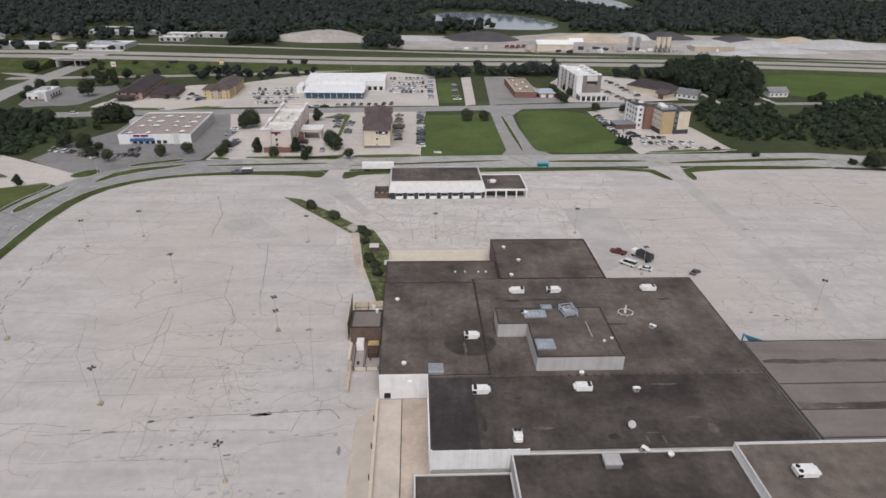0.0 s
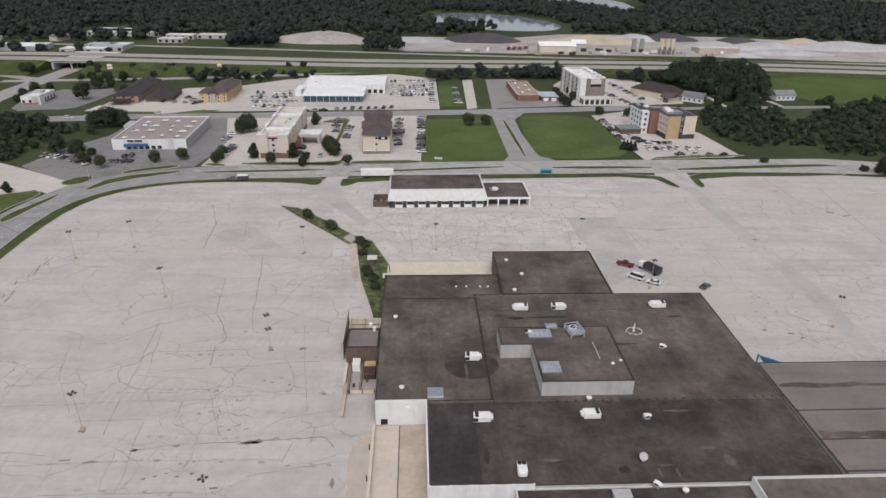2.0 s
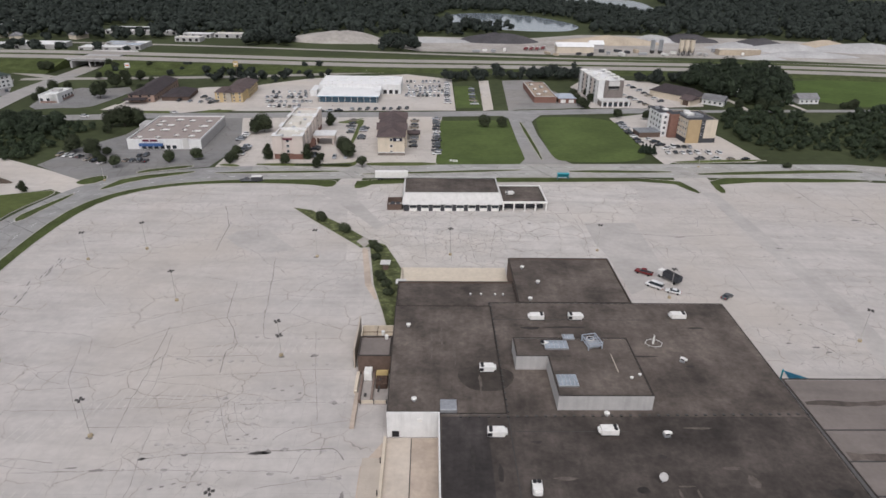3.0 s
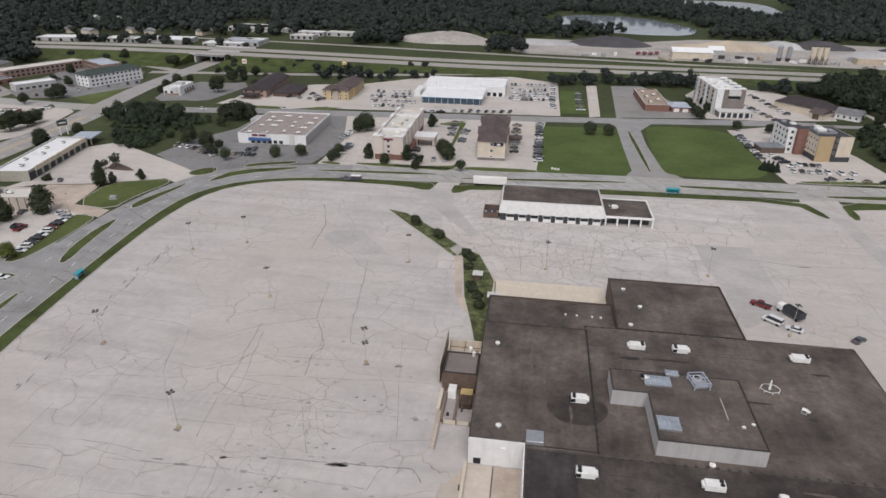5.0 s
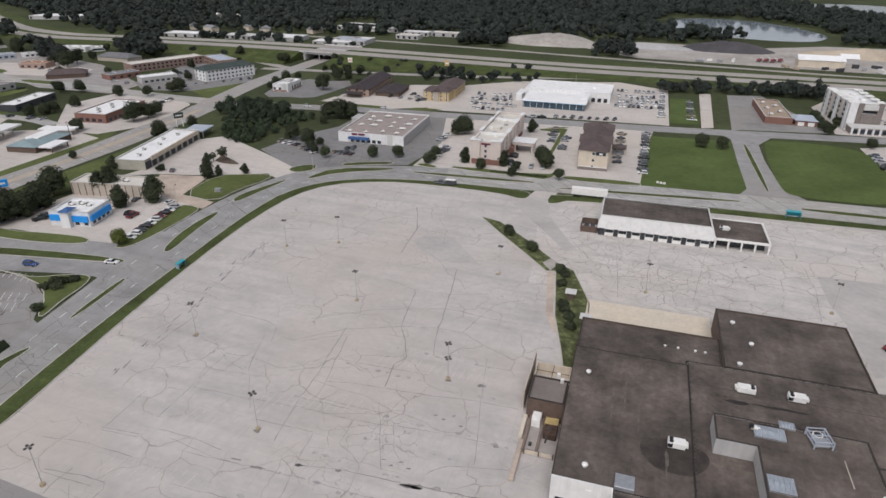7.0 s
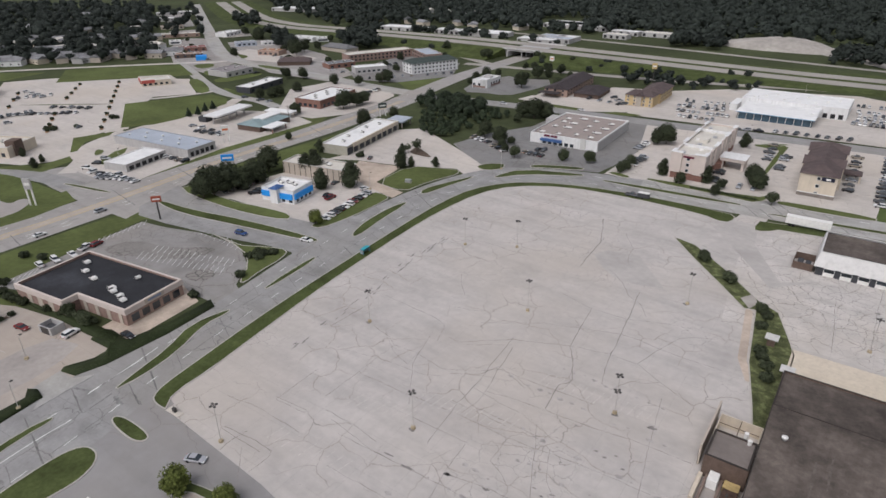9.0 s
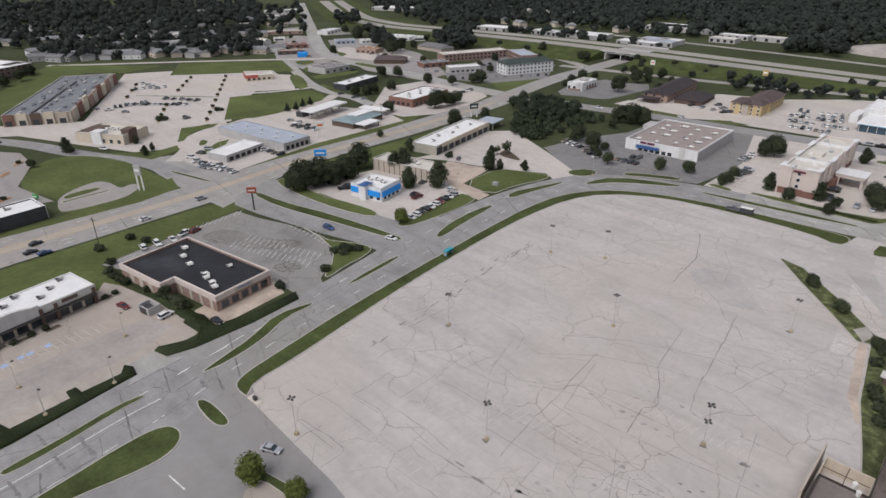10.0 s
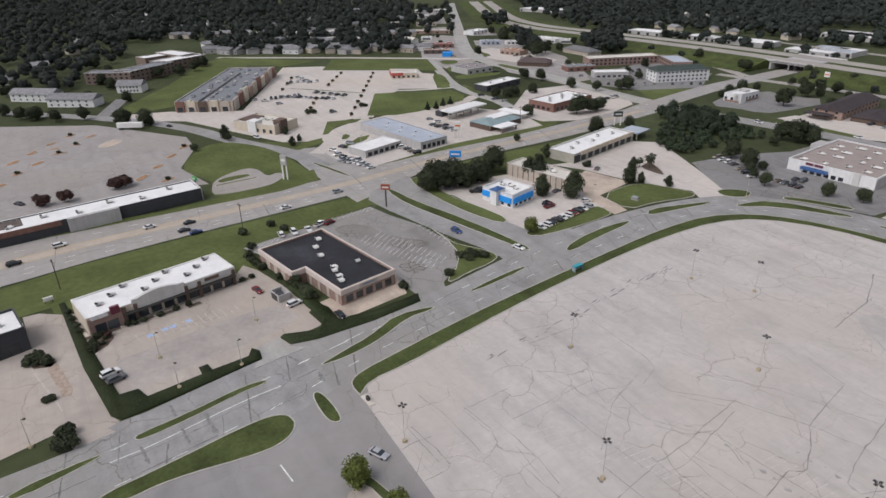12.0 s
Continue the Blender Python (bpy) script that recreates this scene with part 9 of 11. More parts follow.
def tree(kind, p, scale=1.0, turn=None, z=0.0):
    """One tree: a trunk with limbs and a crown of leaf clumps; alike trees share their meshes."""
    h, r, low, n, size, leaf, cone, word = {
        "broad": (9.0, 5.0, 0.2, 3000, 0.25, LEAFDARK, False, "broad dark green tree with a full crown"),
        "round": (7.2, 3.9, 0.5, 2000, 0.22, LEAF, False, "round green tree with a short trunk"),
        "light": (6.4, 3.4, 0.5, 1500, 0.24, LEAFLIGHT, False, "bushy light green young tree"),
        "thin": (6.0, 2.4, 1.6, 420, 0.30, LEAF, False, "thin young tree with a sparse crown"),
        "column": (6.6, 2.3, 0.0, 1300, 0.20, LEAFDARK, "blunt", "upright dense dark green tree"),
        "cone": (8.5, 3.0, 0.5, 1100, 0.30, NEEDLE, True, "dark pointed evergreen tree"),
        "bush": (2.2, 1.9, 0.1, 420, 0.24, LEAFDARK, False, "dense dark green shrub"),
        "purple": (5.0, 3.8, 0.8, 800, 0.32, PURPLE, False, "dark purple-leaved ornamental tree")}[kind]
    key = (kind, int(abs(p[0] * 7 + p[1] * 3)) % 3)
    turn = (p[0] * 37 + p[1] * 17) % 360 if turn is None else turn
    m = Matrix.Translation((p[0], p[1], z)) @ Matrix.Rotation(radians(turn), 4, "Z") @ Matrix.Scale(scale, 4)
    if key in TREES:
        return copy_thing(TREES[key], Matrix.Translation((p[0], p[1], z)) @ Matrix.Rotation(radians(turn), 4, "Z") @ Matrix.Scale(scale / TREES[key].scale.x, 4))
    rs = np.random.RandomState(key[1] * 11 + len(kind) * 5)
    lobes = lobes_for(rs, h, r, low, cone=cone)
    root = thing("shrub" if kind == "bush" else "tree", word, "shrub" if kind == "bush" else "tree", None, "shrubs" if kind == "bush" else "trees")
    root.matrix_basis = m
    bm = bmesh.new()
    if kind != "bush":
        top = low + (h - low) * 0.45
        tube(bm, (0, 0, -0.1), (0, 0, top), h * 0.028, h * 0.014, 7)
        for x, y, z1, rx, rz in lobes[1:5]:
            tube(bm, (0, 0, low + (top - low) * 0.5), (x * 0.85, y * 0.85, z1), h * 0.011, h * 0.004, 5)
    else:
        for a in range(3):
            tube(bm, (0, 0, -0.05), (0.4 * math.cos(a * 2.1), 0.4 * math.sin(a * 2.1), 1.0), 0.06, 0.03, 5)
    part("trunk", bm, BARK, root)
    cv, cf = cores(rs, lobes, 0.62 if kind == "thin" else 0.78)
    if kind == "thin":
        cv, cf = cv[:0], []
    part("crown", leaf_mesh("crown", crown_quads(rs, lobes, n, size), cv, cf, leaf), None, root)
    TREES[key] = root
    return root


def inside(p, poly):
    c, n = False, len(poly)
    for k in range(n):
        a, b = poly[k], poly[k - 1]
        if (a[1] > p[1]) != (b[1] > p[1]) and p[0] < (b[0] - a[0]) * (p[1] - a[1]) / (b[1] - a[1]) + a[0]:
            c = not c
    return c


def woods(name, label, poly, step, h, leaf, seed, clumps=46, size=1.35, keep=1.0, out=()):
    """A stand of trees too many to count: uneven crowns on a jittered grid, as one mesh."""
    rs = np.random.RandomState(seed)
    xs, ys = [p[0] for p in poly], [p[1] for p in poly]
    Q, V, F, base = [], [], [], 0
    for x in np.arange(min(xs), max(xs), step):
        for y in np.arange(min(ys), max(ys), step):
            p = (x + rs.uniform(-0.45, 0.45) * step, y + rs.uniform(-0.45, 0.45) * step)
            if rs.uniform() > keep or not inside(p, poly) or any(inside(p, o) for o in out):
                continue
            hh = h * rs.uniform(0.55, 1.15)
            r = min(step * rs.uniform(0.5, 0.8), hh * 0.62)
            lobes = lobes_for(rs, hh, r, hh * 0.08, 4)
            lobes = [(a + p[0], b + p[1], c, d, e) for a, b, c, d, e in lobes]
            Q.append(crown_quads(rs, lobes, clumps, size * (0.7 + 0.3 * r / step * 1.6), 0.45, 0.32))
            v, f = cores(rs, lobes, 0.92, False)
            V.append(v)
            F += [[i + base for i in face] for face in f]
            base += len(v)
    if not Q:
        return None
    return tagged(new(name, leaf_mesh(name, np.concatenate(Q), np.concatenate(V), F, leaf)), label, "woods", kind="stuff")


# woods and thickets
woods("thicket", "dense dark trees beside the arterial road", [(-262, 336), (-270, 352), (-270, 363), (-250, 367), (-228, 358), (-217, 344), (-222, 334), (-238, 321), (-250, 328)], 6.2, 9.0, WOODLEAF, 3, 200, 0.5, 0.95)
woods("thicket_low", "low dark scrub below the trees", [(-224, 293), (-213, 290), (-206, 299), (-207, 316), (-208, 334), (-201, 346), (-212, 362), (-222, 350), (-218, 338), (-238, 321), (-250, 326), (-240, 312)], 4.6, 4.4, SCRUBLEAF, 35, 110, 0.40, 0.97)
woods("woodland_east", "tall dark woodland beside the meadow", [(169.3, 513.1), (182, 540), (212, 566), (250, 568), (254.4, 522.2), (232.2, 469), (214, 444), (198, 442), (190, 457), (174, 475)], 8.5, 14, WOODLEAF, 4, 260, 0.7)
SCRUB = [(159.3, 403.8), (172, 424), (208.7, 428), (222, 426), (209.6, 394.7), (225.8, 393.5), (242.3, 417.1), (290.3, 452.7), (358.3, 446.1), (268.7, 325.2), (200, 322.6), (203.2, 339.1), (163.5, 337.7), (159, 350.9), (151, 364.7)]
woods("scrub_east", "dense green scrub below the woodland", SCRUB, 6.6, 5.6, SCRUBLEAF, 5, 150, 0.36, 0.8)
woods("scrub_east_low", "low green scrub and brambles below the woodland", SCRUB, 4.6, 2.6, SCRUBLEAF, 36, 50, 0.34, 0.85)
woods("trees_lane", "dark trees along the farm lane", [(190, 432), (206, 441), (222, 447), (222, 435)], 6.5, 9, WOODLEAF, 41, 160, 0.5)
woods("treeline_freeway", "dark tree line below the freeway", [(-19.1, 514.2), (19.5, 531.8), (19.7, 510.3), (-12.1, 503.3)], 7, 8, FOREST, 6, 160, 0.6)
woods("treeline_freeway", "dark tree line below the freeway", [(25.5, 532.3), (94.5, 537.8), (95.1, 513.8), (50.6, 517.3), (27.2, 517.9)], 7, 11, FOREST, 7, 160, 0.6)
woods("treeline_freeway", "dark tree line below the freeway", [(129.2, 525.8), (180.8, 529.9), (177.1, 510.9), (148.1, 511)], 7, 9, FOREST, 8, 160, 0.6)
LAKE = [(-60, 900), (-25, 1070), (70, 1070), (125, 1015), (175, 905), (140, 800), (60, 800)]
LAKE2 = [(150, 1420), (180, 1210), (245, 1160), (262, 1050), (350, 1130), (380, 1420)]
YARD = [(-190, 660), (640, 600), (640, 740), (475, 762), (335, 805), (200, 815), (60, 790), (-44, 770), (-190, 745)]
SHEDS = [[(-349.9, 588.4), (-286.8, 634), (-315, 695.9), (-396.4, 667)], [(-394.2, 719.8), (-352.5, 746.1), (-393.7, 832.9), (-445.6, 813.6)], [(-384.6, 706.4), (-347.5, 711.1), (-387.5, 796.6), (-428.6, 790.9)], [(-290, 651.8), (-226, 682.7), (-248, 751.9), (-320.5, 723.6)], [(-514.4, 561.1), (-386.1, 610.3), (-447.8, 700), (-591.3, 639.2)], [(-338.3, 617.5), (-305.3, 621.1), (-332.2, 678.4), (-367.8, 674.2)]]
woods("forest_north", "wide dark forest beyond the quarry", [(-420, 690), (-200, 668), (-170, 760), (60, 770), (320, 815), (640, 690), (1100, 560), (1200, 900), (900, 1250), (500, 1400), (-200, 1420), (-600, 1250), (-800, 1000)], 14.5, 14, FOREST, 11, 48, 1.3, 1.0, (LAKE, LAKE2, YARD, *SHEDS))
woods("forest_west", "wide dark woods beyond the freeway", [(-430, 625), (-420, 690), (-800, 1000), (-900, 1150), (-1250, 900), (-960, 760), (-780, 660), (-620, 610), (-450, 600)], 13, 13, FOREST, 12, 46, 1.6, 0.72, (*SHEDS,))
woods("trees_suburb", "mature trees among suburban houses", [(-1540.4, 137.2), (-1079.6, 620.1), (-799.1, 469.8), (-674.2, 392), (-731.7, 305.9), (-792.9, 245.5), (-797.1, 195), (-821.9, 120.8), (-816.1, 80.7)], 15.5, 13, FOREST, 13, 70, 1.1, 0.86)
woods("trees_suburb_near", "mature trees among suburban houses", [(-797.1, 195), (-731.7, 305.9), (-674.2, 392), (-566.9, 339), (-624.6, 264.7), (-677.7, 190.6)], 12, 12, FOREST, 31, 90, 0.9, 0.85)
woods("trees_suburb_west", "mature trees beside the apartments", [(-1791.6, -22.1), (-1624.6, 149.2), (-938.6, 115.8), (-743.8, 111.1), (-636.5, 75.4), (-550.4, 60), (-576.3, 24.2), (-592.1, 2.5), (-673.6, -92.3), (-2070, -307.6)], 15, 12, FOREST, 14, 80, 1.0, 0.72)
woods("trees_town_west", "dark trees between shops on the road into town", [(-977.4, 572.5), (-962.3, 633), (-664.5, 450.3), (-681.1, 414.3)], 17, 11, FOREST, 32, 70, 1.1, 0.45)
woods("trees_warehouses", "dark trees between warehouses and freeway", [(-615.7, 575.3), (-538.1, 589.5), (-428.2, 591.7), (-345.3, 599), (-294.3, 595.3), (-304.4, 613.7), (-363.6, 627.9), (-458.5, 630.4), (-581.3, 633.7), (-669, 622)], 12, 10, FOREST, 33, 70, 1.0, 0.4)
woods("trees_town", "dark trees beside the road into town", [(-623, 501), (-605.1, 507.4), (-512.5, 448.8), (-509.8, 429.4)], 10, 13, FOREST, 15, 70, 1.3)
woods("trees_town", "dark trees beside the motel", [(-538.3, 531.2), (-522.4, 565), (-444.2, 497.1), (-457.5, 463.9)], 11, 14, FOREST, 16, 70, 1.4)
woods("trees_town", "dark trees beside the road into town", [(-768.8, 557.4), (-777.8, 602.3), (-693.6, 545), (-685.6, 508.9)], 14, 13, FOREST, 17, 60, 1.5)
woods("bushes_freeway", "scattered bushes on the freeway bank", [(-486.4, 533.8), (-363.9, 493.8), (-257.7, 493.6), (-128.5, 506.6), (-105.7, 526.3), (-268.4, 534.9), (-390.3, 538.4)], 15, 7, FOREST, 18, 60, 0.9, 0.22)
woods("bushes_freeway", "scattered bushes beside the frontage road", [(-287.9, 525.2), (-189.6, 553), (-116.2, 568.5), (-104.8, 510.6), (-177.2, 488.6), (-261.9, 474.9)], 13, 6, FOREST, 19, 60, 0.9, 0.30)
woods("trees_motels", "trees between the motels", [(-197.7, 497.8), (-107.6, 524.6), (-103.9, 506.1), (-154.5, 484.1), (-180.3, 473.6)], 9, 7, FOREST, 20, 60, 0.9, 0.6)
woods("trees_quarry", "dark trees along the quarry road", [(-218.4, 667.6), (-173, 668.9), (-184, 713.2), (-228, 707.9)], 10, 13, FOREST, 21, 60, 1.3)
woods("trees_quarry", "dark trees along the quarry road", [(-81.5, 645.5), (-45.9, 649.4), (-54.6, 728.9), (-83.6, 712.2)], 11, 12, FOREST, 22, 60, 1.3)
woods("trees_quarry", "dark trees along the lake shore", [(-6.1, 837.4), (64, 829.7), (62.4, 858.7), (0.9, 881.1)], 12, 13, FOREST, 23, 60, 1.3)

for p in [(-234.3, 164.8), (-233.2, 168.9), (-232, 173.1), (-231, 177), (-230.9, 182.2), (-231.9, 188.5), (-240.5, 171.9), (-238.2, 179.2)]:
    tree("broad", p, 1.12 + 0.02 * (p[0] % 7))
tree("broad", (-239.5, 202), 1.35)
for p, k in (((-223.5, 210.2), 1.45), ((-219.5, 212.5), 1.75), ((-203.2, 200.6), 1.45), ((-194.9, 210.8), 1.75), ((-242.6, 236.4), 1.0), ((-194.5, 242.8), 1.35), ((-191.3, 246.3), 0.75), ((-207.6, 258.9), 0.8), ((-181.9, 252.7), 0.75)):
    tree("column", p, k)
tree("thin", (-203.5, 264.9), 1.15)
tree("thin", (-206.2, 261.5), 0.8)
tree("bush", (-220.8, 242.4), 1.2)
for p in [(-208.9, 82), (-205.8, 82.8), (-202.4, 83.5), (-192.1, 86.4), (-187, 88.2), (-184.1, 89.1), (-181.5, 90.1), (-175.4, 90.9)]:
    tree("bush", p, 0.95)
for p in [(-185.2, 88.9), (-175.8, 89.3)]:
    tree("round", p, 0.6)
for p in [(-352.3, 93.3), (-361.4, 113), (-438.5, 69.8), (-427.8, 80.4), (-272.4, 241.2)]:
    tree("round", p, 0.6)
tree("light", [(-102.3, 72.1)][0], 1.0)
tree("light", [(-91.7, 75.6)][0], 0.8)
for p in [(-144, 22.9), (-144, 24.5), (-148.4, 24)]:
    tree("bush", p, 1.25)
for p in [(-163.5, 20.5), (-163.7, 21.7), (-205.6, 27.4), (-200.8, 28.1), (-196.1, 29), (-192.6, 29.6), (-189.1, 41.5), (-188.7, 43.2), (-188.9, 45.6), (-189.5, 50), (-190.4, 54.4), (-191, 58.1), (-197.2, 75.7), (-197.9, 78.7)]:
    tree("bush", p, 0.62)
for p in [(-620.7, 79.5), (-556.6, 75.1), (-580.5, 71.1), (-584.9, 95.4), (-583.2, 113.6), (-583.2, 129.9), (-598, 144.3), (-617, 155.5), (-671.4, 74), (-732.6, 96.8)]:
    tree("broad", p, 1.0)
for p in [(-486.4, 16.1), (-478.7, 22.2), (-483.3, 25.3), (-468.2, 34.7), (-462.5, 49.9)]:
    tree("broad", p, 0.9)
for p in [(-572.2, 7.1), (-554.1, 19.7), (-536.9, 37.4), (-513, 50.1), (-518.2, 57.5), (-504.8, 7.4), (-502.6, 79.1), (-597.9, 11.5)]:
    tree("broad", p, 0.85)
for p in [(-433, 68.5), (-424.9, 80)]:
    tree("broad", p, 1.15)
for p, k in (((-366.8, 112.8), 1.2), ((-332.9, 139.1), 0.8), ((-339.1, 145.1), 0.6), ((-356.5, 143.5), 0.7)):
    tree("column", p, k)
tree("light", (-177, 174.4), 0.95)
for p in [(-173.9, 142.3), (-174.1, 145.8), (-171.5, 146.7), (-169.4, 149.1), (-170.6, 143.6), (-165.1, 132.4), (-165.6, 116.3), (-235.1, 96.7), (-228.3, 99.5), (-233.3, 85.6), (-219.6, 84.8), (-213.5, 82.1)]:
    tree("bush", p, 1.0)
for p in [(-308.2, 23.2), (-308, 32.5)]:
    tree("purple", p, 1.0)
for p in [(-313.1, 51.5), (-314.7, 55.6)]:
    tree("purple", p, 1.0)
for p in [(-191.7, 307.5), (-179.4, 303)]:
    tree("broad", p, 1.0)
for p in [(-159.6, 286.2), (-138.9, 296.6), (-126.9, 300.8)]:
    tree("round", p, 0.85)
for p, k in (((-190.4, 357), 1.3), ((-197, 355.5), 1.05), ((-184.5, 360), 1.1), ((-192.7, 342.5), 0.6)):
    tree("broad", p, k)
tree("broad", (-240, 424), 1.25)
tree("broad", (-246.5, 458), 1.1)
tree("column", (-243, 468.5), 1.3)
for p, z, k in (((-379, 519), 3.4, 0.8), ((-326, 509), 0.8, 0.95), ((-332, 511), 0.9, 0.8), ((-286, 525), 1.5, 0.8), ((-278, 520), 0.8, 0.7), ((-254, 527), 0.4, 0.75)):
    tree("broad", p, k, z=z)
tree("broad", [(-109.6, 352.5)][0], 1.2)
tree("broad", [(-112.8, 349)][0], 0.95)
for p in [(-57.8, 316.5), (-60.2, 321), (-55.4, 311)]:
    tree("broad", p, 0.85)
for p in [(-93.6, 304.6), (-75.0, 306.2), (-75.6, 369.1)]:
    tree("column", p, 1.15)
for p in [(-110, 297.1), (-109.8, 301.6), (-110.2, 309), (-83.6, 298.4), (-46.5, 295.8)]:
    tree("round", p, 0.75)
tree("round", [(13.5, 373.2)][0], 1.05)
tree("round", [(23.6, 373.8)][0], 0.9)
for p in [(93.2, 329), (95, 329.1), (96.5, 328.2), (98.4, 327.2)]:
    tree("cone", p, 0.6)
for p in [(96.2, 401.6), (113.2, 399.7), (88.1, 464.8), (87.7, 446.3)]:
    tree("broad", p, 0.65)
for p in [(208.6, 294.9), (210.6, 292.5)]:
    tree("broad", p, 0.95)
for p in [(-51.6, 230.4), (-53.0, 232.3), (-42.4, 221.6), (-40.8, 220.6), (-29.3, 207.6)]:
    tree("round", p, 0.5)
for p in [(-27.6, 206.4), (-29.6, 209.2), (-24.9, 187.7), (-21.9, 181.6), (-23.6, 185), (-27.4, 200.1), (-20.7, 176.5)]:
    tree("bush", p, 1.0)
for p in [(-190.4, 368.6), (-217.6, 436.9)]:
    tree("round", p, 1.1)
for p in [(-403.9, 348.2), (-392.8, 355.7), (-360.5, 321.8), (-365.2, 293.8), (-360.7, 300), (-360.2, 306.8), (-296.6, 316.1), (-297.2, 322.8), (-359.2, 355.8), (-340.1, 362.3), (-335, 379), (-331.6, 383.8), (-262.6, 288.4), (-500.3, 425.3), (-637.9, 483.6)]:
    tree("broad", p, 0.8 + 0.06 * (int(p[0]) % 5))
for p in [(-481.1, 423.4), (-489, 439.9), (-495, 432), (-591.6, 465.8), (-600, 474), (-298.4, 306.3)]:
    tree("broad", p, 1.35)
for p in [(-359.9, 237.3), (-359.4, 243.2), (-363.5, 250.8), (-364.8, 257.2)]:
    tree("cone", p, 0.62)
for p in [(-643.7, 414.8), (-759.5, 467.1), (-386.5, 460.4), (-361.2, 451.9), (-358.5, 488.8), (-278.1, 414.4), (-279.2, 424.6), (-283.3, 443.5), (-277.6, 451.4), (-274.8, 487.4), (-264.7, 484.6), (-252.9, 485), (-241.5, 485.3), (-228.2, 474.7), (-311.9, 280), (-259.3, 309.7), (-457.1, 394.6), (-424.2, 410.6), (-527.9, 389.3), (-597.3, 390.4), (-562.5, 361.7), (-373.5, 427.4), (-352.4, 417.3), (-342.5, 430.7), (-493.7, 461.3), (-519, 502)]:
    tree("broad", p, 0.55 + 0.06 * (int(p[1]) % 6))
island([(-208.9, 268.2), (-209.2, 272.1), (-193.3, 264.3), (-192.4, 261.0), (-206, 261)], MULCH, soft=1, name="mulch_island", label="triangular mulched island in the concrete yard")
for p in [(76.9, 458.4), (77.4, 443.8), (78.5, 433.5), (79.9, 423.7)]:
    tree("broad", p, 0.7)
for p in [(-174.4, 297.5), (-168.9, 292.1), (-173, 303.8), (-67.6, 293.4), (-67.7, 302)]:
    tree("broad", p, 0.5)
for p in [(158.4, 310), (201.4, 298.8)]:
    tree("bush", p, 1.2)
for p, k in (((-395.9, 171.4), 1.3), ((-394.2, 174.2), 1.2), ((-390.1, 184.6), 0.9), ((-392.9, 207), 1.2), ((-391.5, 209), 0.9)):
    tree("bush", p, k)
# clipped hedges round the car parks
def hedge(a, b, w=1.2, h=1.0, seed=0):
    rs = np.random.RandomState(seed)
    n = max(2, int(math.dist(a, b) / 0.8))
    lobes = [(x + rs.uniform(-0.1, 0.1), y + rs.uniform(-0.1, 0.1), h * 0.5, w * rs.uniform(0.46, 0.56), h * rs.uniform(0.46, 0.56)) for x, y in along(a, b, n)]
    cv, cf = cores(rs, lobes, 0.9, False)
    return tagged(new("hedge", leaf_mesh("hedge", crown_quads(rs, lobes, n * 22, 0.16), cv, cf, HEDGE)), "low clipped dark green hedge beside the car park", "hedge", "hedges")


hedge([(-77.6, 296)][0], [(-53.3, 297.2)][0], 2.5, 0.8, 3)


def hedge_bed(pts, h, seed):
    """A strip of low clipped ground cover of any outline, with a leafy top and sides."""
    rs, pts = np.random.RandomState(seed), ccw(pts)
    bm = prism(bmesh.new(), pts, 0.0, h)
    me = mesh_of(bm, HEDGE, "hedge_core")
    core_v, core_f = np.array([v.co[:] for v in me.vertices]), [list(p.vertices) for p in me.polygons]
    xs, ys = [p[0] for p in pts], [p[1] for p in pts]
    core, lobes = inset(pts, 0.35), []
    for x in np.arange(min(xs), max(xs), 0.9):
        for y in np.arange(min(ys), max(ys), 0.9):
            if inside((x, y), core):
                lobes.append((x, y, h * 0.7, 0.42, 0.2 * rs.uniform(0.6, 1.4)))
    return tagged(new("hedge", leaf_mesh("hedge", crown_quads(rs, lobes, len(lobes) * 8, 0.13, 1.6), core_v, core_f, HEDGE)), "low clipped dark green hedge beside the car park", "hedge", "hedges")


for k, pts in enumerate(([(-212.8, 25.2), (-213.3, 26.7), (-188.8, 30.4), (-159.6, 35), (-156.8, 35.5), (-156.7, 39.6), (-152.5, 41.1), (-154.3, 53.9), (-157.6, 53.8), (-157.8, 56), (-154.8, 56.5), (-155.6, 65.7), (-158.7, 67.5), (-156.5, 68.9), (-152.8, 68.4), (-150.6, 56.3), (-147.8, 40.7), (-147.1, 34.8), (-149.6, 32.9), (-173.5, 29)],
                         [(-159.6, 75.5), (-155.1, 76.8), (-153.6, 83.9), (-153.8, 100.6), (-155.9, 116.6), (-160, 118.1), (-158.4, 103.1), (-159.8, 92.4), (-167.3, 92.4), (-171, 90.6), (-167.6, 86.6), (-159.9, 87.5), (-157.7, 84.9), (-160.6, 76.7)], [(-205.7, 84), (-207.3, 87.6), (-187.7, 89), (-163.3, 92.2), (-160.8, 89.5), (-170.5, 87.3)])):
    hedge_bed(pts, 0.34 + 0.03 * k, k)

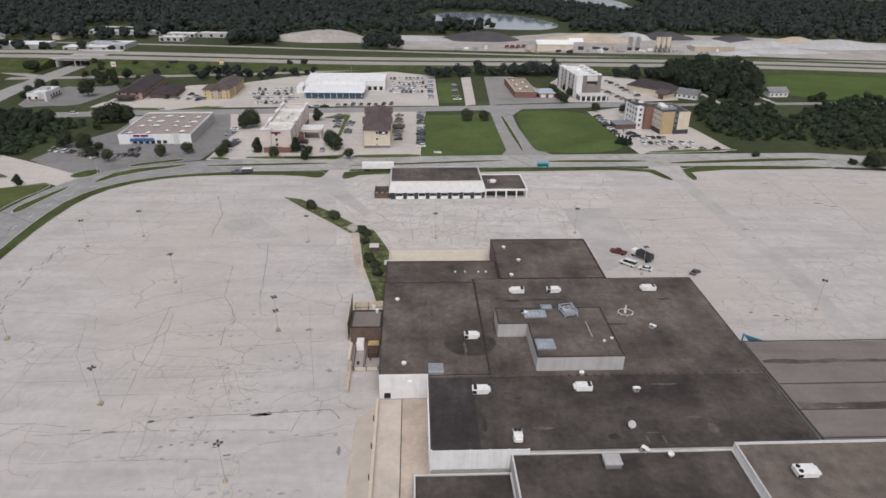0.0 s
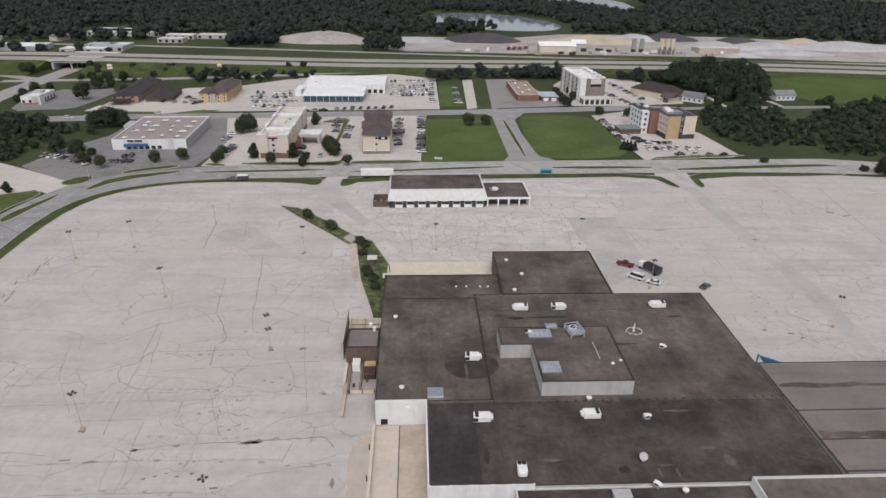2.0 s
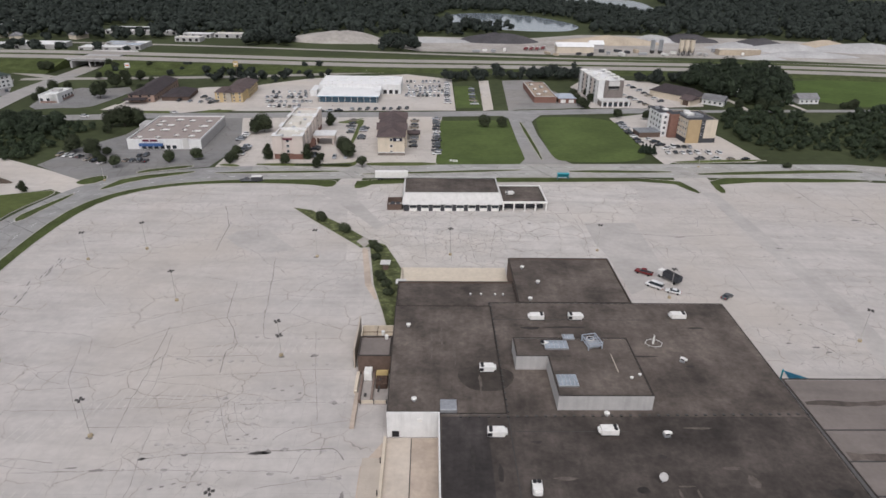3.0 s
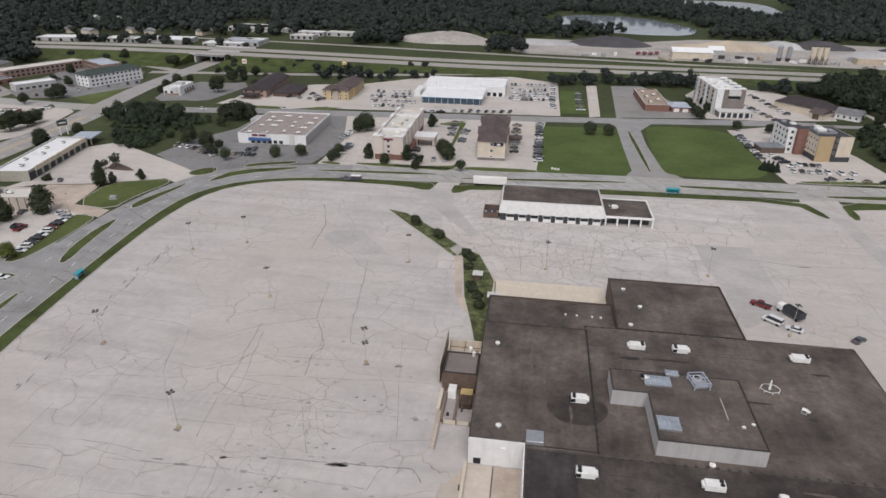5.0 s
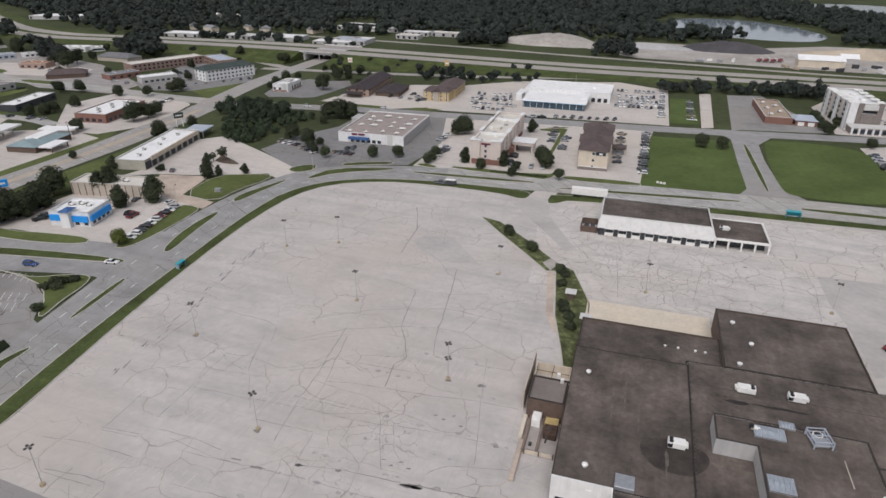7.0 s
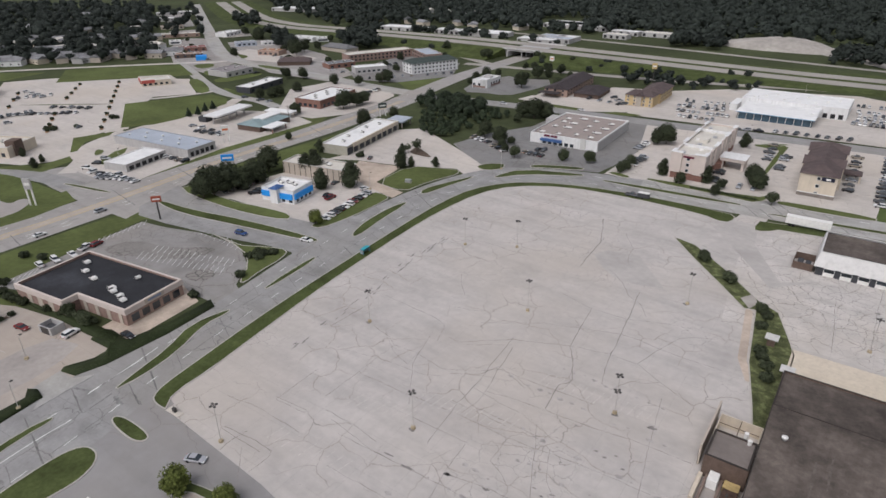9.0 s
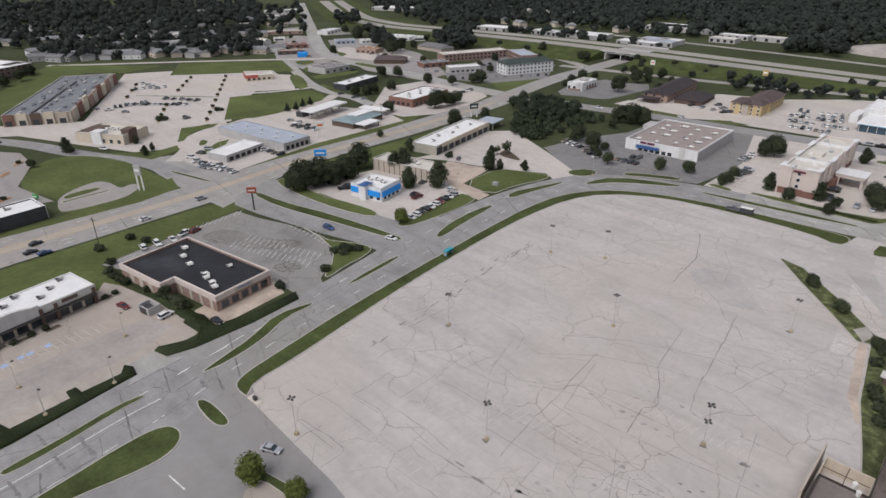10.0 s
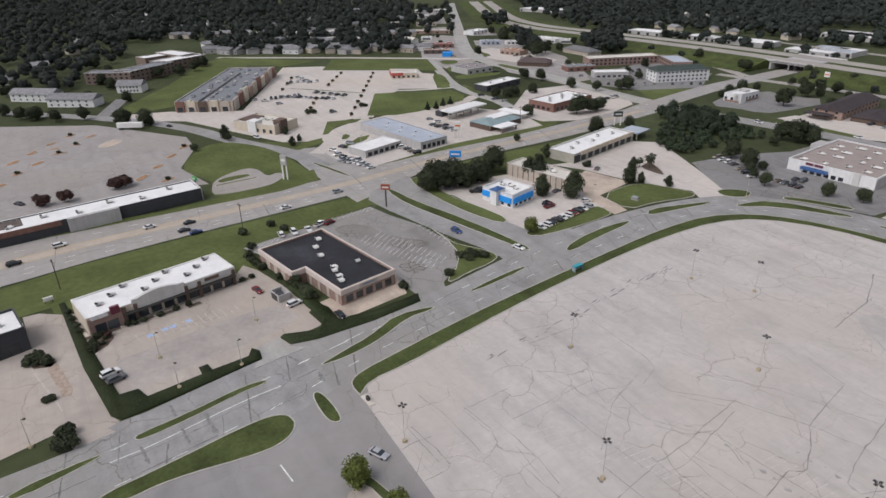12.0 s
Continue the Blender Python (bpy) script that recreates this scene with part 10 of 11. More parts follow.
# ---- lamps, signs and shelters ----
def lot_lamp(p, h=9.8, heads=4, second=False):
    root = thing("lot_lamp", "tall car park lamp with a crown of dark box heads", "street lamp", pose(p[0], p[1], 0, 0, 0, (p[0] * 13) % 90), "lot lamps")
    part("footing", tube(bmesh.new(), (0, 0, 0), (0, 0, 0.6), 0.55, 0.48, 10), FOOTPAINT, root)
    part("pole", tube(bmesh.new(), (0, 0, 0.58), (0, 0, h), 0.085, 0.05, 8), POLE, root)
    for hh in (h, h - 4.2) if second else (h,):
        for k in range(heads):
            a = 2 * math.pi * k / heads + 0.5
            m = Matrix.Translation((0, 0, hh)) @ Matrix.Rotation(a, 4, "Z")
            head = part("lamp_head", boxes((0.32, 0.92, -0.25, 0.25, -0.10, 0.12), bevel=0.04), DARKTRIM, root, at=m)
            part("arm", tube(bmesh.new(), (0, 0, 0), (0.36, 0, 0), 0.05, 0.05, 5), DARKTRIM, head)
    return root


for p in ((-82.4, 169.6), (-77.3, 113.1), (-122.1, 193.9), (-114.4, 138.2), (-107.1, 85.2)):
    lot_lamp(p)
lot_lamp((-44.6, 144.1), 10.4, second=True)
for p in [(-41.9, 90.5), (-47.5, 200.7), (109.7, 159), (48.4, 211.2), (-2.7, 204.8), (64.3, 179.7), (-106.6, 202.9)]:
    lot_lamp(p)
for p in [(-167.6, 46.2), (-152, 48.1), (-152.9, 63.3), (-172.1, 72.5), (-148.2, 17.3), (-186.2, 213.3), (-305.5, 166.4)]:
    lot_lamp(p, 7.5, 1)
for p in [(-155.8, 268.4), (-76.5, 381.2), (115.2, 307.9), (-90.5, 452.3), (-74, 505.3), (13.2, 459.6)]:
    lot_lamp(p, 8.5, 1)


def pylon(p, h, w, hh, material, label, legs=1, yaw=30):
    root = thing("pylon_sign", label, "sign", pose(p[0], p[1], 0, 0, 0, yaw), "roadside signs")
    for k in range(legs):
        x = 0 if legs == 1 else (-w * 0.35 + k * w * 0.7)
        part("post", boxes((x - 0.25, x + 0.25, -0.25, 0.25, 0, h)), DARKTRIM if legs == 1 else UNITWHITE, root)
    cab = part("cabinet", boxes((-w / 2, w / 2, -0.4, 0.4, h - hh, h), bevel=0.08), material, root)
    part("sign_bar", boxes((-w * 0.36, w * 0.36, -0.44, 0.44, h - hh * 0.62, h - hh * 0.38)), UNITWHITE if material is not UNITWHITE else ORANGE, cab)
    return root


pylon([(-228.1, 141.8)][0], 9.5, 3.6, 2.2, mat("dark_red_sign", (0.30, 0.07, 0.04), 0.6), "dark red sign cabinet on a dark post at the corner", 1, 50)
pylon([(-282.8, 118.5)][0], 11.5, 3.0, 4.6, GREYWALL, "tall pale grey twin-post pylon sign", 2, 40)
pylon([(-294.9, 218.3)][0], 9.0, 4.0, 4.0, UNITWHITE, "white pylon sign beside the road", 2, 60)
pylon([(-251.7, 189.5)][0], 9.0, 5.5, 3.0, BLUE, "bright blue sign above the trees", 1, 50)
pylon([(-265.4, 307.1)][0], 8.0, 5.0, 3.0, LEAFDARK and GREENROOF, "dark green roadside sign", 2, 60)
pylon([(-171.5, 493.9)][0], 14.0, 3.5, 4.0, YPAINT, "yellow and red motel pylon sign", 1, 10)
pylon([(-254.8, 493.9)][0], 11.0, 3.5, 3.5, UNITWHITE, "white freeway-side pylon sign", 1, 10)
pylon([(-303.2, 83.1)][0], 2.5, 3.0, 1.6, mat("green_board", (0.05, 0.35, 0.08), 0.6), "low green menu board", 1, 20)
for p in [(-223.5, 26.1), (-238.5, 87), (-299, 263.6), (-324.5, 371)]:
    up = thing("utility_pole", "weathered timber utility pole with a cross-arm", "utility pole", pose(p[0], p[1], 0, 0, 0, 20), "utility poles")
    part("mast", tube(bmesh.new(), (0, 0, -0.1), (0, 0, 10.5), 0.17, 0.11, 8), BARK, up)
    part("cross_arm", boxes((-1.2, 1.2, -0.07, 0.07, 9.4, 9.6)), BARK, up)


def shelter(p, yaw, scale=1.0):
    root = thing("bus_shelter", "small teal glazed bus shelter on the verge", "bus shelter", pose(p[0], p[1], 0.14, 0, 0, yaw), "bus shelters")
    part("roof", boxes((-1.9, 1.9, -0.75, 0.75, 1.75, 1.95), bevel=0.06), TEAL, root)
    part("back_panel", boxes((-1.75, 1.75, 0.58, 0.64, 0.15, 1.74)), TEAL, root)
    for x in (-1.75, 1.70):
        part("side_panel", boxes((x, x + 0.05, -0.5, 0.56, 0.15, 1.74)), GLAZE, root)
    part("bench", boxes((-1.4, 1.4, 0.1, 0.5, 0.40, 0.47)), UNITWHITE, root)
    for x in (-1.75, 1.65):
        part("post", boxes((x, x + 0.1, -0.65, -0.55, 0, 1.76)), TEAL, root)
    root.scale = (scale, scale, scale)
    return root


shelter((-145.3, 168.2), 98)
shelter((46.5, 285.1), 4, 1.45)

# ---- vehicles ----
PAINTS = {n: mat("car_paint_" + n, c, 0.25, metal=0.1, vary=0.03, spec=0.6) for n, c in
          (("white", (0.72, 0.72, 0.71)), ("silver", (0.38, 0.39, 0.41)), ("black", (0.014, 0.014, 0.016)), ("grey", (0.10, 0.105, 0.11)), ("red", (0.17, 0.018, 0.018)), ("blue", (0.03, 0.07, 0.20)), ("tan", (0.28, 0.24, 0.19)))}
wheel_mesh = mesh_of(tube(bmesh.new(), (0, -0.11, 0), (0, 0.11, 0), 0.33, 0.33, 12), RUBBER, "wheel")
lampw = mat("headlamp_lens", (0.7, 0.7, 0.68), 0.15, vary=0.02)
lampr = mat("tail_lamp_lens", (0.35, 0.01, 0.01), 0.2, vary=0.02)
SHAPES = {  # length, half width, hull outline (x, z), cabin base and top (x), cabin z
    "sedan": (4.6, 0.89, ((-2.3, 0.35), (2.28, 0.3), (2.3, 0.62), (1.9, 0.74), (1.0, 0.9), (-1.5, 0.95), (-2.2, 0.9), (-2.32, 0.7)), (-1.75, 1.15), (-0.95, 0.35), (0.9, 1.42)),
    "suv": (4.75, 0.94, ((-2.35, 0.4), (2.32, 0.35), (2.36, 0.75), (2.0, 0.95), (1.1, 1.05), (-2.25, 1.08), (-2.38, 0.8)), (-2.2, 1.2), (-1.85, 0.4), (1.05, 1.72)),
    "pickup": (5.7, 0.98, ((-2.85, 0.5), (2.8, 0.45), (2.84, 0.9), (2.5, 1.05), (1.4, 1.12), (-2.8, 1.12), (-2.87, 0.9)), (-0.9, 1.5), (-0.7, 0.75), (1.1, 1.82)),
    "van": (5.6, 1.0, ((-2.8, 0.45), (2.75, 0.4), (2.8, 0.9), (2.5, 1.1), (1.9, 1.2), (-2.75, 1.2), (-2.82, 0.8)), (-2.7, 2.0), (-2.6, 1.1), (1.15, 2.15))}
CARS = {}


def loft(bm, outline, y0, inset_y=0.0):
    a = [bm.verts.new((x, -y0, z)) for x, z in outline]
    b = [bm.verts.new((x, y0, z)) for x, z in outline]
    n = len(outline)
    for k in range(n):
        bm.faces.new((a[k], a[(k + 1) % n], b[(k + 1) % n], b[k]))
    bm.faces.new(a[::-1])
    bm.faces.new(b)
    return bm


def car(p, heading, color="white", shape="sedan", z=0.02):
    """A parked or passing car: hull, glazed cabin, roof panel, lamps and four wheels."""
    m = pose(p[0], p[1], z, 0, 0, heading)
    far = p[1] > 300 or p[0] < -240
    key = (color, shape, far)
    if key in CARS:
        return copy_thing(CARS[key], m)
    ln, hw, hull, cb, ct, cz = SHAPES[shape]
    root = thing({"pickup": "pickup_truck", "van": "van"}.get(shape, "car"), f"{color} parked {'estate car' if shape == 'suv' else shape if shape != 'sedan' else 'saloon car'} on the pavement", "car", m, "cars")
    bm = loft(bmesh.new(), hull, hw)
    bmesh.ops.recalc_face_normals(bm, faces=bm.faces[:])
    bmesh.ops.bevel(bm, geom=[e for e in bm.edges if abs(e.verts[0].co.y - e.verts[1].co.y) < 0.01], offset=0.09, segments=1, affect="EDGES")
    part("body", bm, PAINTS[color], root)
    bm = bmesh.new()
    lo = [bm.verts.new((x, y, cz[0] - 0.03)) for x, y in ((cb[0], -hw * 0.93), (cb[1], -hw * 0.93), (cb[1], hw * 0.93), (cb[0], hw * 0.93))]
    hi = [bm.verts.new((x, y, cz[1] - 0.05)) for x, y in ((ct[0], -hw * 0.74), (ct[1], -hw * 0.74), (ct[1], hw * 0.74), (ct[0], hw * 0.74))]
    for k in range(4):
        bm.faces.new((lo[k], lo[(k + 1) % 4], hi[(k + 1) % 4], hi[k]))
    bm.faces.new(hi)
    part("glass", bm, GLASS, root, "dark car glazing")
    part("roof_panel", boxes((ct[0] - 0.05, ct[1] + 0.05, -hw * 0.76, hw * 0.76, cz[1] - 0.06, cz[1]), bevel=0.02), PAINTS[color], root)
    if shape == "pickup":
        part("load_bed", boxes((-2.7, -1.0, -hw * 0.82, hw * 0.82, 1.125, 1.14)), DARKVOID, root)
    if not far:
        for y0, y1 in ((-hw * 0.9, -hw * 0.5), (hw * 0.5, hw * 0.9)):
            part("headlamp", boxes((ln / 2 - 0.12, ln / 2 + 0.03, y0, y1, 0.58, 0.75)), lampw, root)
            part("tail_lamp", boxes((-ln / 2 - 0.05, -ln / 2 + 0.1, y0, y1, 0.7, 0.88)), lampr, root)
    for x in (-ln * 0.3, ln * 0.31):
        for y in (-hw + 0.1, hw - 0.1):
            part("wheel", wheel_mesh, None, root, at=Matrix.Translation((x, y, 0.33)))
    CARS[key] = root
    return root


def car_row(a, b, n, turn=90.0, seed=0, fill=1.0, tones=("white", "silver", "black", "grey", "black", "silver", "white", "grey", "tan", "white", "black", "grey", "grey", "silver", "white", "silver")):
    rng = random.Random(seed)
    ang = math.degrees(math.atan2(b[1] - a[1], b[0] - a[0]))
    for p in along(a, b, n):
        if rng.random() <= fill:
            car((p[0] + rng.uniform(-0.3, 0.3), p[1] + rng.uniform(-0.4, 0.4)), ang + turn + rng.choice((0, 180)) + rng.uniform(-3, 3), rng.choice(tones), rng.choice(("sedan", "suv", "sedan", "suv", "pickup")))


LIGHT_TONES = ("white", "silver", "white", "black", "white", "grey", "white", "silver")
car_row((-233.6, 173.5), (-232.6, 189.5), 6, 90, 1, 1.0, ("black", "grey", "black"))
car((-221.4, 180.5), 60, "black", "pickup")
car((-222, 183.8), 60, "grey", "suv")
car((-203, 209), 100, "grey", "sedan")
car((-215, 243.4), 120, "grey", "sedan")
car((-191.6, 195.6), 95, "red", "pickup")
car((-194.2, 196.6), 95, "black", "suv")
car_row([(-294.3, 151.3)][0], [(-279.9, 157)][0], 6, 80, 3, 0.92, LIGHT_TONES)
car_row([(-296.2, 185.2)][0], [(-283.4, 186.7)][0], 4, 80, 4, 0.92)
car_row([(-326.1, 220.7)][0], [(-308.8, 224.2)][0], 4, 80, 5, 0.92)
car_row([(-311.1, 153.2)][0], [(-318.3, 165.8)][0], 3, 90, 6, 0.92, LIGHT_TONES)
car_row([(-451.7, 173.9)][0], [(-424.3, 199.8)][0], 10, 80, 7, 0.92)
car_row([(-497.5, 195)][0], [(-489.8, 212.8)][0], 5, 80, 8, 0.92)
car_row([(-445.2, 159)][0], [(-417.7, 169.4)][0], 3, 60, 9, 0.92)
car_row([(-397.4, 171.6)][0], [(-388, 184.9)][0], 2, 60, 10, 0.92)
car_row([(-316.8, 337.6)][0], [(-317.9, 359.1)][0], 6, 80, 11, 0.92)
car_row([(-354.5, 378.9)][0], [(-311.8, 437)][0], 12, 80, 12, 0.92)
car_row([(-373, 408.5)][0], [(-376.8, 443.4)][0], 5, 80, 13, 0.92)
car_row([(-159.9, 295.6)][0], [(-150.4, 296.1)][0], 4, 90, 14, 0.92)
car_row([(-160, 303.7)][0], [(-150.4, 304.2)][0], 4, 90, 15, 0.92)
car_row([(-195.1, 302)][0], [(-184.2, 299.8)][0], 4, 90, 16, 0.92)
car_row([(-178.4, 295.6)][0], [(-169.1, 291.7)][0], 3, 90, 17, 0.92)
car_row([(-117.6, 334.9)][0], [(-117.5, 346.2)][0], 4, 90, 18, 0.92)
car_row([(-110, 309)][0], [(-109.7, 322.7)][0], 5, 90, 19, 0.92)
car_row([(-73.1, 308)][0], [(-74.3, 324.5)][0], 5, 90, 20, 0.92)
car_row([(-62.2, 308.5)][0], [(-56.6, 308.8)][0], 2, 90, 21, 0.92)
car_row([(-60.8, 347)][0], [(-64.6, 379.2)][0], 6, 90, 22, 0.92)
car_row([(-52.9, 331.9)][0], [(-55.2, 362.9)][0], 7, 90, 23, 0.92)
car_row([(-25.1, 330.2)][0], [(-28.1, 381.4)][0], 8, 90, 24, 0.92)
car_row([(-12.4, 317.7)][0], [(-15.4, 387.6)][0], 13, 90, 25, 0.92)
car_row([(-131.9, 436.7)][0], [(-106.5, 438.5)][0], 10, 90, 26, 0.92, LIGHT_TONES)
car_row([(-128.1, 423.3)][0], [(-99.7, 425.1)][0], 11, 90, 27, 0.92, LIGHT_TONES)
car_row([(-122.8, 410.6)][0], [(-104.8, 411.8)][0], 7, 90, 28, 0.92)
car_row([(-132, 451.3)][0], [(-103.4, 457.1)][0], 9, 90, 29, 0.92, LIGHT_TONES)
car_row([(-69.5, 407.8)][0], [(-35.5, 413.1)][0], 8, 70, 30, 0.92)
car_row([(-38.6, 450.4)][0], [(-14, 452.1)][0], 10, 90, 31, 0.92, LIGHT_TONES)
car_row([(-37.8, 465.6)][0], [(-14.5, 467.3)][0], 10, 90, 32, 0.92, LIGHT_TONES)
car_row([(-40.3, 481.6)][0], [(-16.7, 483.4)][0], 10, 90, 33, 0.92, LIGHT_TONES)
car_row([(-42.5, 498.7)][0], [(-18.6, 500.5)][0], 9, 90, 34, 0.92, LIGHT_TONES)
car_row([(-9.6, 431.1)][0], [(-12, 496.6)][0], 10, 90, 35, 0.92, LIGHT_TONES)
car_row([(7.9, 428.9)][0], [(6.1, 478.8)][0], 6, 90, 36, 0.92)
car_row((-38, 458), (-15, 459.6), 7, 90, 131, 0.9, LIGHT_TONES)
car_row((-38.5, 474), (-16, 475.6), 7, 90, 132, 0.9, LIGHT_TONES)
car_row((-128, 444.5), (-108, 446), 5, 90, 134, 0.9, LIGHT_TONES)
car_row([(-87.9, 400.6)][0], [(-77.6, 402.7)][0], 3, 0, 37, 0.92)
car_row([(103.1, 353.6)][0], [(108, 337.1)][0], 4, 90, 38, 0.92)
car_row([(106.8, 329.7)][0], [(121.7, 330.5)][0], 5, 90, 39, 0.92)
car_row([(112.1, 340.6)][0], [(121.4, 341.1)][0], 4, 90, 40, 0.92)
car_row([(127.8, 330.8)][0], [(143.1, 331.6)][0], 4, 90, 41, 0.92)
car_row([(120.2, 320.4)][0], [(143.1, 321.5)][0], 4, 20, 42, 0.92)
car_row([(94.5, 387.3)][0], [(96.8, 347.5)][0], 8, 90, 43, 0.92)
car_row([(115.1, 466.7)][0], [(125.1, 431.5)][0], 6, 90, 44, 0.92)
car_row([(126.2, 502.6)][0], [(135.8, 449.6)][0], 7, 90, 45, 0.92)
car_row([(-185.7, 421)][0], [(-163.6, 417.3)][0], 4, 90, 46, 0.92)
car_row([(-173.8, 432.3)][0], [(-155.9, 412.9)][0], 4, 90, 47, 0.92)
for k, (p, tone) in enumerate(zip(along([(-177.6, 179.7)][0], [(-183.2, 208)][0], 10), ("white", "white", "black", "black", "white", "white", "red", "black", "white", "silver"))):
    car(p, 12 + 180 * (k % 2), tone, ("sedan", "suv")[k % 2])
car([(-188.1, 211.4)][0], 80, "white", "sedan")
car_row([(-224, 97)][0], [(-223.4, 106.9)][0], 3, 90, 70, 1.0, ("white",))
car([(-225.3, 112.5)][0], 110, "white", "pickup")
car([(-224.9, 116)][0], 110, "red", "suv")
car([(-250.9, 13.6)][0], 100, "black", "suv", 0.045)
car([(-259, 27.5)][0], 100, "white", "suv", 0.045)
car([(-258.7, 57.4)][0], 98, "white", "sedan", 0.045)
car([(-254.7, 71.1)][0], 98, "black", "sedan", 0.045)
car([(-248, 67.9)][0], 98, "black", "sedan", 0.045)
car([(-244, 71.2)][0], 98, "blue", "sedan", 0.045)
car([(-249.1, 107.2)][0], 95, "white", "sedan", 0.045)
car([(-254.1, 131.7)][0], 95, "silver", "suv", 0.045)
car([(-275.5, 157.6)][0], 95, "white", "sedan", 0.045)
car([(-191.7, 152)][0], 10, "blue", "suv", 0.045)
car([(-168.4, 162.5)][0], 14, "white", "sedan", 0.045)
car([(-106.5, 78.8)][0], 28, "silver", "sedan", 0.045)
car([(-166.7, 34.6)][0], 108, "white", "suv", 0.045)
car([(-163.3, 35.6)][0], 108, "grey", "suv", 0.045)
car([(-174.3, 84.5)][0], 105, "white", "suv", 0.045)
car([(-188.2, 77.7)][0], 13, "red", "sedan", 0.045)
car([(-161, 93.5)][0], 5, "black", "sedan", 0.045)
car([(60.4, 194.9)][0], 149, "red", "pickup", 0.045)
car([(61.5, 186.1)][0], 140, "white", "van", 0.045)
car([(66.4, 182.8)][0], 153, "white", "sedan", 0.045)
car([(81.9, 180.7)][0], 40, "grey", "sedan", 0.045)
car([(-94, 271.8)][0], 7, "grey", "pickup", 0.045)
car([(-223.4, 375.1)][0], 0, "white", "suv", 0.045)
car([(-175.9, 389.2)][0], 0, "white", "sedan", 0.045)
car([(-358, 127.5)][0], 20, "white", "suv", 0.045)
car([(-412.3, 91.2)][0], 20, "black", "sedan", 0.045)
car([(-315.1, 15.2)][0], 40, "black", "sedan", 0.045)
bt = thing("box_truck", "dark stake-bed truck with white cab roof", "truck", pose(*[(67.1, 191.4)][0], 0.02, 0, 0, 123))
part("bed", boxes((-4.6, 1.4, -1.15, 1.15, 1.0, 2.9), bevel=0.06), DARKGREY, bt)
part("load", boxes((-4.3, 1.1, -0.95, 0.95, 2.7, 3.05), bevel=0.15), DARKVOID, bt)
part("cab", boxes((1.6, 3.6, -1.1, 1.1, 0.6, 2.5), bevel=0.2), UNITWHITE, bt)
for x in (-3.4, 2.6):
    for y in (-1.0, 1.0):
        part("wheel", tube(bmesh.new(), (x, y - 0.14, 0.46), (x, y + 0.14, 0.46), 0.46, 0.46, 12), RUBBER, bt)
tp = [(-30.7, 279.2)][0]
tl = thing("semi_trailer", "long white box trailer parked behind the service building", "trailer", pose(tp[0], tp[1], 0.02, 0, 0, 4))
part("box", boxes((-7.3, 7.3, -1.28, 1.28, 1.15, 4.0), bevel=0.05), UNITWHITE, tl)
part("chassis", boxes((-7.0, 6.8, -0.5, 0.5, 0.85, 1.14)), DARKTRIM, tl)
for x in (-5.8, -4.5):
    for y in (-1.05, 1.05):
        part("wheel", tube(bmesh.new(), (x, y - 0.18, 0.5), (x, y + 0.18, 0.5), 0.5, 0.5, 12), RUBBER, tl)
for y in (-0.8, 0.8):
    part("landing_leg", boxes((4.2, 4.4, y - 0.1, y + 0.1, 0, 0.9)), DARKTRIM, tl)
tp = [(-89.3, 272)][0]
ct = thing("cargo_trailer", "small black cargo trailer with white roof behind a pickup", "trailer", pose(tp[0], tp[1], 0.04, 0, 0, 7))
part("box", boxes((-2.4, 2.2, -1.1, 1.1, 0.6, 2.5), bevel=0.05), DARKGREY, ct)
part("top", boxes((-2.35, 2.15, -1.05, 1.05, 2.504, 2.58)), UNITWHITE, ct)
for y in (-1.0, 1.0):
    part("wheel", tube(bmesh.new(), (-0.3, y - 0.12, 0.36), (-0.3, y + 0.12, 0.36), 0.36, 0.36, 12), RUBBER, ct)
part("drawbar", boxes((2.1, 3.4, -0.08, 0.08, 0.45, 0.6)), DARKTRIM, ct)

ub = thing("utility_box", "black utility box on a pale rounded kerb end", "utility box", pose(-123.4, 84.4, 0.0, 0, 0, 5))
part("plinth", boxes((-2.4, 2.2, -0.8, 0.8, -0.02, 0.2), bevel=0.09), PALEKERB, ub, "pale rounded kerb end")
part("cabinet", boxes((-0.55, 0.45, -0.35, 0.35, 0.2, 1.25), bevel=0.06), DARKTRIM, ub)

# ---- suburban houses among the trees ----
rng = random.Random(5)
HOUSE_ROWS = (((-655, 235), (-605, 325), 12), ((-700, 255), (-650, 345), 10), ((-790, 215), (-680, 395), 14), ((-930, 170), (-770, 420), 14), ([(-690.3, 174.3)][0], [(-635, 268.7)][0], 12), ([(-614.3, 272.3)][0], [(-575.5, 345)][0], 8), ([(-737.1, 187.7)][0], [(-634.2, 370.4)][0], 16), ([(-860, 131.7)][0], [(-718.6, 400.6)][0], 20), ([(-1034, 111.6)][0], [(-832.8, 451.2)][0], 18),
              ([(-1201.7, 118.8)][0], [(-941, 516.1)][0], 16), ([(-631.4, 1.7)][0], [(-948.4, 103.8)][0], 7), ([(-710.6, 766.2)][0], [(-462.1, 791.7)][0], 8), ([(-592, 664.3)][0], [(-411, 679.6)][0], 6))
first = {}
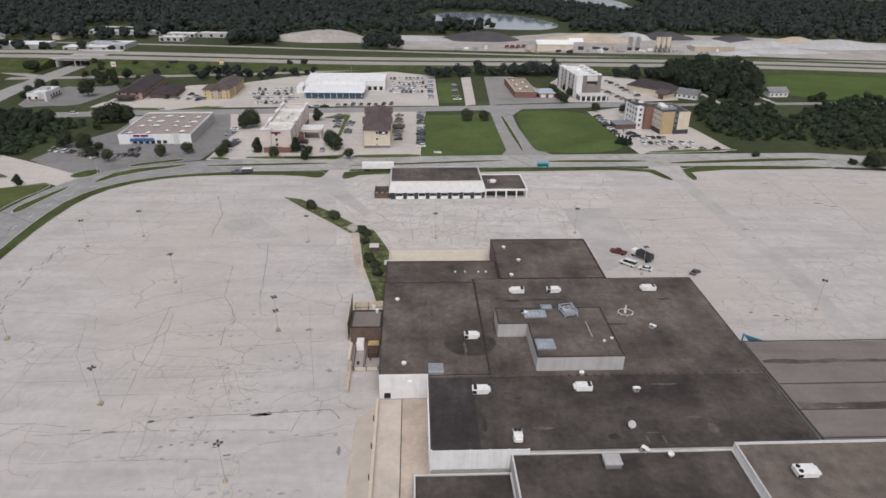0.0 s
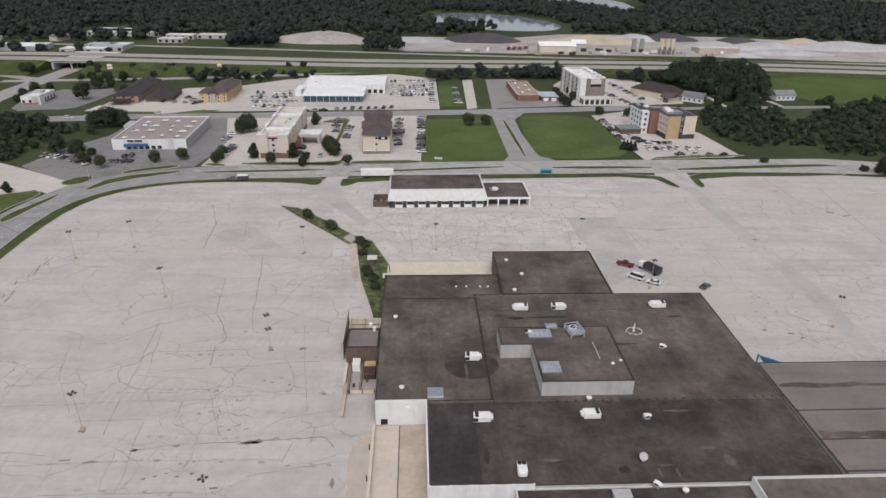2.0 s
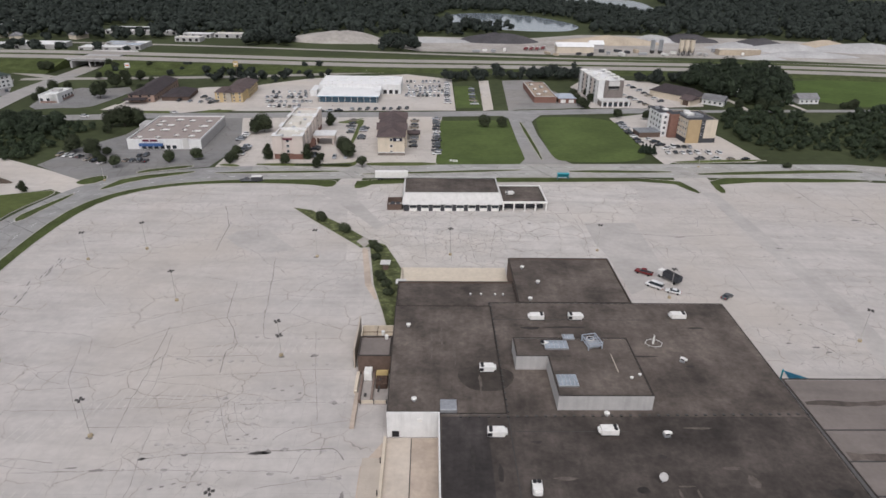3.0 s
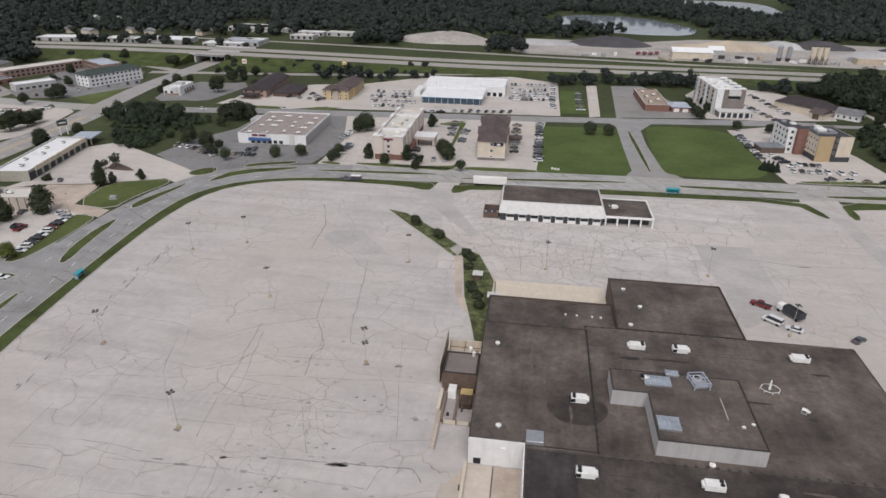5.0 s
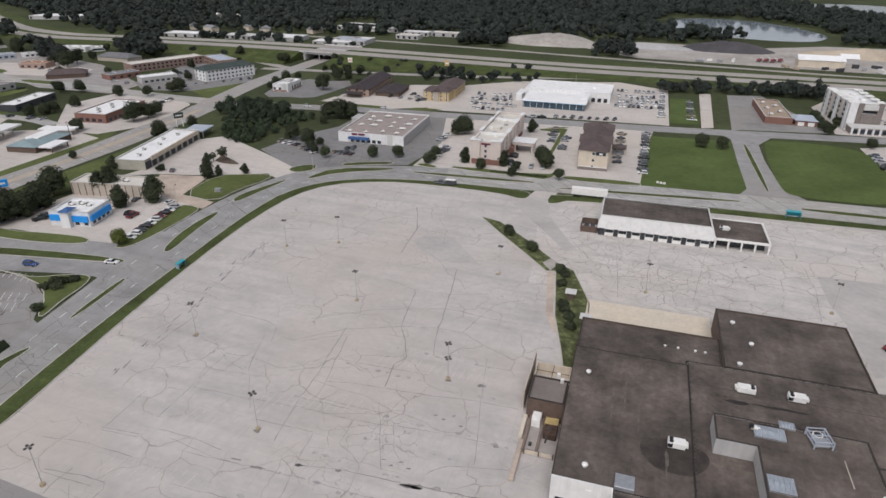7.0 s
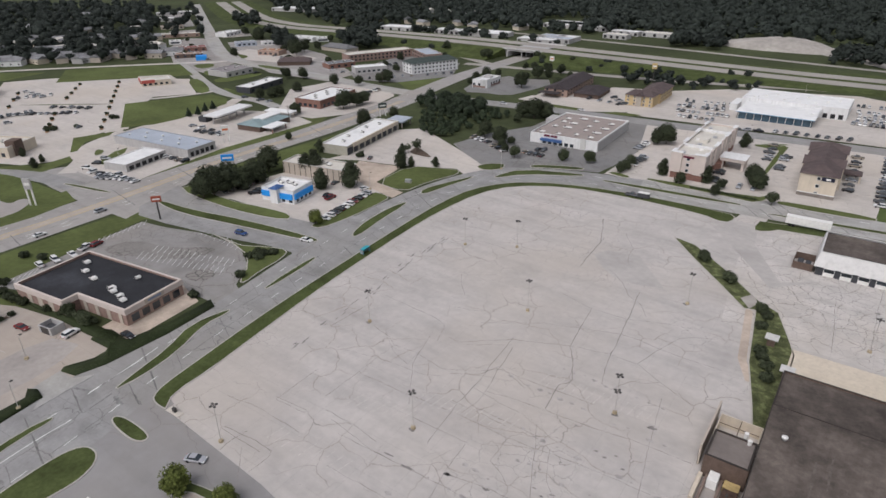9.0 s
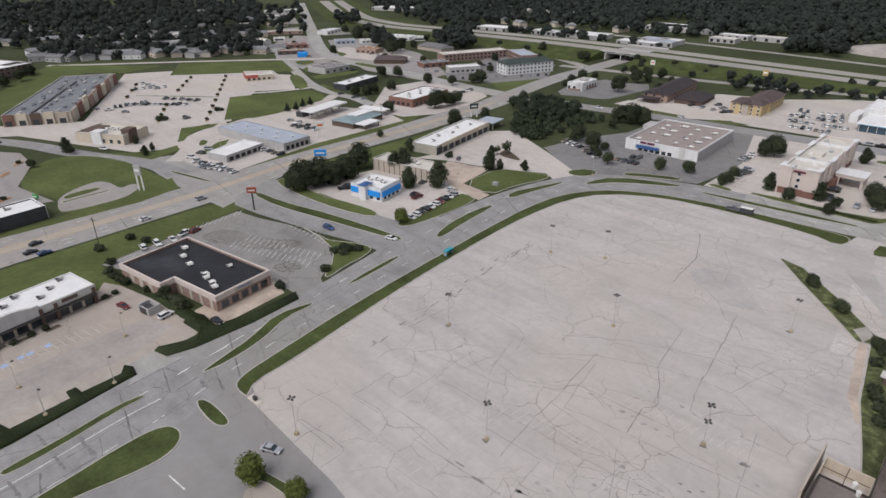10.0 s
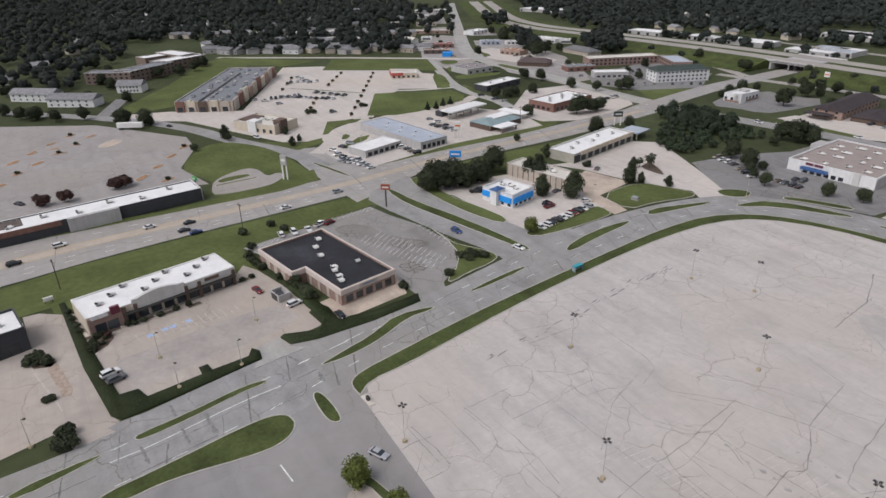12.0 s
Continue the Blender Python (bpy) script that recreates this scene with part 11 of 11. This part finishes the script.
for a, b, n in HOUSE_ROWS:
    for p in along(a, b, n):
        q = (p[0] + rng.uniform(-8, 8), p[1] + rng.uniform(-8, 8))
        far = math.hypot(*q) > 760
        if far not in first or rng.random() < 0.12:
            wall = rng.choice((WHITEWALL, GREYWALL, CREAM, BEIGE))
            w, d = rng.uniform(12, 18), rng.uniform(9, 11)
            first[far] = pitched("house", "small gabled suburban house among trees", "house", q, rng.uniform(0, 180), w, d, 4.2, 2.6, wall, rng.choice((SHINGLEGREY, SHINGLEGREY, ROOFCREAM)), 0.0, 0.5, "suburban houses")
            if not far:
                windows(first[far], w, d, "S", 2, w - 2, 3, [1.6], 1.4, 1.2)
        else:
            copy_thing(first[far], pose(q[0], q[1], 0, 0, 0, rng.uniform(0, 180)))
for p, yaw in zip([(231.5, 453.4), (163, 447.5)], (6, -35)):
    r = pitched("farmhouse", "white gabled farmhouse with grey roof", "house", p, yaw, 14, 10, 3.4, 3.0, WHITEWALL, SHINGLEGREY)
    windows(r, 14, 10, "S", 2, 12, 4, [1.7], 1.2, 1.3)
r = pitched("machine_shed", "small dark blue shed with a white metal roof", "shed", (203, 470), 80, 12, 8, 3.4, 1.6, ROOFBLACK, ROOFWHITE)
for p, k in (((196, 431), 0.9), ((184, 436), 0.7), ((205, 432), 0.85), ((176, 444), 0.6), ((258, 441), 0.55), ((263, 443), 0.7), ((254, 440), 0.5)):
    tree("broad", p, k)
# mulched islands in the old western car park
def bed_between(a, b, w, material, name, label):
    d = (Vector(b) - Vector(a)).normalized() * 0.5
    n = Vector((-d.y, d.x)) * w
    return island([(a[0] - n.x, a[1] - n.y), (b[0] - n.x, b[1] - n.y), (b[0] + n.x, b[1] + n.y), (a[0] + n.x, a[1] + n.y)], material, soft=1, name=name, label=label)


for k, (a, b) in enumerate(zip([(-421.7, 37.2), (-413.7, 46.9), (-409.2, 27.4), (-400.6, 39.8), (-394.2, 18.7), (-399.6, 28.9), (-387.5, 29.1), (-380.2, 9.9), (-372.3, 20), (-359.5, 12.2), (-345.2, 7.6), (-347, 78.5), (-360.7, 87.6), (-333.6, 70), (-318.9, 60.8), (-311.1, 70), (-367.1, 1.1), (-336.3, -0.6)], [(-427.7, 42.3), (-419.2, 52.5), (-414.3, 32.7), (-404, 43.3), (-401.1, 22.7), (-400.3, 33.7), (-390.5, 36.5), (-388, 14.9), (-379.1, 25.6), (-364.6, 16.3), (-349.7, 9.3), (-353.5, 84.1), (-367.4, 92.8), (-338.5, 75.2), (-326.1, 66.5), (-314.9, 76.7), (-372.3, 5), (-341.7, 2.4)])):
    bed_between(a, b, 3.4, RUST, "mulch_island", "kerbed island of orange-brown mulch in the old car park")
    if k % 3 == 0:
        tree("bush", ((a[0] + b[0]) / 2, (a[1] + b[1]) / 2), 0.7, z=0.14)
bed_between([(-387.7, 52.7)][0], [(-399.4, 62)][0], 9, TANPAD, "mulch_island", "wide pale bare island in the old car park")
copy_thing(tl, pose(*[(-420.2, 71.2)][0], 0.02, 0, 0, 62))
# planted medians of the shopping centre's car park
bed_between([(-477.3, 187.2)][0], [(-429.9, 225.8)][0], 2.2, LAWN, "median_island", "long narrow planted median in the car park")
for a, b, n in (([(-509.4, 241.4)][0], [(-469.9, 214.6)][0], 4), ([(-431.2, 190.2)][0], [(-394.6, 170.5)][0], 4), ([(-493.3, 262.9)][0], [(-375.9, 191.9)][0], 9), ([(-512.8, 200.7)][0], [(-474.6, 180.7)][0], 3)):
    for p in along(a, b, n):
        d = (Vector(b) - Vector(a)).normalized() * 4
        bed_between((p[0] - d.x, p[1] - d.y), (p[0] + d.x, p[1] + d.y), 2.4, RUST, "median_island", "short mulched median in the car park")
        tree("bush", p, 0.75, z=0.14)
for k, (a, b, n) in enumerate((([(-449.8, 164.4)][0], [(-448.6, 190.6)][0], 9), ([(-514.1, 206.8)][0], [(-488.8, 206.9)][0], 4), ([(-450.4, 197.6)][0], [(-429.7, 210.5)][0], 5), ([(-437.2, 128.6)][0], [(-453.3, 153.6)][0], 5))):
    car_row(a, b, n, 80, 90 + k, 0.85)

# cars in the yards beside the road into town
for k, (a, b, n) in enumerate((([(-303.2, 151.8)][0], [(-289.8, 156.8)][0], 4), ([(-338.3, 226.1)][0], [(-312.3, 225.9)][0], 4), ([(-374.5, 288.4)][0], [(-351.5, 289.9)][0], 4), ([(-322.4, 289.7)][0], [(-323.4, 304.9)][0], 3),
                               ([(-507.1, 410.5)][0], [(-465.9, 403.7)][0], 4), ([(-413, 393.2)][0], [(-385.7, 389.9)][0], 3), ([(-577.4, 375.9)][0], [(-524.6, 360.3)][0], 3), ([(-468.6, 348.2)][0], [(-439.1, 346.4)][0], 3))):
    car_row(a, b, n, 80, 120 + k, 0.9)

# planting and marks in the yards of the shop row and the charcoal building
def planting(pts, material, label):
    """A kerbless bed of loose mulch with a slightly raised, uneven top."""
    bed = thing("planting_bed", label, "planting bed", None, "planting beds")
    part("mulch", prism(bmesh.new(), ccw(pts), 0.0, 0.07), material, bed)
    return bed


planting([(-180.6, 20.6), (-180.2, 23.4), (-165.6, 26.2), (-163.1, 25.6), (-163.6, 23.9), (-177.6, 21.2)], TANMULCH, "long bed of pale tan mulch beside the yard")
planting([(-185.6, 16.6), (-185.4, 19.2), (-180.6, 23.3), (-178.6, 22.2), (-180, 18.2)], MULCH, "bed of dark mulch under shrubs beside the yard")
for p, k in (((-182.8, 17.4), 1.1), ((-184, 18.8), 1.2), ((-182, 19.9), 1.15), ((-180.6, 21.4), 0.9)):
    tree("bush", p, k, z=0.06)
planting([(-184.6, 30.6), (-187.6, 31.9), (-189.9, 33.4), (-188.6, 36.6), (-184.5, 37.2), (-181.4, 35.4), (-178.3, 31.4)], MULCH, "bed of dark mulch at the corner of the shop row")
for p, k in (((-186.9, 33.2), 0.6), ((-184.4, 32.2), 0.65), ((-181.6, 31.8), 0.75), ((-180.1, 31.9), 0.6), ((-185.2, 35.2), 0.45), ((-182.6, 34.2), 0.5), ((-188.2, 34.8), 0.45)):
    tree("bush", p, k, z=0.06)
tree("purple", (-185.8, 36.0), 0.32, z=0.06)
sg = thing("notice_board", "low white double-faced notice board on the grass verge", "sign", pose(-215.9, 22.8, 0.05, 0, 0, 100))
part("board", boxes((-1.3, 1.3, -0.3, 0.3, 0.7, 1.9), bevel=0.06), UNITWHITE, sg)
for x in (-1.0, 1.0):
    part("leg", boxes((x - 0.12, x + 0.12, -0.12, 0.12, -0.05, 0.7)), DARKTRIM, sg)
ub2 = thing("utility_box", "grey steel utility cabinet on the small lawn", "utility box", pose(-178.5, 229.3, 0.14, 0, 0, 15))
part("cabinet", boxes((-1.3, 1.3, -0.8, 0.8, 0.12, 1.3), bevel=0.05), STEEL, ub2)
part("plinth", boxes((-1.5, 1.5, -1.0, 1.0, -0.1, 0.12)), KERB, ub2)
# white boards on the square lawn
for p in ((-4.8, 306.6), (-3.4, 306.2), (-2.0, 306.0)):
    b = thing("lawn_board", "small white board standing on the square lawn", "sign", pose(p[0], p[1], 0.05, 0, 0, 10), "lawn boards")
    part("board", boxes((-0.55, 0.55, -0.05, 0.05, 0.3, 1.3)), UNITWHITE, b)
    part("stake", boxes((-0.05, 0.05, -0.04, 0.04, -0.05, 0.3)), DARKTRIM, b)
